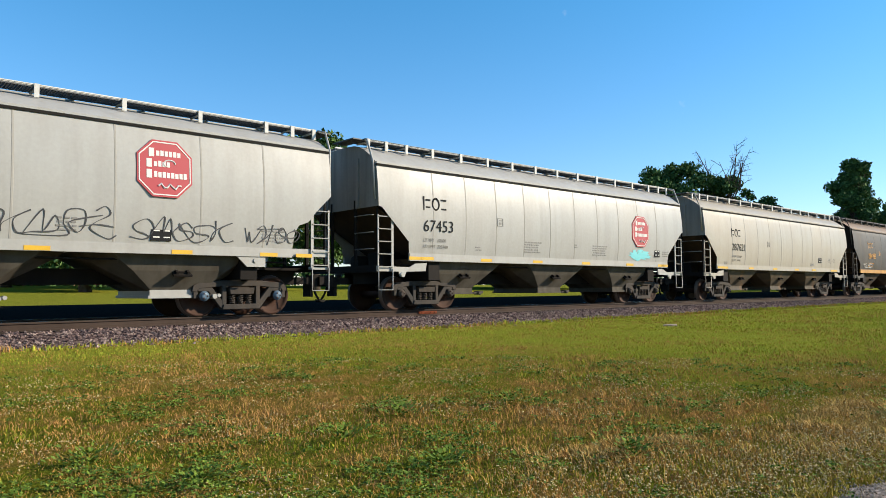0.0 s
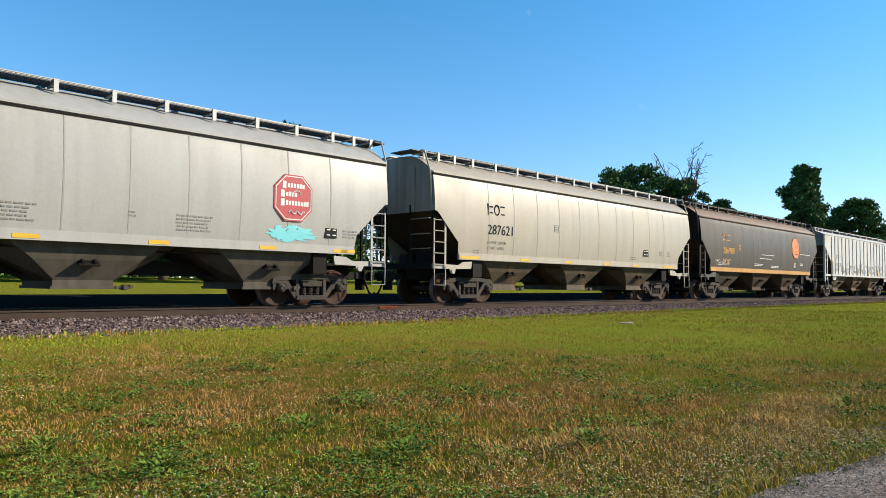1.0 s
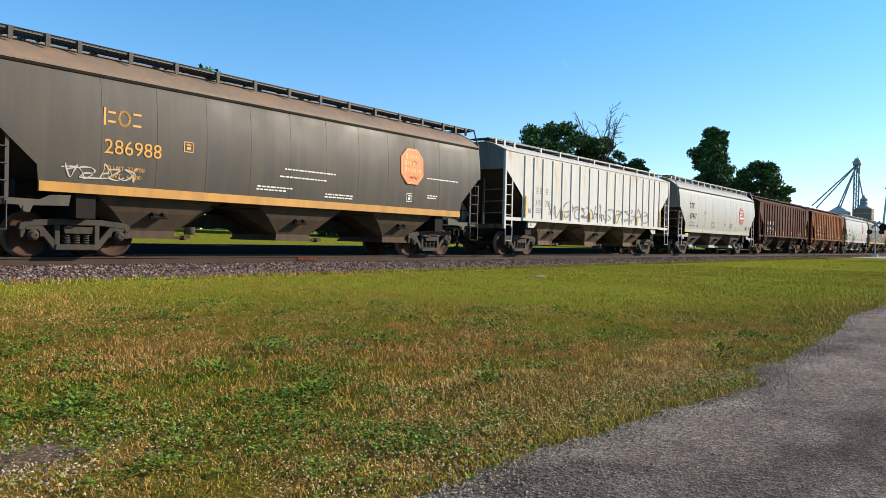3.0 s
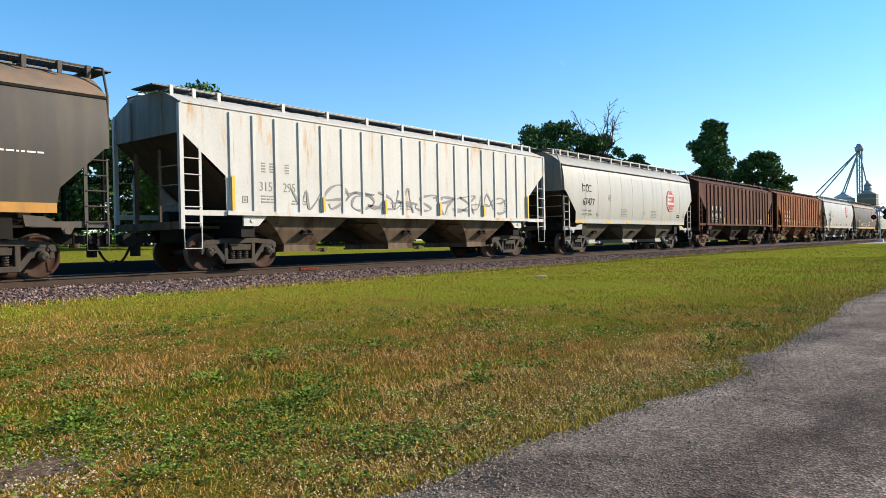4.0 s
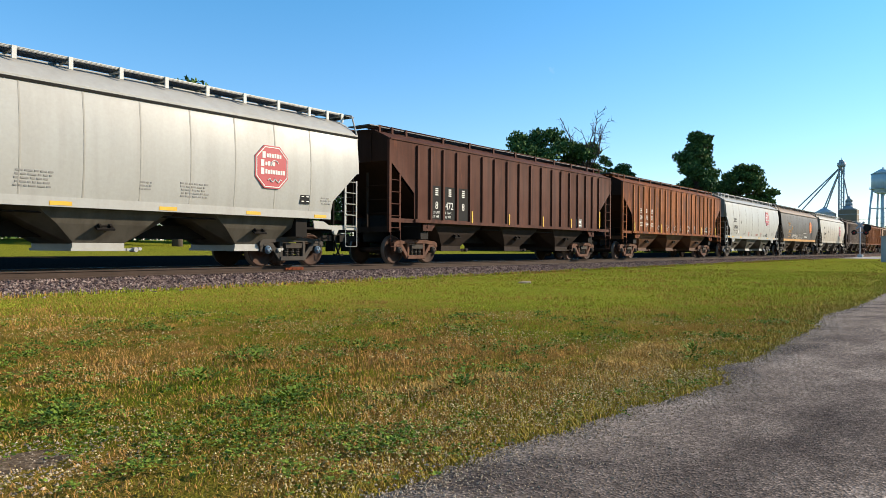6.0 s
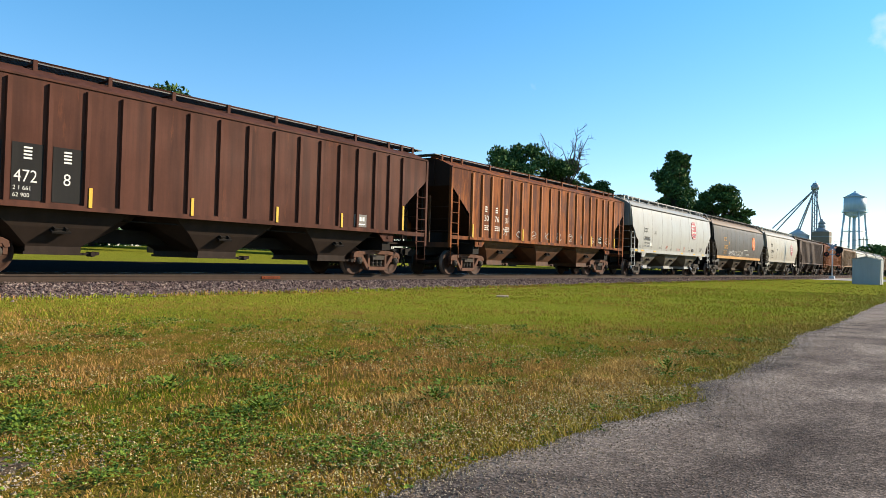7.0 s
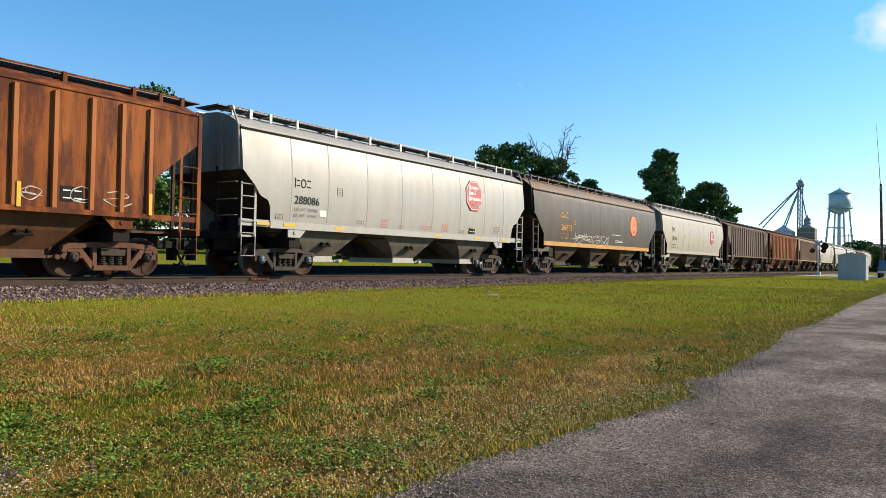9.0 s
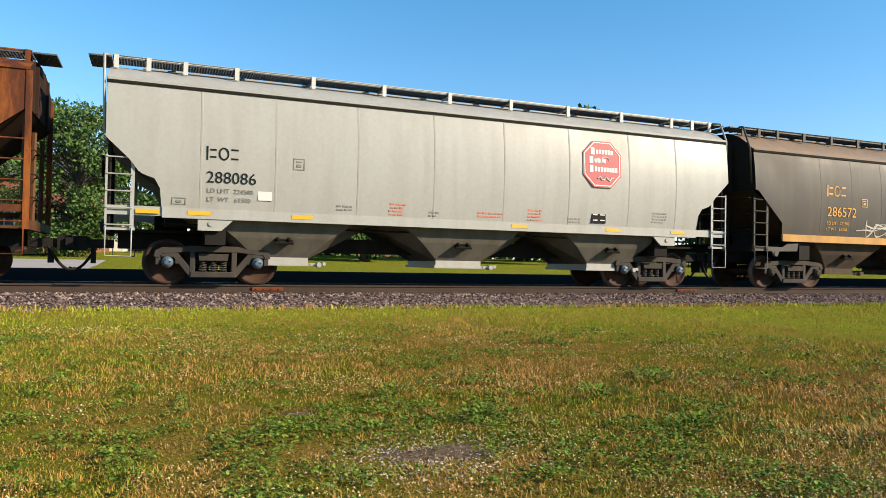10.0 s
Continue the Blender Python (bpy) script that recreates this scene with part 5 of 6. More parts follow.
    warnings(c, [(0.9, 2.1, 1, 1.6), (1.5, 1.8, 2, 1.2)], B, INK_PALE)

    # cars farther back
    c = couple(hopper_car("warm beige covered hopper car, dusty", 15.2, BEIGE_WARM, DUSTY_SHADED, "round", cap=CAST), 173.6)
    emblem(c, 4.2, 2.7, 1.1, RED, EMBLEM_WHITE, B)
    smooth_marks(c, "287540", INK, B)
    far_beige = c
    couple(hopper_car("dark weathered brown ribbed hopper car", 16.2, BROWN_GREY, DUSTY_RUST_SHADED, "rib", cap=CAST), 191.0)
    c = couple(hopper_car("faded orange ribbed hopper car, rusty", 16.2, ORANGE, DUSTY_ORANGE, "rib", cap=CAST), 208.4)
    tan = couple(hopper_car("tan ribbed hopper car, faded", 16.2, TAN, DUSTY_RUST_SHADED, "rib", cap=CAST), 225.8)
    for k in range(12):
        m = 243.2 + 17.3 * k
        src = (far_beige, far_beige, CARS[8][0], tan, far_beige, CARS[11][0])[k % 6]
        couple(copy_thing(src, pose(m, TRACK_Y, RAIL_Z)), m)


ROOF_GREY = paint("dusty_grey_roof", (0.15, 0.115, 0.085), (0.26, 0.15, 0.08), 0.6, 0.6)
SILL_ORANGE = paint("faded_orange_sill", (0.46, 0.22, 0.03), (0.22, 0.11, 0.04), 0.6, 0.55)
BROWN_GREY = paint("grey_brown_paint", (0.12, 0.085, 0.065), (0.06, 0.042, 0.034), 0.6, 0.7, spec=0.15)
GREY_PATCH = paint("grey_patch", (0.16, 0.15, 0.14), (0.10, 0.09, 0.08), 0.5, 0.6)
PATCH_BLACK = paint("black_patch_paint", (0.014, 0.014, 0.014), (0.030, 0.026, 0.023), 0.5, 0.75, spec=0.12)
RED_PRINT = mat("red_print", (0.45, 0.13, 0.08), 0.5)
add_cars()


# ---- trees, town and far things ----
def leaf_cloud(rng, centres, n, size):
    """Leaf quads on shells round clump centres (x, y, z, r)."""
    c = np.array(centres)
    w = c[:, 3] ** 2
    pick = rng.choice(len(c), n, p=w / w.sum())
    d = rng.normal(size=(n, 3))
    d /= np.linalg.norm(d, axis=1)[:, None]
    rad = c[pick, 3] * np.minimum(np.abs(rng.normal(0.72, 0.30, n)), 1.12)
    p = c[pick, :3] + d * rad[:, None] * np.array([1.1, 1.1, 0.72])
    a = rng.normal(size=(n, 3)) + d * 0.5
    a /= np.linalg.norm(a, axis=1)[:, None]
    b = np.cross(a, rng.normal(size=(n, 3)))
    b /= np.linalg.norm(b, axis=1)[:, None] + 1e-9
    s = size * rng.uniform(0.6, 1.4, n)[:, None]
    v = np.stack([p - a * s, p + b * s * 0.55, p + a * s, p - b * s * 0.55], 1).reshape(-1, 3)
    f = np.arange(4 * n).reshape(-1, 4)
    return v.tolist(), f.tolist()


def tree(x, y, z, height, radius, seed, leaves, label, leaf=None, trunk=0.28, size=0.16, crown_from=0.3, squash=1.0, bare=0, clumps=26):
    rng = np.random.default_rng(seed)
    t = tagged(empty("tree", pose(x, y, z)), label, "tree", "trees")
    bm = bmesh.new()
    top = Vector((rng.normal(0, 0.05) * height, rng.normal(0, 0.05) * height, height * 0.8))
    pts = [Vector((0, 0, -0.3)), Vector((0, 0, height * 0.2)) + Vector(rng.normal(0, 0.1, 3)), top * 0.55, top]
    rr = [trunk * 1.25, trunk, trunk * 0.6, trunk * 0.15]
    for a, b, r0, r1 in zip(pts, pts[1:], rr, rr[1:]):
        rod(bm, a, b, r0, 9, r1)
    centres = []
    clumps = int(clumps * 2.1)
    for k in range(clumps):
        h = crown_from + (1 - crown_from) * (k + rng.uniform(0, 1)) / clumps
        env = math.sin(math.pi * min(max((h - crown_from) / (1.06 - crown_from), 0.04), 0.97)) ** 0.6
        ang = rng.uniform(0, 6.28)
        rad = radius * env * rng.uniform(0.25, 0.98)
        r = radius * rng.uniform(0.13, 0.30) * squash
        c = Vector((math.cos(ang) * rad, math.sin(ang) * rad, h * height - r * 0.5))
        centres.append((c.x, c.y, c.z, r))
        base = pts[1].lerp(top, min(max((h - 0.25), 0) * 0.95, 0.9))
        mid = base.lerp(c, 0.5) + Vector(rng.normal(0, radius * 0.06, 3))
        rod(bm, base, mid, trunk * 0.24, 6, trunk * 0.15)
        rod(bm, mid, c, trunk * 0.15, 6, trunk * 0.04)
        for _ in range(3):
            e = c + Vector(rng.normal(0, r * 0.6, 3))
            rod(bm, mid.lerp(c, rng.uniform(0.3, 0.9)), e, trunk * 0.07, 5, trunk * 0.02)
    for k in range(bare):
        ang = rng.uniform(0, 6.28)
        d = Vector((math.cos(ang) * 0.5, math.sin(ang) * 0.5, 1)).normalized()
        p = pts[2].lerp(top, rng.uniform(0.5, 1))
        q = p + d * height * rng.uniform(0.36, 0.54)
        bend = p.lerp(q, 0.5) + Vector(rng.normal(0, height * 0.025, 3))
        rod(bm, p, bend, trunk * 0.24, 6, trunk * 0.15)
        rod(bm, bend, q, trunk * 0.15, 6, trunk * 0.05)
        for j in range(9):
            s = bend.lerp(q, rng.uniform(0.0, 1.0)) if j % 3 else p.lerp(bend, rng.uniform(0.4, 1.0))
            e = s + (d * 0.6 + Vector(rng.normal(0, 0.6, 3))).normalized() * height * rng.uniform(0.05, 0.11)
            rod(bm, s, e, trunk * 0.09, 5, trunk * 0.035)
            for _ in range(2):
                rod(bm, s.lerp(e, 0.6), s.lerp(e, 0.6) + (d * 0.5 + Vector(rng.normal(0, 0.7, 3))).normalized() * height * 0.045, trunk * 0.05, 5, trunk * 0.02)
    part("trunk", bm, BARK, t, "grey-brown trunk and limbs")
    v, f = leaf_cloud(rng, centres, int(leaves * 2.0), size * 0.72)
    part("crown", cloud_mesh("crown", v, f, leaf or LEAF), None, t, "uneven leafy green crown")
    return t


def at(azimuth, dist):
    a = radians(azimuth)
    return -math.sin(a) * dist, math.cos(a) * dist


def tall(azimuth, dist, top_el, bottom=None):
    """Place and height of a thing whose top stands at that angle over the eye."""
    x, y = at(azimuth, dist)
    z = ground_height(x, y) if bottom is None else bottom
    return x, y, z, EYE + dist * math.tan(radians(top_el)) - z


x, y, z, h = tall(-59.6, 62, 9.2)
tree(x, y, z, h, 3.6, 21, 15000, "broad dark green tree with gaps in its crown", size=0.21, crown_from=0.30, clumps=34)
x, y, z, h = tall(-63.4, 64, 8.2)
tree(x, y, z, h, 2.9, 22, 7500, "old tree with bare dead branches above sparse leaves", size=0.20, crown_from=0.35, bare=11, clumps=22)
x, y, z, h = tall(-66.0, 68, 6.4)
tree(x, y, z, h, 2.0, 23, 5500, "small round green tree", size=0.21, crown_from=0.3, clumps=18)
x, y, z, h = tall(-71.8, 70, 8.7)
tree(x, y, z, h, 1.9, 124, 13000, "slender dark green tree with an uneven outline", size=0.21, crown_from=0.2, clumps=40, squash=1.4)
x, y, z, h = tall(-73.3, 72, 5.0)
tree(x, y, z, h, 2.0, 29, 6500, "low bushy green tree", size=0.21, crown_from=0.15, clumps=20, squash=1.2)
x, y, z, h = tall(-75.2, 74, 6.2)
tree(x, y, z, h, 2.5, 25, 9500, "round tree with yellow-green leaves", LEAF_LIGHT, size=0.21, crown_from=0.2, clumps=26, squash=1.2)
x, y, z, h = tall(-32.0, 48, 12.0)
tree(x, y, z, h, 4.2, 26, 12000, "tall green tree beyond the railway", LEAF_LIGHT, size=0.2, crown_from=0.25, clumps=30)
x, y, z, h = tall(5.4, 42, 10.8)
tree(x, y, z, h, 3.9, 27, 15000, "leafy bright green tree beyond the railway", LEAF_LIGHT, size=0.13, crown_from=0.12, clumps=46)
x, y, z, h = tall(-15.8, 44, 10.8)
tree(x, y, z, h, 3.9, 28, 10000, "dense dark green tree beyond the railway", LEAF, size=0.18, crown_from=0.15, clumps=30)
for k, (a, d, el) in enumerate(((-11.0, 54, 10.2), (-24.0, 53, 10.8), (-20.0, 56, 9.8), (-28.0, 58, 9.2), (-37.0, 56, 9.0), (-42.5, 60, 8.2), (-47.5, 62, 7.2), (-52.5, 66, 6.0), (-69.0, 80, 3.4), (1.0, 60, 7.0))):
    x, y, z, h = tall(a, d, el)
    tree(x, y, z, h, 4.3, 90 + k, 5000, "green tree in the row beyond the railway", LEAF if k % 2 else LEAF_LIGHT, size=0.26, crown_from=0.14, clumps=22)


# ---- town at the far end, and what stands along the way ----
# far steel and tank colours, raised towards pale blue for distance haze
STEEL_PALE = paint("pale_steel", (0.42, 0.46, 0.50), (0.34, 0.37, 0.40), 0.5, 0.5)
STEEL_GREY = paint("grey_steel", (0.25, 0.29, 0.33), (0.20, 0.23, 0.26), 0.5, 0.5)
TANK = paint("hazy_tank_paint", (0.34, 0.46, 0.52), (0.26, 0.36, 0.41), 0.5, 0.45)
SHED_SKIN = paint("shed_metal", (0.34, 0.35, 0.34), (0.25, 0.25, 0.24), 0.5, 0.5)
WOOD_DARK = paint("dark_pole_wood", (0.075, 0.055, 0.04), (0.045, 0.035, 0.03), 0.6, 0.85)
BRICK = paint("red_brick", (0.26, 0.09, 0.055), (0.16, 0.06, 0.045), 0.6, 0.8)
PLASTER = paint("pale_wall", (0.6, 0.58, 0.54), (0.42, 0.4, 0.37), 0.4, 0.7)
ROOFING = paint("dark_shingles", (0.07, 0.065, 0.06), (0.11, 0.1, 0.09), 0.5, 0.85)
GLASS_DARK = mat("window_glass", (0.03, 0.035, 0.04), 0.08)
CAR_BLUE = mat("blue_grey_car_paint", (0.10, 0.14, 0.19), 0.3, 0.3)
CAR_WHITE = mat("white_car_paint", (0.62, 0.62, 0.6), 0.3)
TYRE = mat("tyre_rubber", (0.02, 0.02, 0.02), 0.8)
LAMP_RED = mat("red_signal_glass", (0.25, 0.01, 0.01), 0.2)


def ring(bm, cx, cy, z0, r0, z1, r1, n=20, cap=True):
    a = [bm.verts.new((cx + r0 * math.cos(k * math.tau / n), cy + r0 * math.sin(k * math.tau / n), z0)) for k in range(n)]
    b = [bm.verts.new((cx + r1 * math.cos(k * math.tau / n), cy + r1 * math.sin(k * math.tau / n), z1)) for k in range(n)]
    for k in range(n):
        j = (k + 1) % n
        bm.faces.new((a[k], a[j], b[j], b[k])).smooth = True
    if cap:
        bm.faces.new(a[::-1])
        bm.faces.new(b)


def water_tower():
    x, y, z, h = tall(-83.75, 372, 5.62)
    t = tagged(empty("water_tower", pose(x, y, z)), "pale blue-grey steel water tower on tall legs", "water tower")
    r = 4.5
    zb = h - 9.6
    bm = bmesh.new()
    ring(bm, 0, 0, zb, r, h - 3.0, r, 24)
    ring(bm, 0, 0, zb - 1.2, r * 0.86, zb, r, 24)
    ring(bm, 0, 0, zb - 2.3, r * 0.4, zb - 1.2, r * 0.86, 24)
    part("tank", bm, TANK, t)
    bm = bmesh.new()
    ring(bm, 0, 0, h - 3.0, r * 1.07, h - 0.6, 0.5, 24)
    ring(bm, 0, 0, h - 0.6, 0.4, h, 0.3, 10)
    part("roof", bm, TANK, t, "low cone roof")
    bm = bmesh.new()
    ring(bm, 0, 0, zb - 0.1, r + 0.7, zb + 0.1, r + 0.7, 24)
    for k in range(24):
        a = k * math.tau / 24
        rod(bm, ((r + 0.65) * math.cos(a), (r + 0.65) * math.sin(a), zb), ((r + 0.65) * math.cos(a), (r + 0.65) * math.sin(a), zb + 1.1), 0.05, 4)
    part("balcony", bm, TANK, t)
    for k in range(4):
        a = k * math.tau / 4 + 0.5
        bm = bmesh.new()
        rod(bm, (1.5 * r * math.cos(a), 1.5 * r * math.sin(a), -0.5), (r * 0.95 * math.cos(a), r * 0.95 * math.sin(a), zb), 0.45, 8)
        part("leg", bm, TANK, t)
    bm = bmesh.new()
    rod(bm, (0, 0, -0.5), (0, 0, zb - 1), 0.8, 12)
    part("riser_pipe", bm, TANK, t)
    for zz, k in ((zb * 0.35, 0.82), (zb * 0.68, 0.62)):
        bm = bmesh.new()
        rr = r * (1.5 - 0.55 * zz / zb)
        for i in range(4):
            a, b = i * math.tau / 4 + 0.5, (i + 1) * math.tau / 4 + 0.5
            rod(bm, (rr * math.cos(a), rr * math.sin(a), zz), (rr * math.cos(b), rr * math.sin(b), zz), 0.2, 5)
        part("strut", bm, TANK, t)


def grain_elevator():
    x, y, z, h = tall(-81.28, 350, 6.3)
    t = tagged(empty("grain_elevator", pose(x, y, z)), "tall grey grain leg with sloping spouts", "grain elevator")
    bm = bmesh.new()
    for sx in (-1, 1):
        for sy in (-1, 1):
            rod(bm, (sx * 0.9, sy * 0.9, 0), (sx * 0.9, sy * 0.9, h - 3), 0.2, 5)
    for k in range(18):
        zz = k * (h - 3) / 18
        for s in (-1, 1):
            rod(bm, (-0.9, s * 0.9, zz), (0.9, s * 0.9, zz + (h - 3) / 18), 0.08, 4)
            rod(bm, (s * 0.9, -0.9, zz), (s * 0.9, 0.9, zz + (h - 3) / 18), 0.08, 4)
    part("lattice_tower", bm, STEEL_GREY, t)
    bm = bmesh.new()
    box(bm, -0.22, 0.22, -0.22, 0.22, 0, h - 2.5)
    part("leg_casing", bm, STEEL_GREY, t)
    bm = bmesh.new()
    ring(bm, 0, 0, h - 3.4, 1.5, h - 1.6, 1.8, 12)
    ring(bm, 0, 0, h - 1.6, 1.2, h - 0.4, 0.9, 10)
    rod(bm, (0, 0, h - 0.5), (0, 0, h + 0.6), 0.1, 5)
    part("head_house", bm, STEEL_GREY, t)
    perp = Vector((-y, x, 0)).normalized()
    for d, zz, off in ((16.5, 18.0, 0), (15.0, 17.0, 2.5), (6.5, 17.5, 0), (5.8, 17.0, 2), (-2.8, 20.0, 0)):
        bm = bmesh.new()
        e = perp * d + Vector((x, y, 0)).normalized() * off
        rod(bm, (0, 0, h - 3), (e.x, e.y, zz), 0.28, 6)
        part("spout", bm, STEEL_GREY, t)
    for d, r, zt in ((15.5, 6.5, 16.3), (6.4, 4.6, 18.0)):
        b = tagged(empty("grain_bin", pose(x + perp.x * d, y + perp.y * d, z)), "round corrugated steel grain bin with a cone roof", "grain bin", "grain bins")
        bm = bmesh.new()
        zz = 0.0
        k = 0
        while zz < zt - 3.4:
            ring(bm, 0, 0, zz, r + (0.07 if k % 2 else 0), zz + 0.6, r + (0 if k % 2 else 0.07), 28, False)
            zz += 0.6
            k += 1
        part("wall", bm, STEEL_PALE, b)
        bm = bmesh.new()
        ring(bm, 0, 0, zz, r * 1.04, zt - 0.4, r * 0.12, 28)
        ring(bm, 0, 0, zt - 0.4, r * 0.14, zt, r * 0.12, 12)
        part("roof", bm, STEEL_PALE, b)
    e = perp * -2.9
    b = tagged(empty("elevator_house", pose(x + e.x, y + e.y, z)), "old brown timber elevator house with a cupola", "grain elevator")
    bm = bmesh.new()
    box(bm, -3.4, 3.4, -3.4, 3.4, 0, 16.6)
    part("wall", bm, WALL_BROWN, b)
    bm = bmesh.new()
    ring(bm, 0, 0, 16.6, 3.0, 18.4, 1.5, 8)
    ring(bm, 0, 0, 18.4, 1.4, 20.2, 1.4, 8)
    ring(bm, 0, 0, 20.2, 1.6, 22.4, 0.15, 8)
    part("cupola", bm, STEEL_GREY, b)
    for k in range(5):
        bm = bmesh.new()
        box(bm, -3.46, 3.46, -3.46, 3.46, 2.5 + k * 3.0, 2.75 + k * 3.0)
        part("band", bm, STEEL_GREY, b)
    # lower bins farther right
    for a, d, r, zt in ((-84.85, 300, 5.0, 8.4), (-85.75, 330, 6.0, 8.0), (-86.1, 345, 4.0, 7.0)):
        px, py = at(a, d)
        b = tagged(empty("grain_bin", pose(px, py, ground_height(px, py))), "low steel grain bin with a grey cone roof", "grain bin", "grain bins")
        bm = bmesh.new()
        ring(bm, 0, 0, 0, r, zt * 0.6, r, 24)
        part("wall", bm, STEEL_PALE, b)
        bm = bmesh.new()
        ring(bm, 0, 0, zt * 0.6, r * 1.05, zt, 0.4, 24)
        part("roof", bm, STEEL_GREY, b)
    px, py = at(-85.6, 320)
    c = tagged(empty("conveyor", pose(px, py, ground_height(px, py))), "raised steel conveyor bridge beside the bins", "conveyor")
    bm = bmesh.new()
    q = Vector((-py, px, 0)).normalized()
    rod(bm, q * 8 + Vector((0, 0, 10.4)), q * -6 + Vector((0, 0, 9.4)), 0.35, 6)
    part("gallery", bm, STEEL_GREY, c)
    for d in (-6, 7.5):
        bm = bmesh.new()
        e = q * d
        rod(bm, (e.x, e.y, 0), (e.x, e.y, 11.5 if d < 0 else 9.6), 0.4, 6)
        part("tower_leg", bm, STEEL_GREY, c)


WALL_BROWN = paint("brown_boards", (0.19, 0.15, 0.11), (0.11, 0.09, 0.07), 0.5, 0.8)


def metal_shed():
    t = tagged(empty("signal_shed", pose(63.2, 5.95, 0)), "plain grey metal equipment shed on the grass", "shed")
    bm = bmesh.new()
    x0, x1, y0, y1, w = -1.1, 1.1, -0.92, 0.92, 1.86
    prism_pts = [(y0, 0), (y1, 0), (y1, w), (0, w + 0.2), (y0, w)]
    a = [bm.verts.new((x0, py, pz)) for py, pz in prism_pts]
    b = [bm.verts.new((x1, py, pz)) for py, pz in prism_pts]
    bm.faces.new(a)
    bm.faces.new(b[::-1])
    for i in range(5):
        j = (i + 1) % 5
        bm.faces.new((a[i], b[i], b[j], a[j]))
    part("wall", bm, SHED_SKIN, t)
    for s in (-1, 1):
        bm = bmesh.new()
        v = [bm.verts.new(p) for p in ((x0 - 0.08, 0, w + 0.22), (x1 + 0.08, 0, w + 0.22), (x1 + 0.08, s * 1.0, w + 0.0), (x0 - 0.08, s * 1.0, w + 0.0))]
        u = [bm.verts.new((p.co.x, p.co.y, p.co.z + 0.04)) for p in v]
        bm.faces.new(v)
        bm.faces.new(u[::-1])
        for i in range(4):
            j = (i + 1) % 4
            bm.faces.new((v[i], u[i], u[j], v[j]))
        part("roof", bm, SHED_SKIN, t)
    bm = bmesh.new()
    box(bm, -0.4, 0.4, y0 - 0.03, y0 + 0.01, 0.08, 1.72)
    d = part("door", bm, SHED_SKIN, t)
    bm = bmesh.new()
    box(bm, 0.26, 0.34, y0 - 0.06, y0 - 0.03, 0.85, 0.98)
    part("handle", bm, STEEL_GREY, d)


def pole_with_aerial():
    x, y = at(-86.35, 92)
    t = tagged(empty("utility_pole", pose(x, y, 0)), "tall dark wooden pole with a thin aerial", "pole")
    bm = bmesh.new()
    rod(bm, (0, 0, -0.3), (0.05, 0.25, 10.2), 0.17, 9, 0.12)
    part("pole", bm, WOOD_DARK, t)
    bm = bmesh.new()
    rod(bm, (0.05, 0.25, 9.6), (0.1, 0.75, 17.0), 0.05, 6, 0.015)
    part("aerial", bm, STEEL_GREY, t)
    bm = bmesh.new()
    box(bm, -0.12, 0.22, 0.1, 0.36, 9.4, 9.9)
    part("clamp", bm, STEEL_GREY, t)


def power_line():
    pts = [(at(-79.0, 240)), (at(-84.3, 230)), (at(-88.6, 225))]
    tops = []
    for x, y in pts:
        z = ground_height(x, y)
        t = tagged(empty("power_pole", pose(x, y, z)), "distant wooden power pole with a crossarm", "pole", "power poles")
        bm = bmesh.new()
        rod(bm, (0, 0, -0.3), (0, 0, 10.2), 0.16, 7, 0.11)
        part("pole", bm, WOOD_DARK, t)
        bm = bmesh.new()
        box(bm, -0.07, 0.07, -1.2, 1.2, 9.5, 9.65)
        part("crossarm", bm, WOOD_DARK, t)
        tops.append(Vector((x, y, z + 9.7)))
    for off, dz in ((-1.1, 0), (1.1, 0), (0, -1.6)):
        for a, b in zip(tops, tops[1:]):
            bm = bmesh.new()
            n = 10
            p = [a.lerp(b, k / n) + Vector((0, off, dz - 1.1 * math.sin(math.pi * k / n))) for k in range(n + 1)]
            path_rod(bm, p, 0.03, 4)
            tagged(new("power_cable", finish(bm, "power_cable", BLACK)), "thin dark sagging power cable between poles", "cable", "power cables")


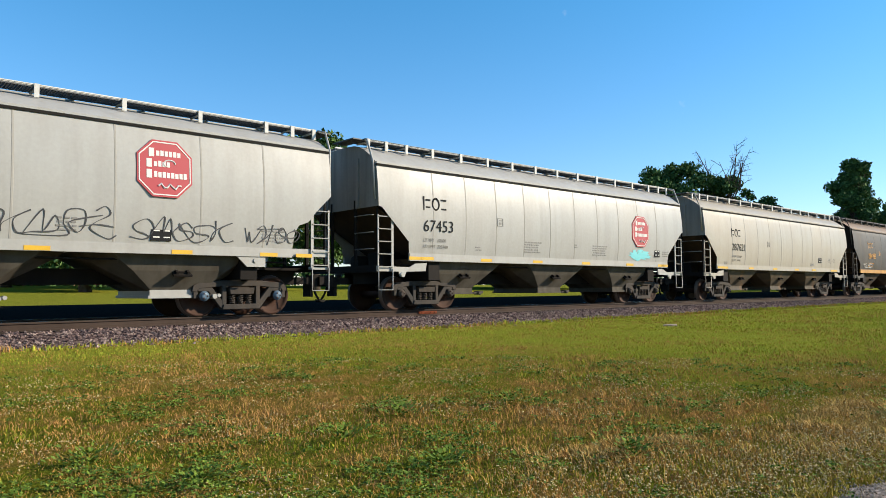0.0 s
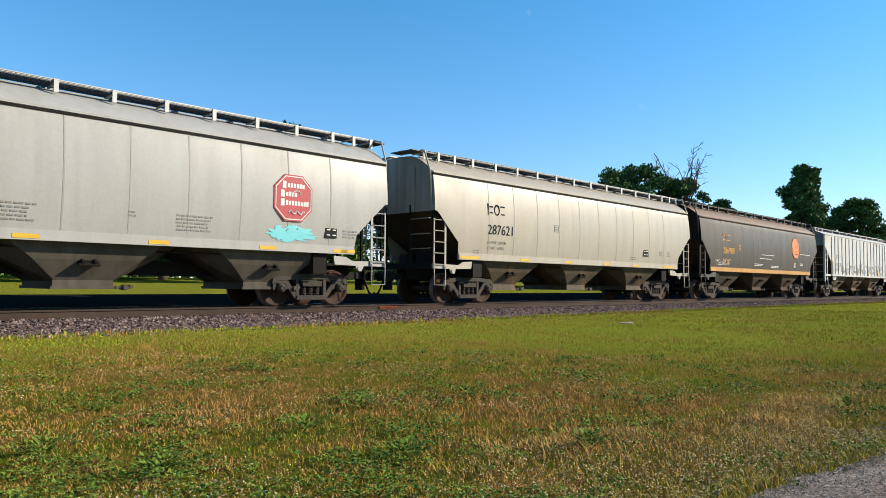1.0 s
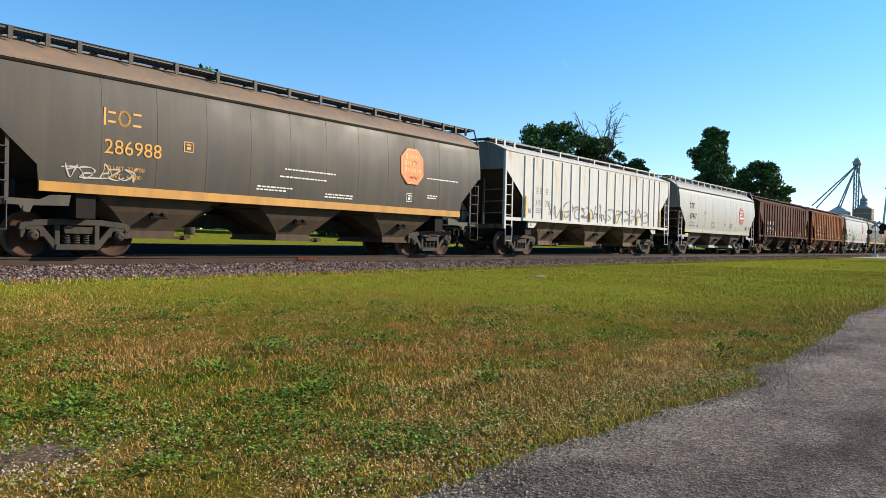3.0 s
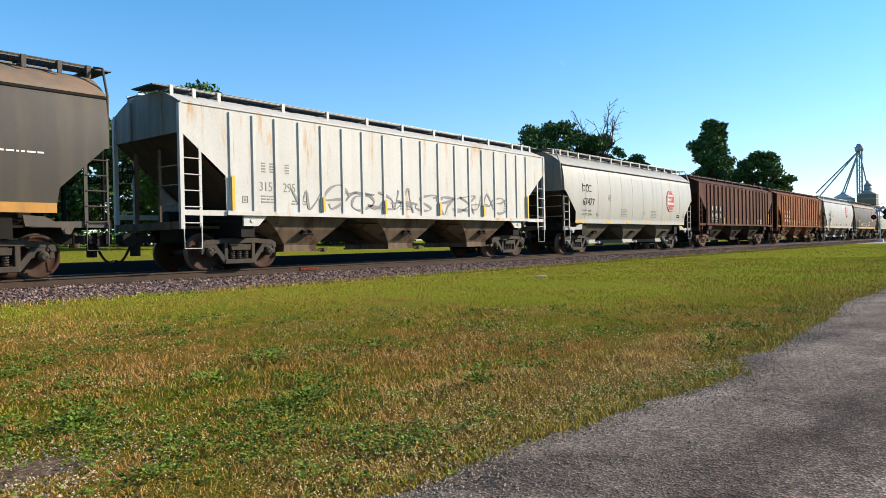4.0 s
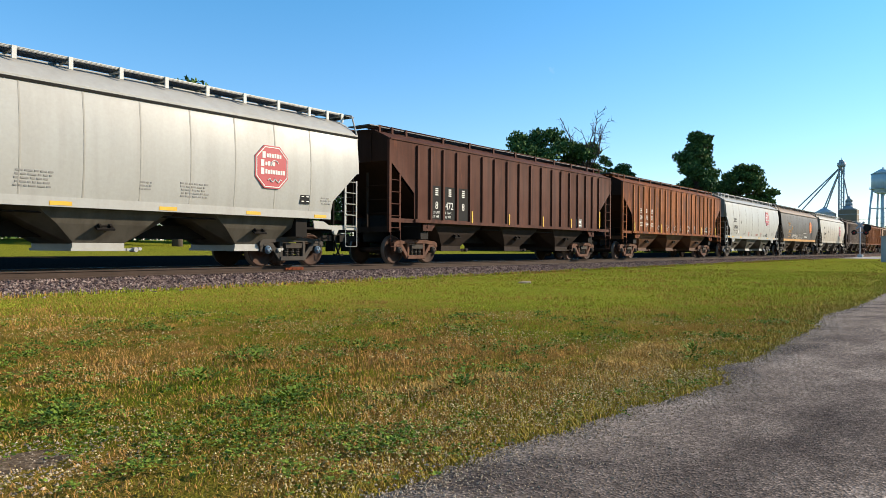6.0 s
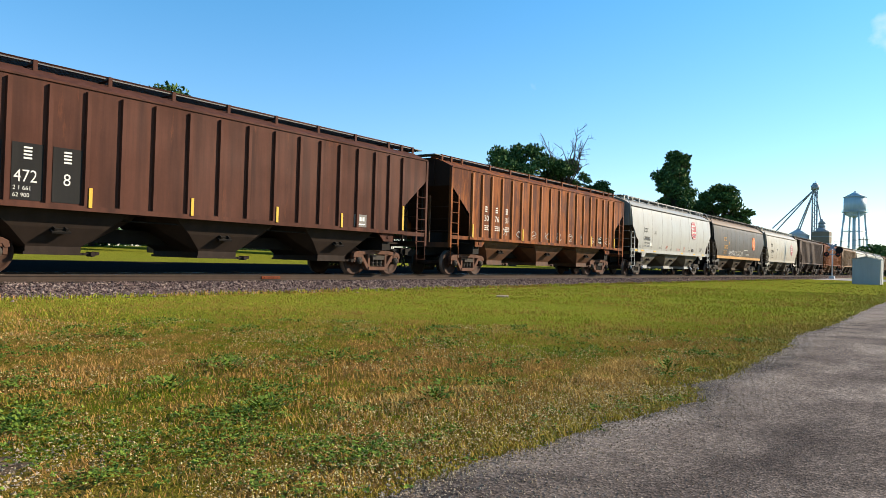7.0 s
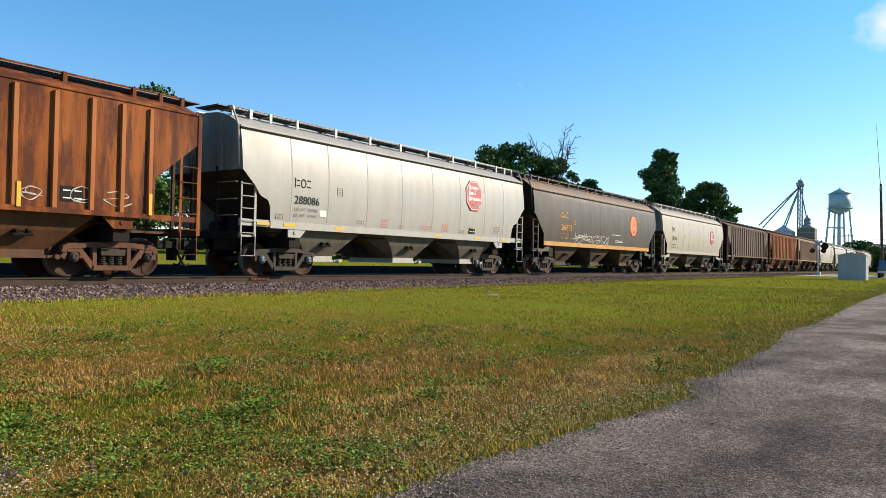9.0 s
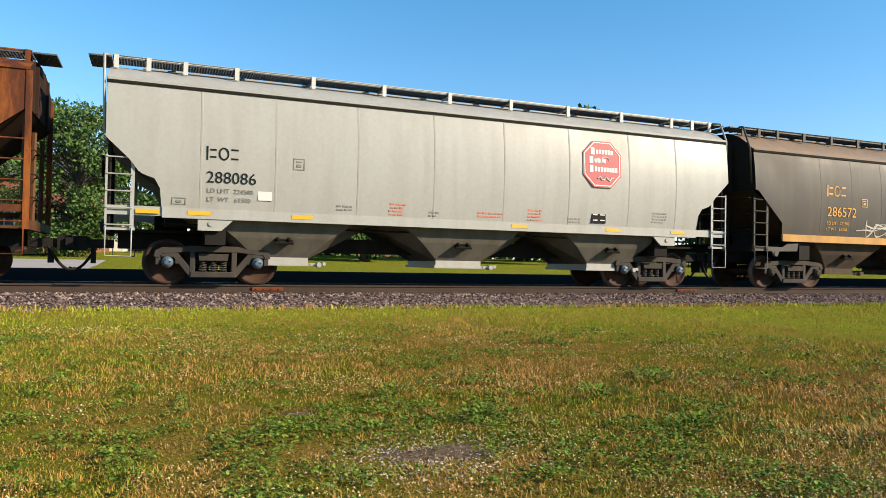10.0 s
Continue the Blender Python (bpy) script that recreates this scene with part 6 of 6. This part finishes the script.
def crossing_signal():
    x, y = at(-82.45, 100)
    t = tagged(empty("crossing_signal", pose(x, y, 0)), "railway crossing signal with dark round lamp shields", "crossing signal")
    bm = bmesh.new()
    rod(bm, (0, 0, 0), (0, 0, 4.3), 0.07, 8)
    part("mast", bm, STEEL_PALE, t)
    bm = bmesh.new()
    box(bm, -0.3, 0.3, -0.3, 0.3, 0, 0.35)
    part("base", bm, STEEL_PALE, t)
    for dy in (-0.62, 0.62):
        bm = bmesh.new()
        rod(bm, (-0.12, dy, 3.0), (-0.08, dy, 3.0), 0.30, 18)
        s = part("lamp_shield", bm, BLACK, t)
        bm = bmesh.new()
        rod(bm, (-0.2, dy, 3.0), (-0.12, dy, 3.0), 0.10, 12)
        part("lamp", bm, LAMP_RED, s)
        bm = bmesh.new()
        for k in range(9):
            a = k * math.pi / 8
            rod(bm, (-0.42, dy + 0.16 * math.cos(a), 3.0 + 0.16 * math.sin(a)), (-0.12, dy + 0.16 * math.cos(a), 3.0 + 0.16 * math.sin(a)), 0.02, 4)
        part("visor", bm, BLACK, s)
    bm = bmesh.new()
    box(bm, -0.05, 0.05, -0.7, 0.7, 2.95, 3.05)
    part("crossarm", bm, STEEL_GREY, t)
    for s in (-1, 1):
        bm = bmesh.new()
        box(bm, -0.02, 0.02, -0.6, 0.6, -0.11, 0.11)
        b = part("crossbuck_board", bm, STEEL_GREY, t, "", pose(-0.09 - 0.02 * s, 0, 3.85, s * 42, 0, 0))
    bm = bmesh.new()
    rod(bm, (-0.14, -0.75, 3.55), (-0.10, -0.75, 3.55), 0.42, 18)
    part("round_shield", bm, BLACK, t)


def parked_pickup():
    x, y = at(-86.75, 86)
    t = tagged(empty("pickup_truck", pose(x, y, 0.04, 0, 0, 2)), "blue-grey pickup truck parked beside the road", "pickup truck")
    bm = bmesh.new()
    prism(bm, [(-2.6, 0.5), (2.5, 0.5), (2.55, 0.95), (1.5, 1.08), (1.0, 1.7), (-0.6, 1.75), (-0.8, 1.08), (-2.65, 1.05)], -0.92, 0.92)
    bmesh.ops.recalc_face_normals(bm, faces=bm.faces)
    bmesh.ops.bevel(bm, geom=bm.edges[:], offset=0.06, segments=2, affect="EDGES")
    body = part("body", bm, CAR_BLUE, t)
    bm = bmesh.new()
    prism(bm, [(1.36, 1.12), (0.95, 1.62), (-0.5, 1.66), (-0.65, 1.12)], -0.935, 0.935)
    part("window", bm, GLASS_DARK, body)
    bm = bmesh.new()
    box(bm, -2.72, -2.62, -0.9, 0.9, 0.48, 0.66)
    part("bumper", bm, CAR_WHITE, t)
    for sx in (-1.65, 1.6):
        for sy in (-0.85, 0.85):
            bm = bmesh.new()
            lathe_y(bm, [(-0.12, 0.2), (-0.12, 0.36), (0.12, 0.36), (0.12, 0.2)], 18)
            w = part("wheel", bm, TYRE, t, "", pose(sx, sy, 0.33))
            bm = bmesh.new()
            lathe_y(bm, [(-0.125, 0.05), (-0.13, 0.2), (0.13, 0.2), (0.125, 0.05)], 14)
            part("rim", bm, STEEL_PALE, w)


def small_house(azimuth, d, w, depth, h, wall, label, turn=0.0, windows=2, name="house"):
    x, y = at(azimuth, d)
    z = ground_height(x, y)
    t = tagged(empty(name, pose(x, y, z - 0.1, 0, 0, turn)), label, "house", "houses")
    bm = bmesh.new()
    box(bm, -w / 2, w / 2, -depth / 2, depth / 2, 0, h)
    part("wall", bm, wall, t)
    bm = bmesh.new()
    a = [bm.verts.new(p) for p in ((-w / 2 - 0.3, -depth / 2 - 0.4, h), (w / 2 + 0.3, -depth / 2 - 0.4, h), (w / 2 + 0.3, depth / 2 + 0.4, h), (-w / 2 - 0.3, depth / 2 + 0.4, h))]
    r = [bm.verts.new((-w / 2 - 0.3, 0, h + depth * 0.28)), bm.verts.new((w / 2 + 0.3, 0, h + depth * 0.28))]
    bm.faces.new(a)
    bm.faces.new((a[0], a[1], r[1], r[0]))
    bm.faces.new((a[2], a[3], r[0], r[1]))
    bm.faces.new((a[1], a[2], r[1]))
    bm.faces.new((a[3], a[0], r[0]))
    part("roof", bm, ROOFING, t)
    for k in range(windows):
        wx = -w / 2 + (k + 0.5) * w / windows
        bm = bmesh.new()
        box(bm, wx - 0.55, wx + 0.55, -depth / 2 - 0.05, -depth / 2 + 0.05, 1.0, 2.4)
        f = part("window", bm, PLASTER, t)
        bm = bmesh.new()
        for i in (-1, 1):
            box(bm, wx + i * 0.25 - 0.21, wx + i * 0.25 + 0.21, -depth / 2 - 0.07, -depth / 2 - 0.04, 1.08, 2.32)
        part("pane", bm, GLASS_DARK, f)


def hedge_row():
    rng = np.random.default_rng(77)
    cs = []
    for k in range(150):
        x = rng.uniform(-30, 160)
        y = 66 + rng.uniform(-2, 4) + 0.05 * x
        cs.append((x, y, ground_height(x, y) + rng.uniform(0.3, 1.1), rng.uniform(0.8, 1.9)))
    v, f = leaf_cloud(rng, cs, 22000, 0.28)
    tagged(new("hedge", cloud_mesh("hedge", v, f, LEAF)), "far dark green hedge and bushes", "hedge", kind="stuff")


def street():
    mats = paint("pale_street", (0.36, 0.32, 0.29), (0.26, 0.23, 0.21), 0.5, 0.9)
    xs = [-120, -60, -30] + [-20 + 2 * i for i in range(10)]
    ys = [25.0, 27.0, 29.0, 31.0, 33.5, 37.0]
    verts = [(x, y + 0.02 * x, ground_height(x, y + 0.02 * x) + 0.03) for x in xs for y in ys]
    n = len(ys)
    faces = [(i * n + k, i * n + k + 1, (i + 1) * n + k + 1, (i + 1) * n + k) for i in range(len(xs) - 1) for k in range(n - 1)]
    tagged(new("street", cloud_mesh("street", verts, faces, mats)), "pale concrete street beyond the railway", "street", kind="structure")
    verts = [(x, y, 0.02) for x in (84, 96, 104, 112) for y in (1.0, 4.0, 8.0, 13.4)]
    faces = [(i * 4 + k, i * 4 + k + 1, (i + 1) * 4 + k + 1, (i + 1) * 4 + k) for i in range(3) for k in range(3)]
    tagged(new("crossing_road", cloud_mesh("crossing_road", verts, faces, mats)), "pale road that leads up to the railway crossing", "road", kind="structure")


water_tower()
grain_elevator()
metal_shed()
pole_with_aerial()
power_line()
crossing_signal()
parked_pickup()
street()
hedge_row()
small_house(8.4, 52, 9, 7, 4.4, BRICK, "red brick house with white window frames", -6, 3)
small_house(-12.6, 75, 15, 9, 4.2, BRICK, "low red brick building beyond the railway", 8, 4, "outbuilding")
small_house(4.2, 58, 5, 5, 2.7, PLASTER, "low pale outbuilding under trees", -4, 2)
small_house(-88.6, 118, 7, 6, 2.6, ROOFING, "dark low building beside the road", 90, 1)
x, y = at(-89.3, 105)
tree(x, y, 0, 7.5, 3.2, 61, 4500, "dark leafy tree beside the road", size=0.24, crown_from=0.15, clumps=24)
for k, (a, d, el, rad) in enumerate(((-85.2, 210, 1.9, 6.5), (-86.9, 230, 1.5, 6.0), (-88.0, 215, 1.9, 7.0), (-78.2, 190, 2.2, 6.0), (-77.0, 180, 2.0, 6.0))):
    x, y, z, h = tall(a, d, el)
    tree(x, y, z, h, rad, 70 + k, 2600, "far hazy green tree in the town", LEAF_LIGHT, size=0.55, crown_from=0.1, clumps=18)


# ---- the lawn's grass, clover and stones ----
def dirt(x, y):
    """1 on the bare patch in the lawn, 0 away from it."""
    return np.clip(1.0 - np.hypot((x - 1.15) / 0.46, (y - 3.15) / 0.34), 0, 0.5) * 2


def grow():
    rng = np.random.default_rng(2024)
    edge = np.array([road_edge(v) for v in np.linspace(0, 60, 1200)])

    def lawn_points(n, r0, r1, power=1.0):
        r = r0 + (r1 - r0) * rng.random(n) ** power
        a = np.radians(rng.uniform(-89.5, 16, n))
        x, y = -np.sin(a) * r, np.cos(a) * r
        e = np.where(x > 0.3, np.interp(x, np.linspace(0, 60, 1200), edge), -9)
        ok = (y > e + rng.normal(0.03, 0.05, n)) & (y < TRACK_Y - 3.45 + rng.normal(0, 0.12, n)) & (rng.random(n) > dirt(x, y) * 0.82)
        return x[ok], y[ok], r[ok]

    def blades(x, y, r, h0, h1, w0, lean):
        n = len(x)
        tuft = 0.5 + 0.5 * np.sin(6.3 * x + 2.2 * np.sin(5.1 * y)) * np.sin(7.1 * y + 2.0 * np.sin(4.7 * x + 1.0))
        h = rng.uniform(h0, h1, n) * (0.55 + 1.05 * tuft)
        w = w0 * (0.7 + 0.13 * r) * rng.uniform(0.7, 1.3, n)
        t = rng.uniform(0, math.tau, n)
        dx, dy = np.cos(t), np.sin(t)
        k = rng.uniform(0.1, lean, n) * h
        z = np.zeros(n)
        t2 = t + rng.normal(1.4, 0.5, n)
        lx, ly = np.cos(t2) * k, np.sin(t2) * k
        p = [np.stack([x - dx * w, y - dy * w, z - 0.01], 1), np.stack([x + dx * w, y + dy * w, z - 0.01], 1),
             np.stack([x + lx * 0.4 + dx * w * 0.8, y + ly * 0.4 + dy * w * 0.8, h * 0.6], 1), np.stack([x + lx * 0.4 - dx * w * 0.8, y + ly * 0.4 - dy * w * 0.8, h * 0.6], 1),
             np.stack([x + lx, y + ly, h], 1)]
        v = np.stack(p, 1).reshape(-1, 3)
        i = np.arange(n) * 5
        quads = np.stack([i, i + 1, i + 2, i + 3], 1).tolist()
        tris = np.stack([i + 3, i + 2, i + 4], 1).tolist()
        return v.tolist(), quads + tris

    x, y, r = lawn_points(420000, 1.8, 34.0, 1.6)
    v, f = blades(x, y, r, 0.007, 0.031, 0.0017, 2.0)
    tagged(new("grass", cloud_mesh("grass", v, f, BLADES)), "short mown green and straw-coloured grass", "grass", kind="stuff")
    # the lawn goes on beside and behind the standpoint
    n = 30000
    a, r = rng.uniform(radians(16), radians(182), n), 0.5 + 17 * rng.random(n) ** 0.8
    x, y = -np.sin(a) * r, np.cos(a) * r
    ok = (x < -0.05) & (y < TRACK_Y - 3.45)
    v, f = blades(x[ok], y[ok], r[ok], 0.008, 0.036, 0.0040, 1.7)
    tagged(new("side_grass", cloud_mesh("side_grass", v, f, BLADES)), "short mown green grass beside the road", "grass", kind="stuff")
    a, r = rng.uniform(radians(-80), radians(16), 24000), 0.4 + 1.5 * rng.random(24000) ** 0.6
    x, y = -np.sin(a) * r, np.cos(a) * r
    ok = (y > np.interp(x, np.linspace(0, 60, 1200), edge) + 0.03) | (x < 0.1)
    v, f = blades(x[ok], y[ok], r[ok], 0.008, 0.036, 0.0018, 1.7)
    tagged(new("near_grass", cloud_mesh("near_grass", v, f, BLADES)), "short mown green and straw-coloured grass", "grass", kind="stuff")
    x, y, r = lawn_points(40000, 20.0, 75.0, 1.2)
    v, f = blades(x, y, r, 0.02, 0.05, 0.0026, 1.2)
    tagged(new("far_grass", cloud_mesh("far_grass", v, f, BLADES)), "short green grass along the track", "grass", kind="stuff")
    # taller fringe where nobody mows, along the ballast
    n = 9000
    x = rng.uniform(-9, 70, n)
    y = TRACK_Y - 3.5 + rng.normal(0, 0.14, n)
    v, f = blades(x, y, np.hypot(x, y), 0.03, 0.10, 0.0030, 0.8)
    tagged(new("verge_grass", cloud_mesh("verge_grass", v, f, BLADES)), "taller grass fringe along the ballast", "grass", kind="stuff")
    # straw-coloured edge beside the asphalt
    n = 26000
    x = np.concatenate([1.0 + rng.exponential(5.5, n // 2), 1.0 + rng.uniform(0, 1, n // 2) ** 1.4 * 55])
    y = np.interp(x, np.linspace(0, 60, 1200), edge) + rng.exponential(0.14, n) * (1 + x / 12) + rng.normal(-0.01, 0.045, n)
    v, f = blades(x, y, np.hypot(x, y), 0.012, 0.04, 0.0022, 1.6)
    tagged(new("edge_grass", cloud_mesh("edge_grass", v, f, STRAW)), "dry straw-yellow grass along the asphalt edge", "grass", kind="stuff")
    # dry tufts in a strip a little way in from the road
    n = 15000
    k = rng.integers(0, 3, n)
    x = np.array((5.0, 6.1, 3.7))[k] + rng.normal(0, 0.5, n)
    y = np.array((2.15, 2.3, 2.75))[k] + rng.normal(0, 0.17, n)
    clump = np.array([noise.noise((a * 3.0, b * 3.0, 6.0)) for a, b in zip(x, y)]) + rng.normal(0, 0.15, n) > -0.05
    x, y = x[clump], y[clump]
    v, f = blades(x, y, np.hypot(x, y), 0.015, 0.045, 0.0019, 1.8)
    tagged(new("dry_grass", cloud_mesh("dry_grass", v, f, DRY_TUFT)), "dry tan grass tufts near the road", "grass", kind="stuff")
    # clover: flat leaflets in patches, three to a stem
    x, y, r = lawn_points(120000, 1.8, 10.0, 0.8)
    patch = np.array([0.7 * noise.noise((a * 1.2, b * 1.2, 9.0)) + 0.8 * noise.noise((a * 4.0, b * 4.0, 5.0)) + 0.6 * noise.noise((a * 11.0, b * 11.0, 2.0)) for a, b in zip(x, y)])
    patch += 0.30 * np.exp(-((x - 1.9) ** 2 + (y - 3.2) ** 2)) - 0.4 * np.exp(-((x - 5.3) / 1.4) ** 2 - ((y - 2.25) / 0.4) ** 2)
    keep = patch + rng.normal(0, 0.12, len(x)) > 0.14 + 0.035 * r
    x, y, r = x[keep], y[keep], r[keep]
    n = len(x)
    vs, fs = [], []
    h = rng.uniform(0.010, 0.042, n) + 0.03 * np.clip(patch[keep], 0, 1)
    t0 = rng.uniform(0, math.tau, n)
    s = rng.uniform(0.006, 0.0115, n) * (0.8 + 0.06 * r)
    for q in range(3):
        t = t0 + q * math.tau / 3
        c, d = np.cos(t), np.sin(t)
        tilt = rng.normal(0, 0.4, n) * s
        p = np.stack([np.stack([x, y, h], 1), np.stack([x + s * (c + 0.6 * d), y + s * (d - 0.6 * c), h + tilt], 1),
                      np.stack([x + 1.7 * s * c, y + 1.7 * s * d, h + tilt * 0.6], 1), np.stack([x + s * (c - 0.6 * d), y + s * (d + 0.6 * c), h - tilt], 1)], 1)
        b = len(vs)
        vs += p.reshape(-1, 3).tolist()
        fs += (np.arange(4 * n).reshape(-1, 4) + b).tolist()
    tagged(new("clover", cloud_mesh("clover", vs, fs, CLOVER)), "dark green clover patches in the lawn", "clover", kind="stuff")
    # clover heads on thin stems
    x, y, r = lawn_points(34000, 1.9, 10.0, 0.9)
    m = np.array([noise.noise((a * 0.9, b * 0.9, 3.0)) + 0.5 * noise.noise((a * 3.1, b * 3.1, 8.0)) for a, b in zip(x, y)]) > 0.10
    x, y = x[m], y[m]
    ex = rng.uniform(1.6, 5.2, 5200)
    ey = np.interp(ex, np.linspace(0, 60, 1200), edge) + 0.08 + np.abs(rng.normal(0, 0.45, 5200))
    x, y = np.concatenate([x, ex]), np.concatenate([y, ey])
    vs, fs = [], []
    for a, b in zip(x, y):
        stone(vs, fs, rng, a, b, rng.uniform(0.015, 0.048), rng.uniform(0.003, 0.0062) * (0.85 + 0.07 * math.hypot(a, b)))
    tagged(new("clover_flowers", cloud_mesh("clover_flowers", vs, fs, FLOWER)), "small white and fading clover flower heads", "flowers", kind="stuff")
    # bare soil, low and ragged
    for cx, cy, rx, ry, sd in ((1.15, 3.15, 0.36, 0.20, 1), (0.75, 4.2, 0.2, 0.10, 2)):
        ring_ = [(cx + rx * math.cos(a) * (1 + 0.9 * noise.noise((math.cos(a) * 2.6, math.sin(a) * 2.6, sd))), cy + ry * math.sin(a) * (1 + 0.9 * noise.noise((math.cos(a) * 2.6 + 5, math.sin(a) * 2.6, sd)))) for a in [k * math.tau / 36 for k in range(36)]]
        vs = [(cx, cy, ground_height(cx, cy) + 0.008)] + [(px, py, ground_height(px, py) - 0.004) for px, py in ring_]
        fs = [(0, 1 + k, 1 + (k + 1) % 36) for k in range(36)]
        tagged(new("bare_soil", cloud_mesh("bare_soil", vs, fs, SOIL)), "bare brown soil patch in the lawn", "soil", kind="stuff")
    # gravel in the bare patch
    vs, fs = [], []
    for _ in range(1800):
        stone(vs, fs, rng, rng.normal(1.15, 0.28), rng.normal(3.15, 0.19), 0.008, rng.uniform(0.003, 0.012))
    tagged(new("bare_gravel", cloud_mesh("bare_gravel", vs, fs, GRAVEL)), "pale gravel showing through the bare patch", "gravel", kind="stuff")
    # a flat stone and a leafy weed or two
    px, py = at(-58.9, 18.6)
    pz = ground_height(px, py)
    rim = [(0.26 * math.cos(k * math.tau / 11) * rng.uniform(0.75, 1.1), 0.18 * math.sin(k * math.tau / 11) * rng.uniform(0.75, 1.1)) for k in range(11)]
    vs = [(px + a, py + b, pz - 0.02) for a, b in rim] + [(px + a * 0.9, py + b * 0.9, pz + 0.035 + 0.02 * a) for a, b in rim] + [(px, py, pz + 0.05)]
    fs = [(k, (k + 1) % 11, 11 + (k + 1) % 11, 11 + k) for k in range(11)] + [(11 + k, 11 + (k + 1) % 11, 22) for k in range(11)]
    tagged(new("flat_stone", cloud_mesh("flat_stone", vs, fs, GRAVEL)), "flat grey stone lying in the grass", "stone")
    wv, wf = [], []
    for az_, el_ in ((-40.8, -12.2), (-54.0, -11.3), (-33.8, -10.4), (-71.7, -7.9), (-37.9, -9.0), (-46.0, -8.2), (-30.1, -6.3), (-24.5, -12.5), (-17.5, -10.8)):
        d = EYE / math.tan(radians(-el_))
        px, py = at(az_, d)
        n = 130
        a = rng.uniform(0, math.tau, n)
        q = np.abs(rng.normal(0, 0.09, n))
        lx, ly, lz = px + np.cos(a) * q * 1.5, py + np.sin(a) * q, rng.uniform(0.02, 0.10, n)
        s = rng.uniform(0.010, 0.022, n)
        c, dd = np.cos(a), np.sin(a)
        p = np.stack([np.stack([lx, ly, lz - 0.01], 1), np.stack([lx + s * (c + 0.5 * dd), ly + s * (dd - 0.5 * c), lz], 1), np.stack([lx + 2.0 * s * c, ly + 2.0 * s * dd, lz + 0.01], 1), np.stack([lx + s * (c - 0.5 * dd), ly + s * (dd + 0.5 * c), lz], 1)], 1)
        b = len(wv)
        wv += p.reshape(-1, 3).tolist()
        wf += (np.arange(4 * n).reshape(-1, 4) + b).tolist()
    tagged(new("weeds", cloud_mesh("weeds", wv, wf, CLOVER)), "low dark green leafy weeds in the lawn", "weeds", kind="stuff")


grow()


# ---- what moves ----
def gone(t):
    """How far the train has run to the left by t seconds, in metres."""
    return 13.432 * t - 0.0118 * t * t


def motions():
    for car, middle in CARS:
        walk(car, [(0.5 * k, pose(middle - gone(0.5 * k), TRACK_Y, RAIL_Z)) for k in range(21)])
    near = {id(c) for c, _ in CARS[:10]}
    step = 0.05
    for car, wheelset, dx in WHEELSETS:
        if id(car) in near:
            walk(wheelset, [(step * k, pose(dx, 0, 0.457, 0, -math.degrees(gone(step * k) / 0.457), 0)) for k in range(201)])


motions()
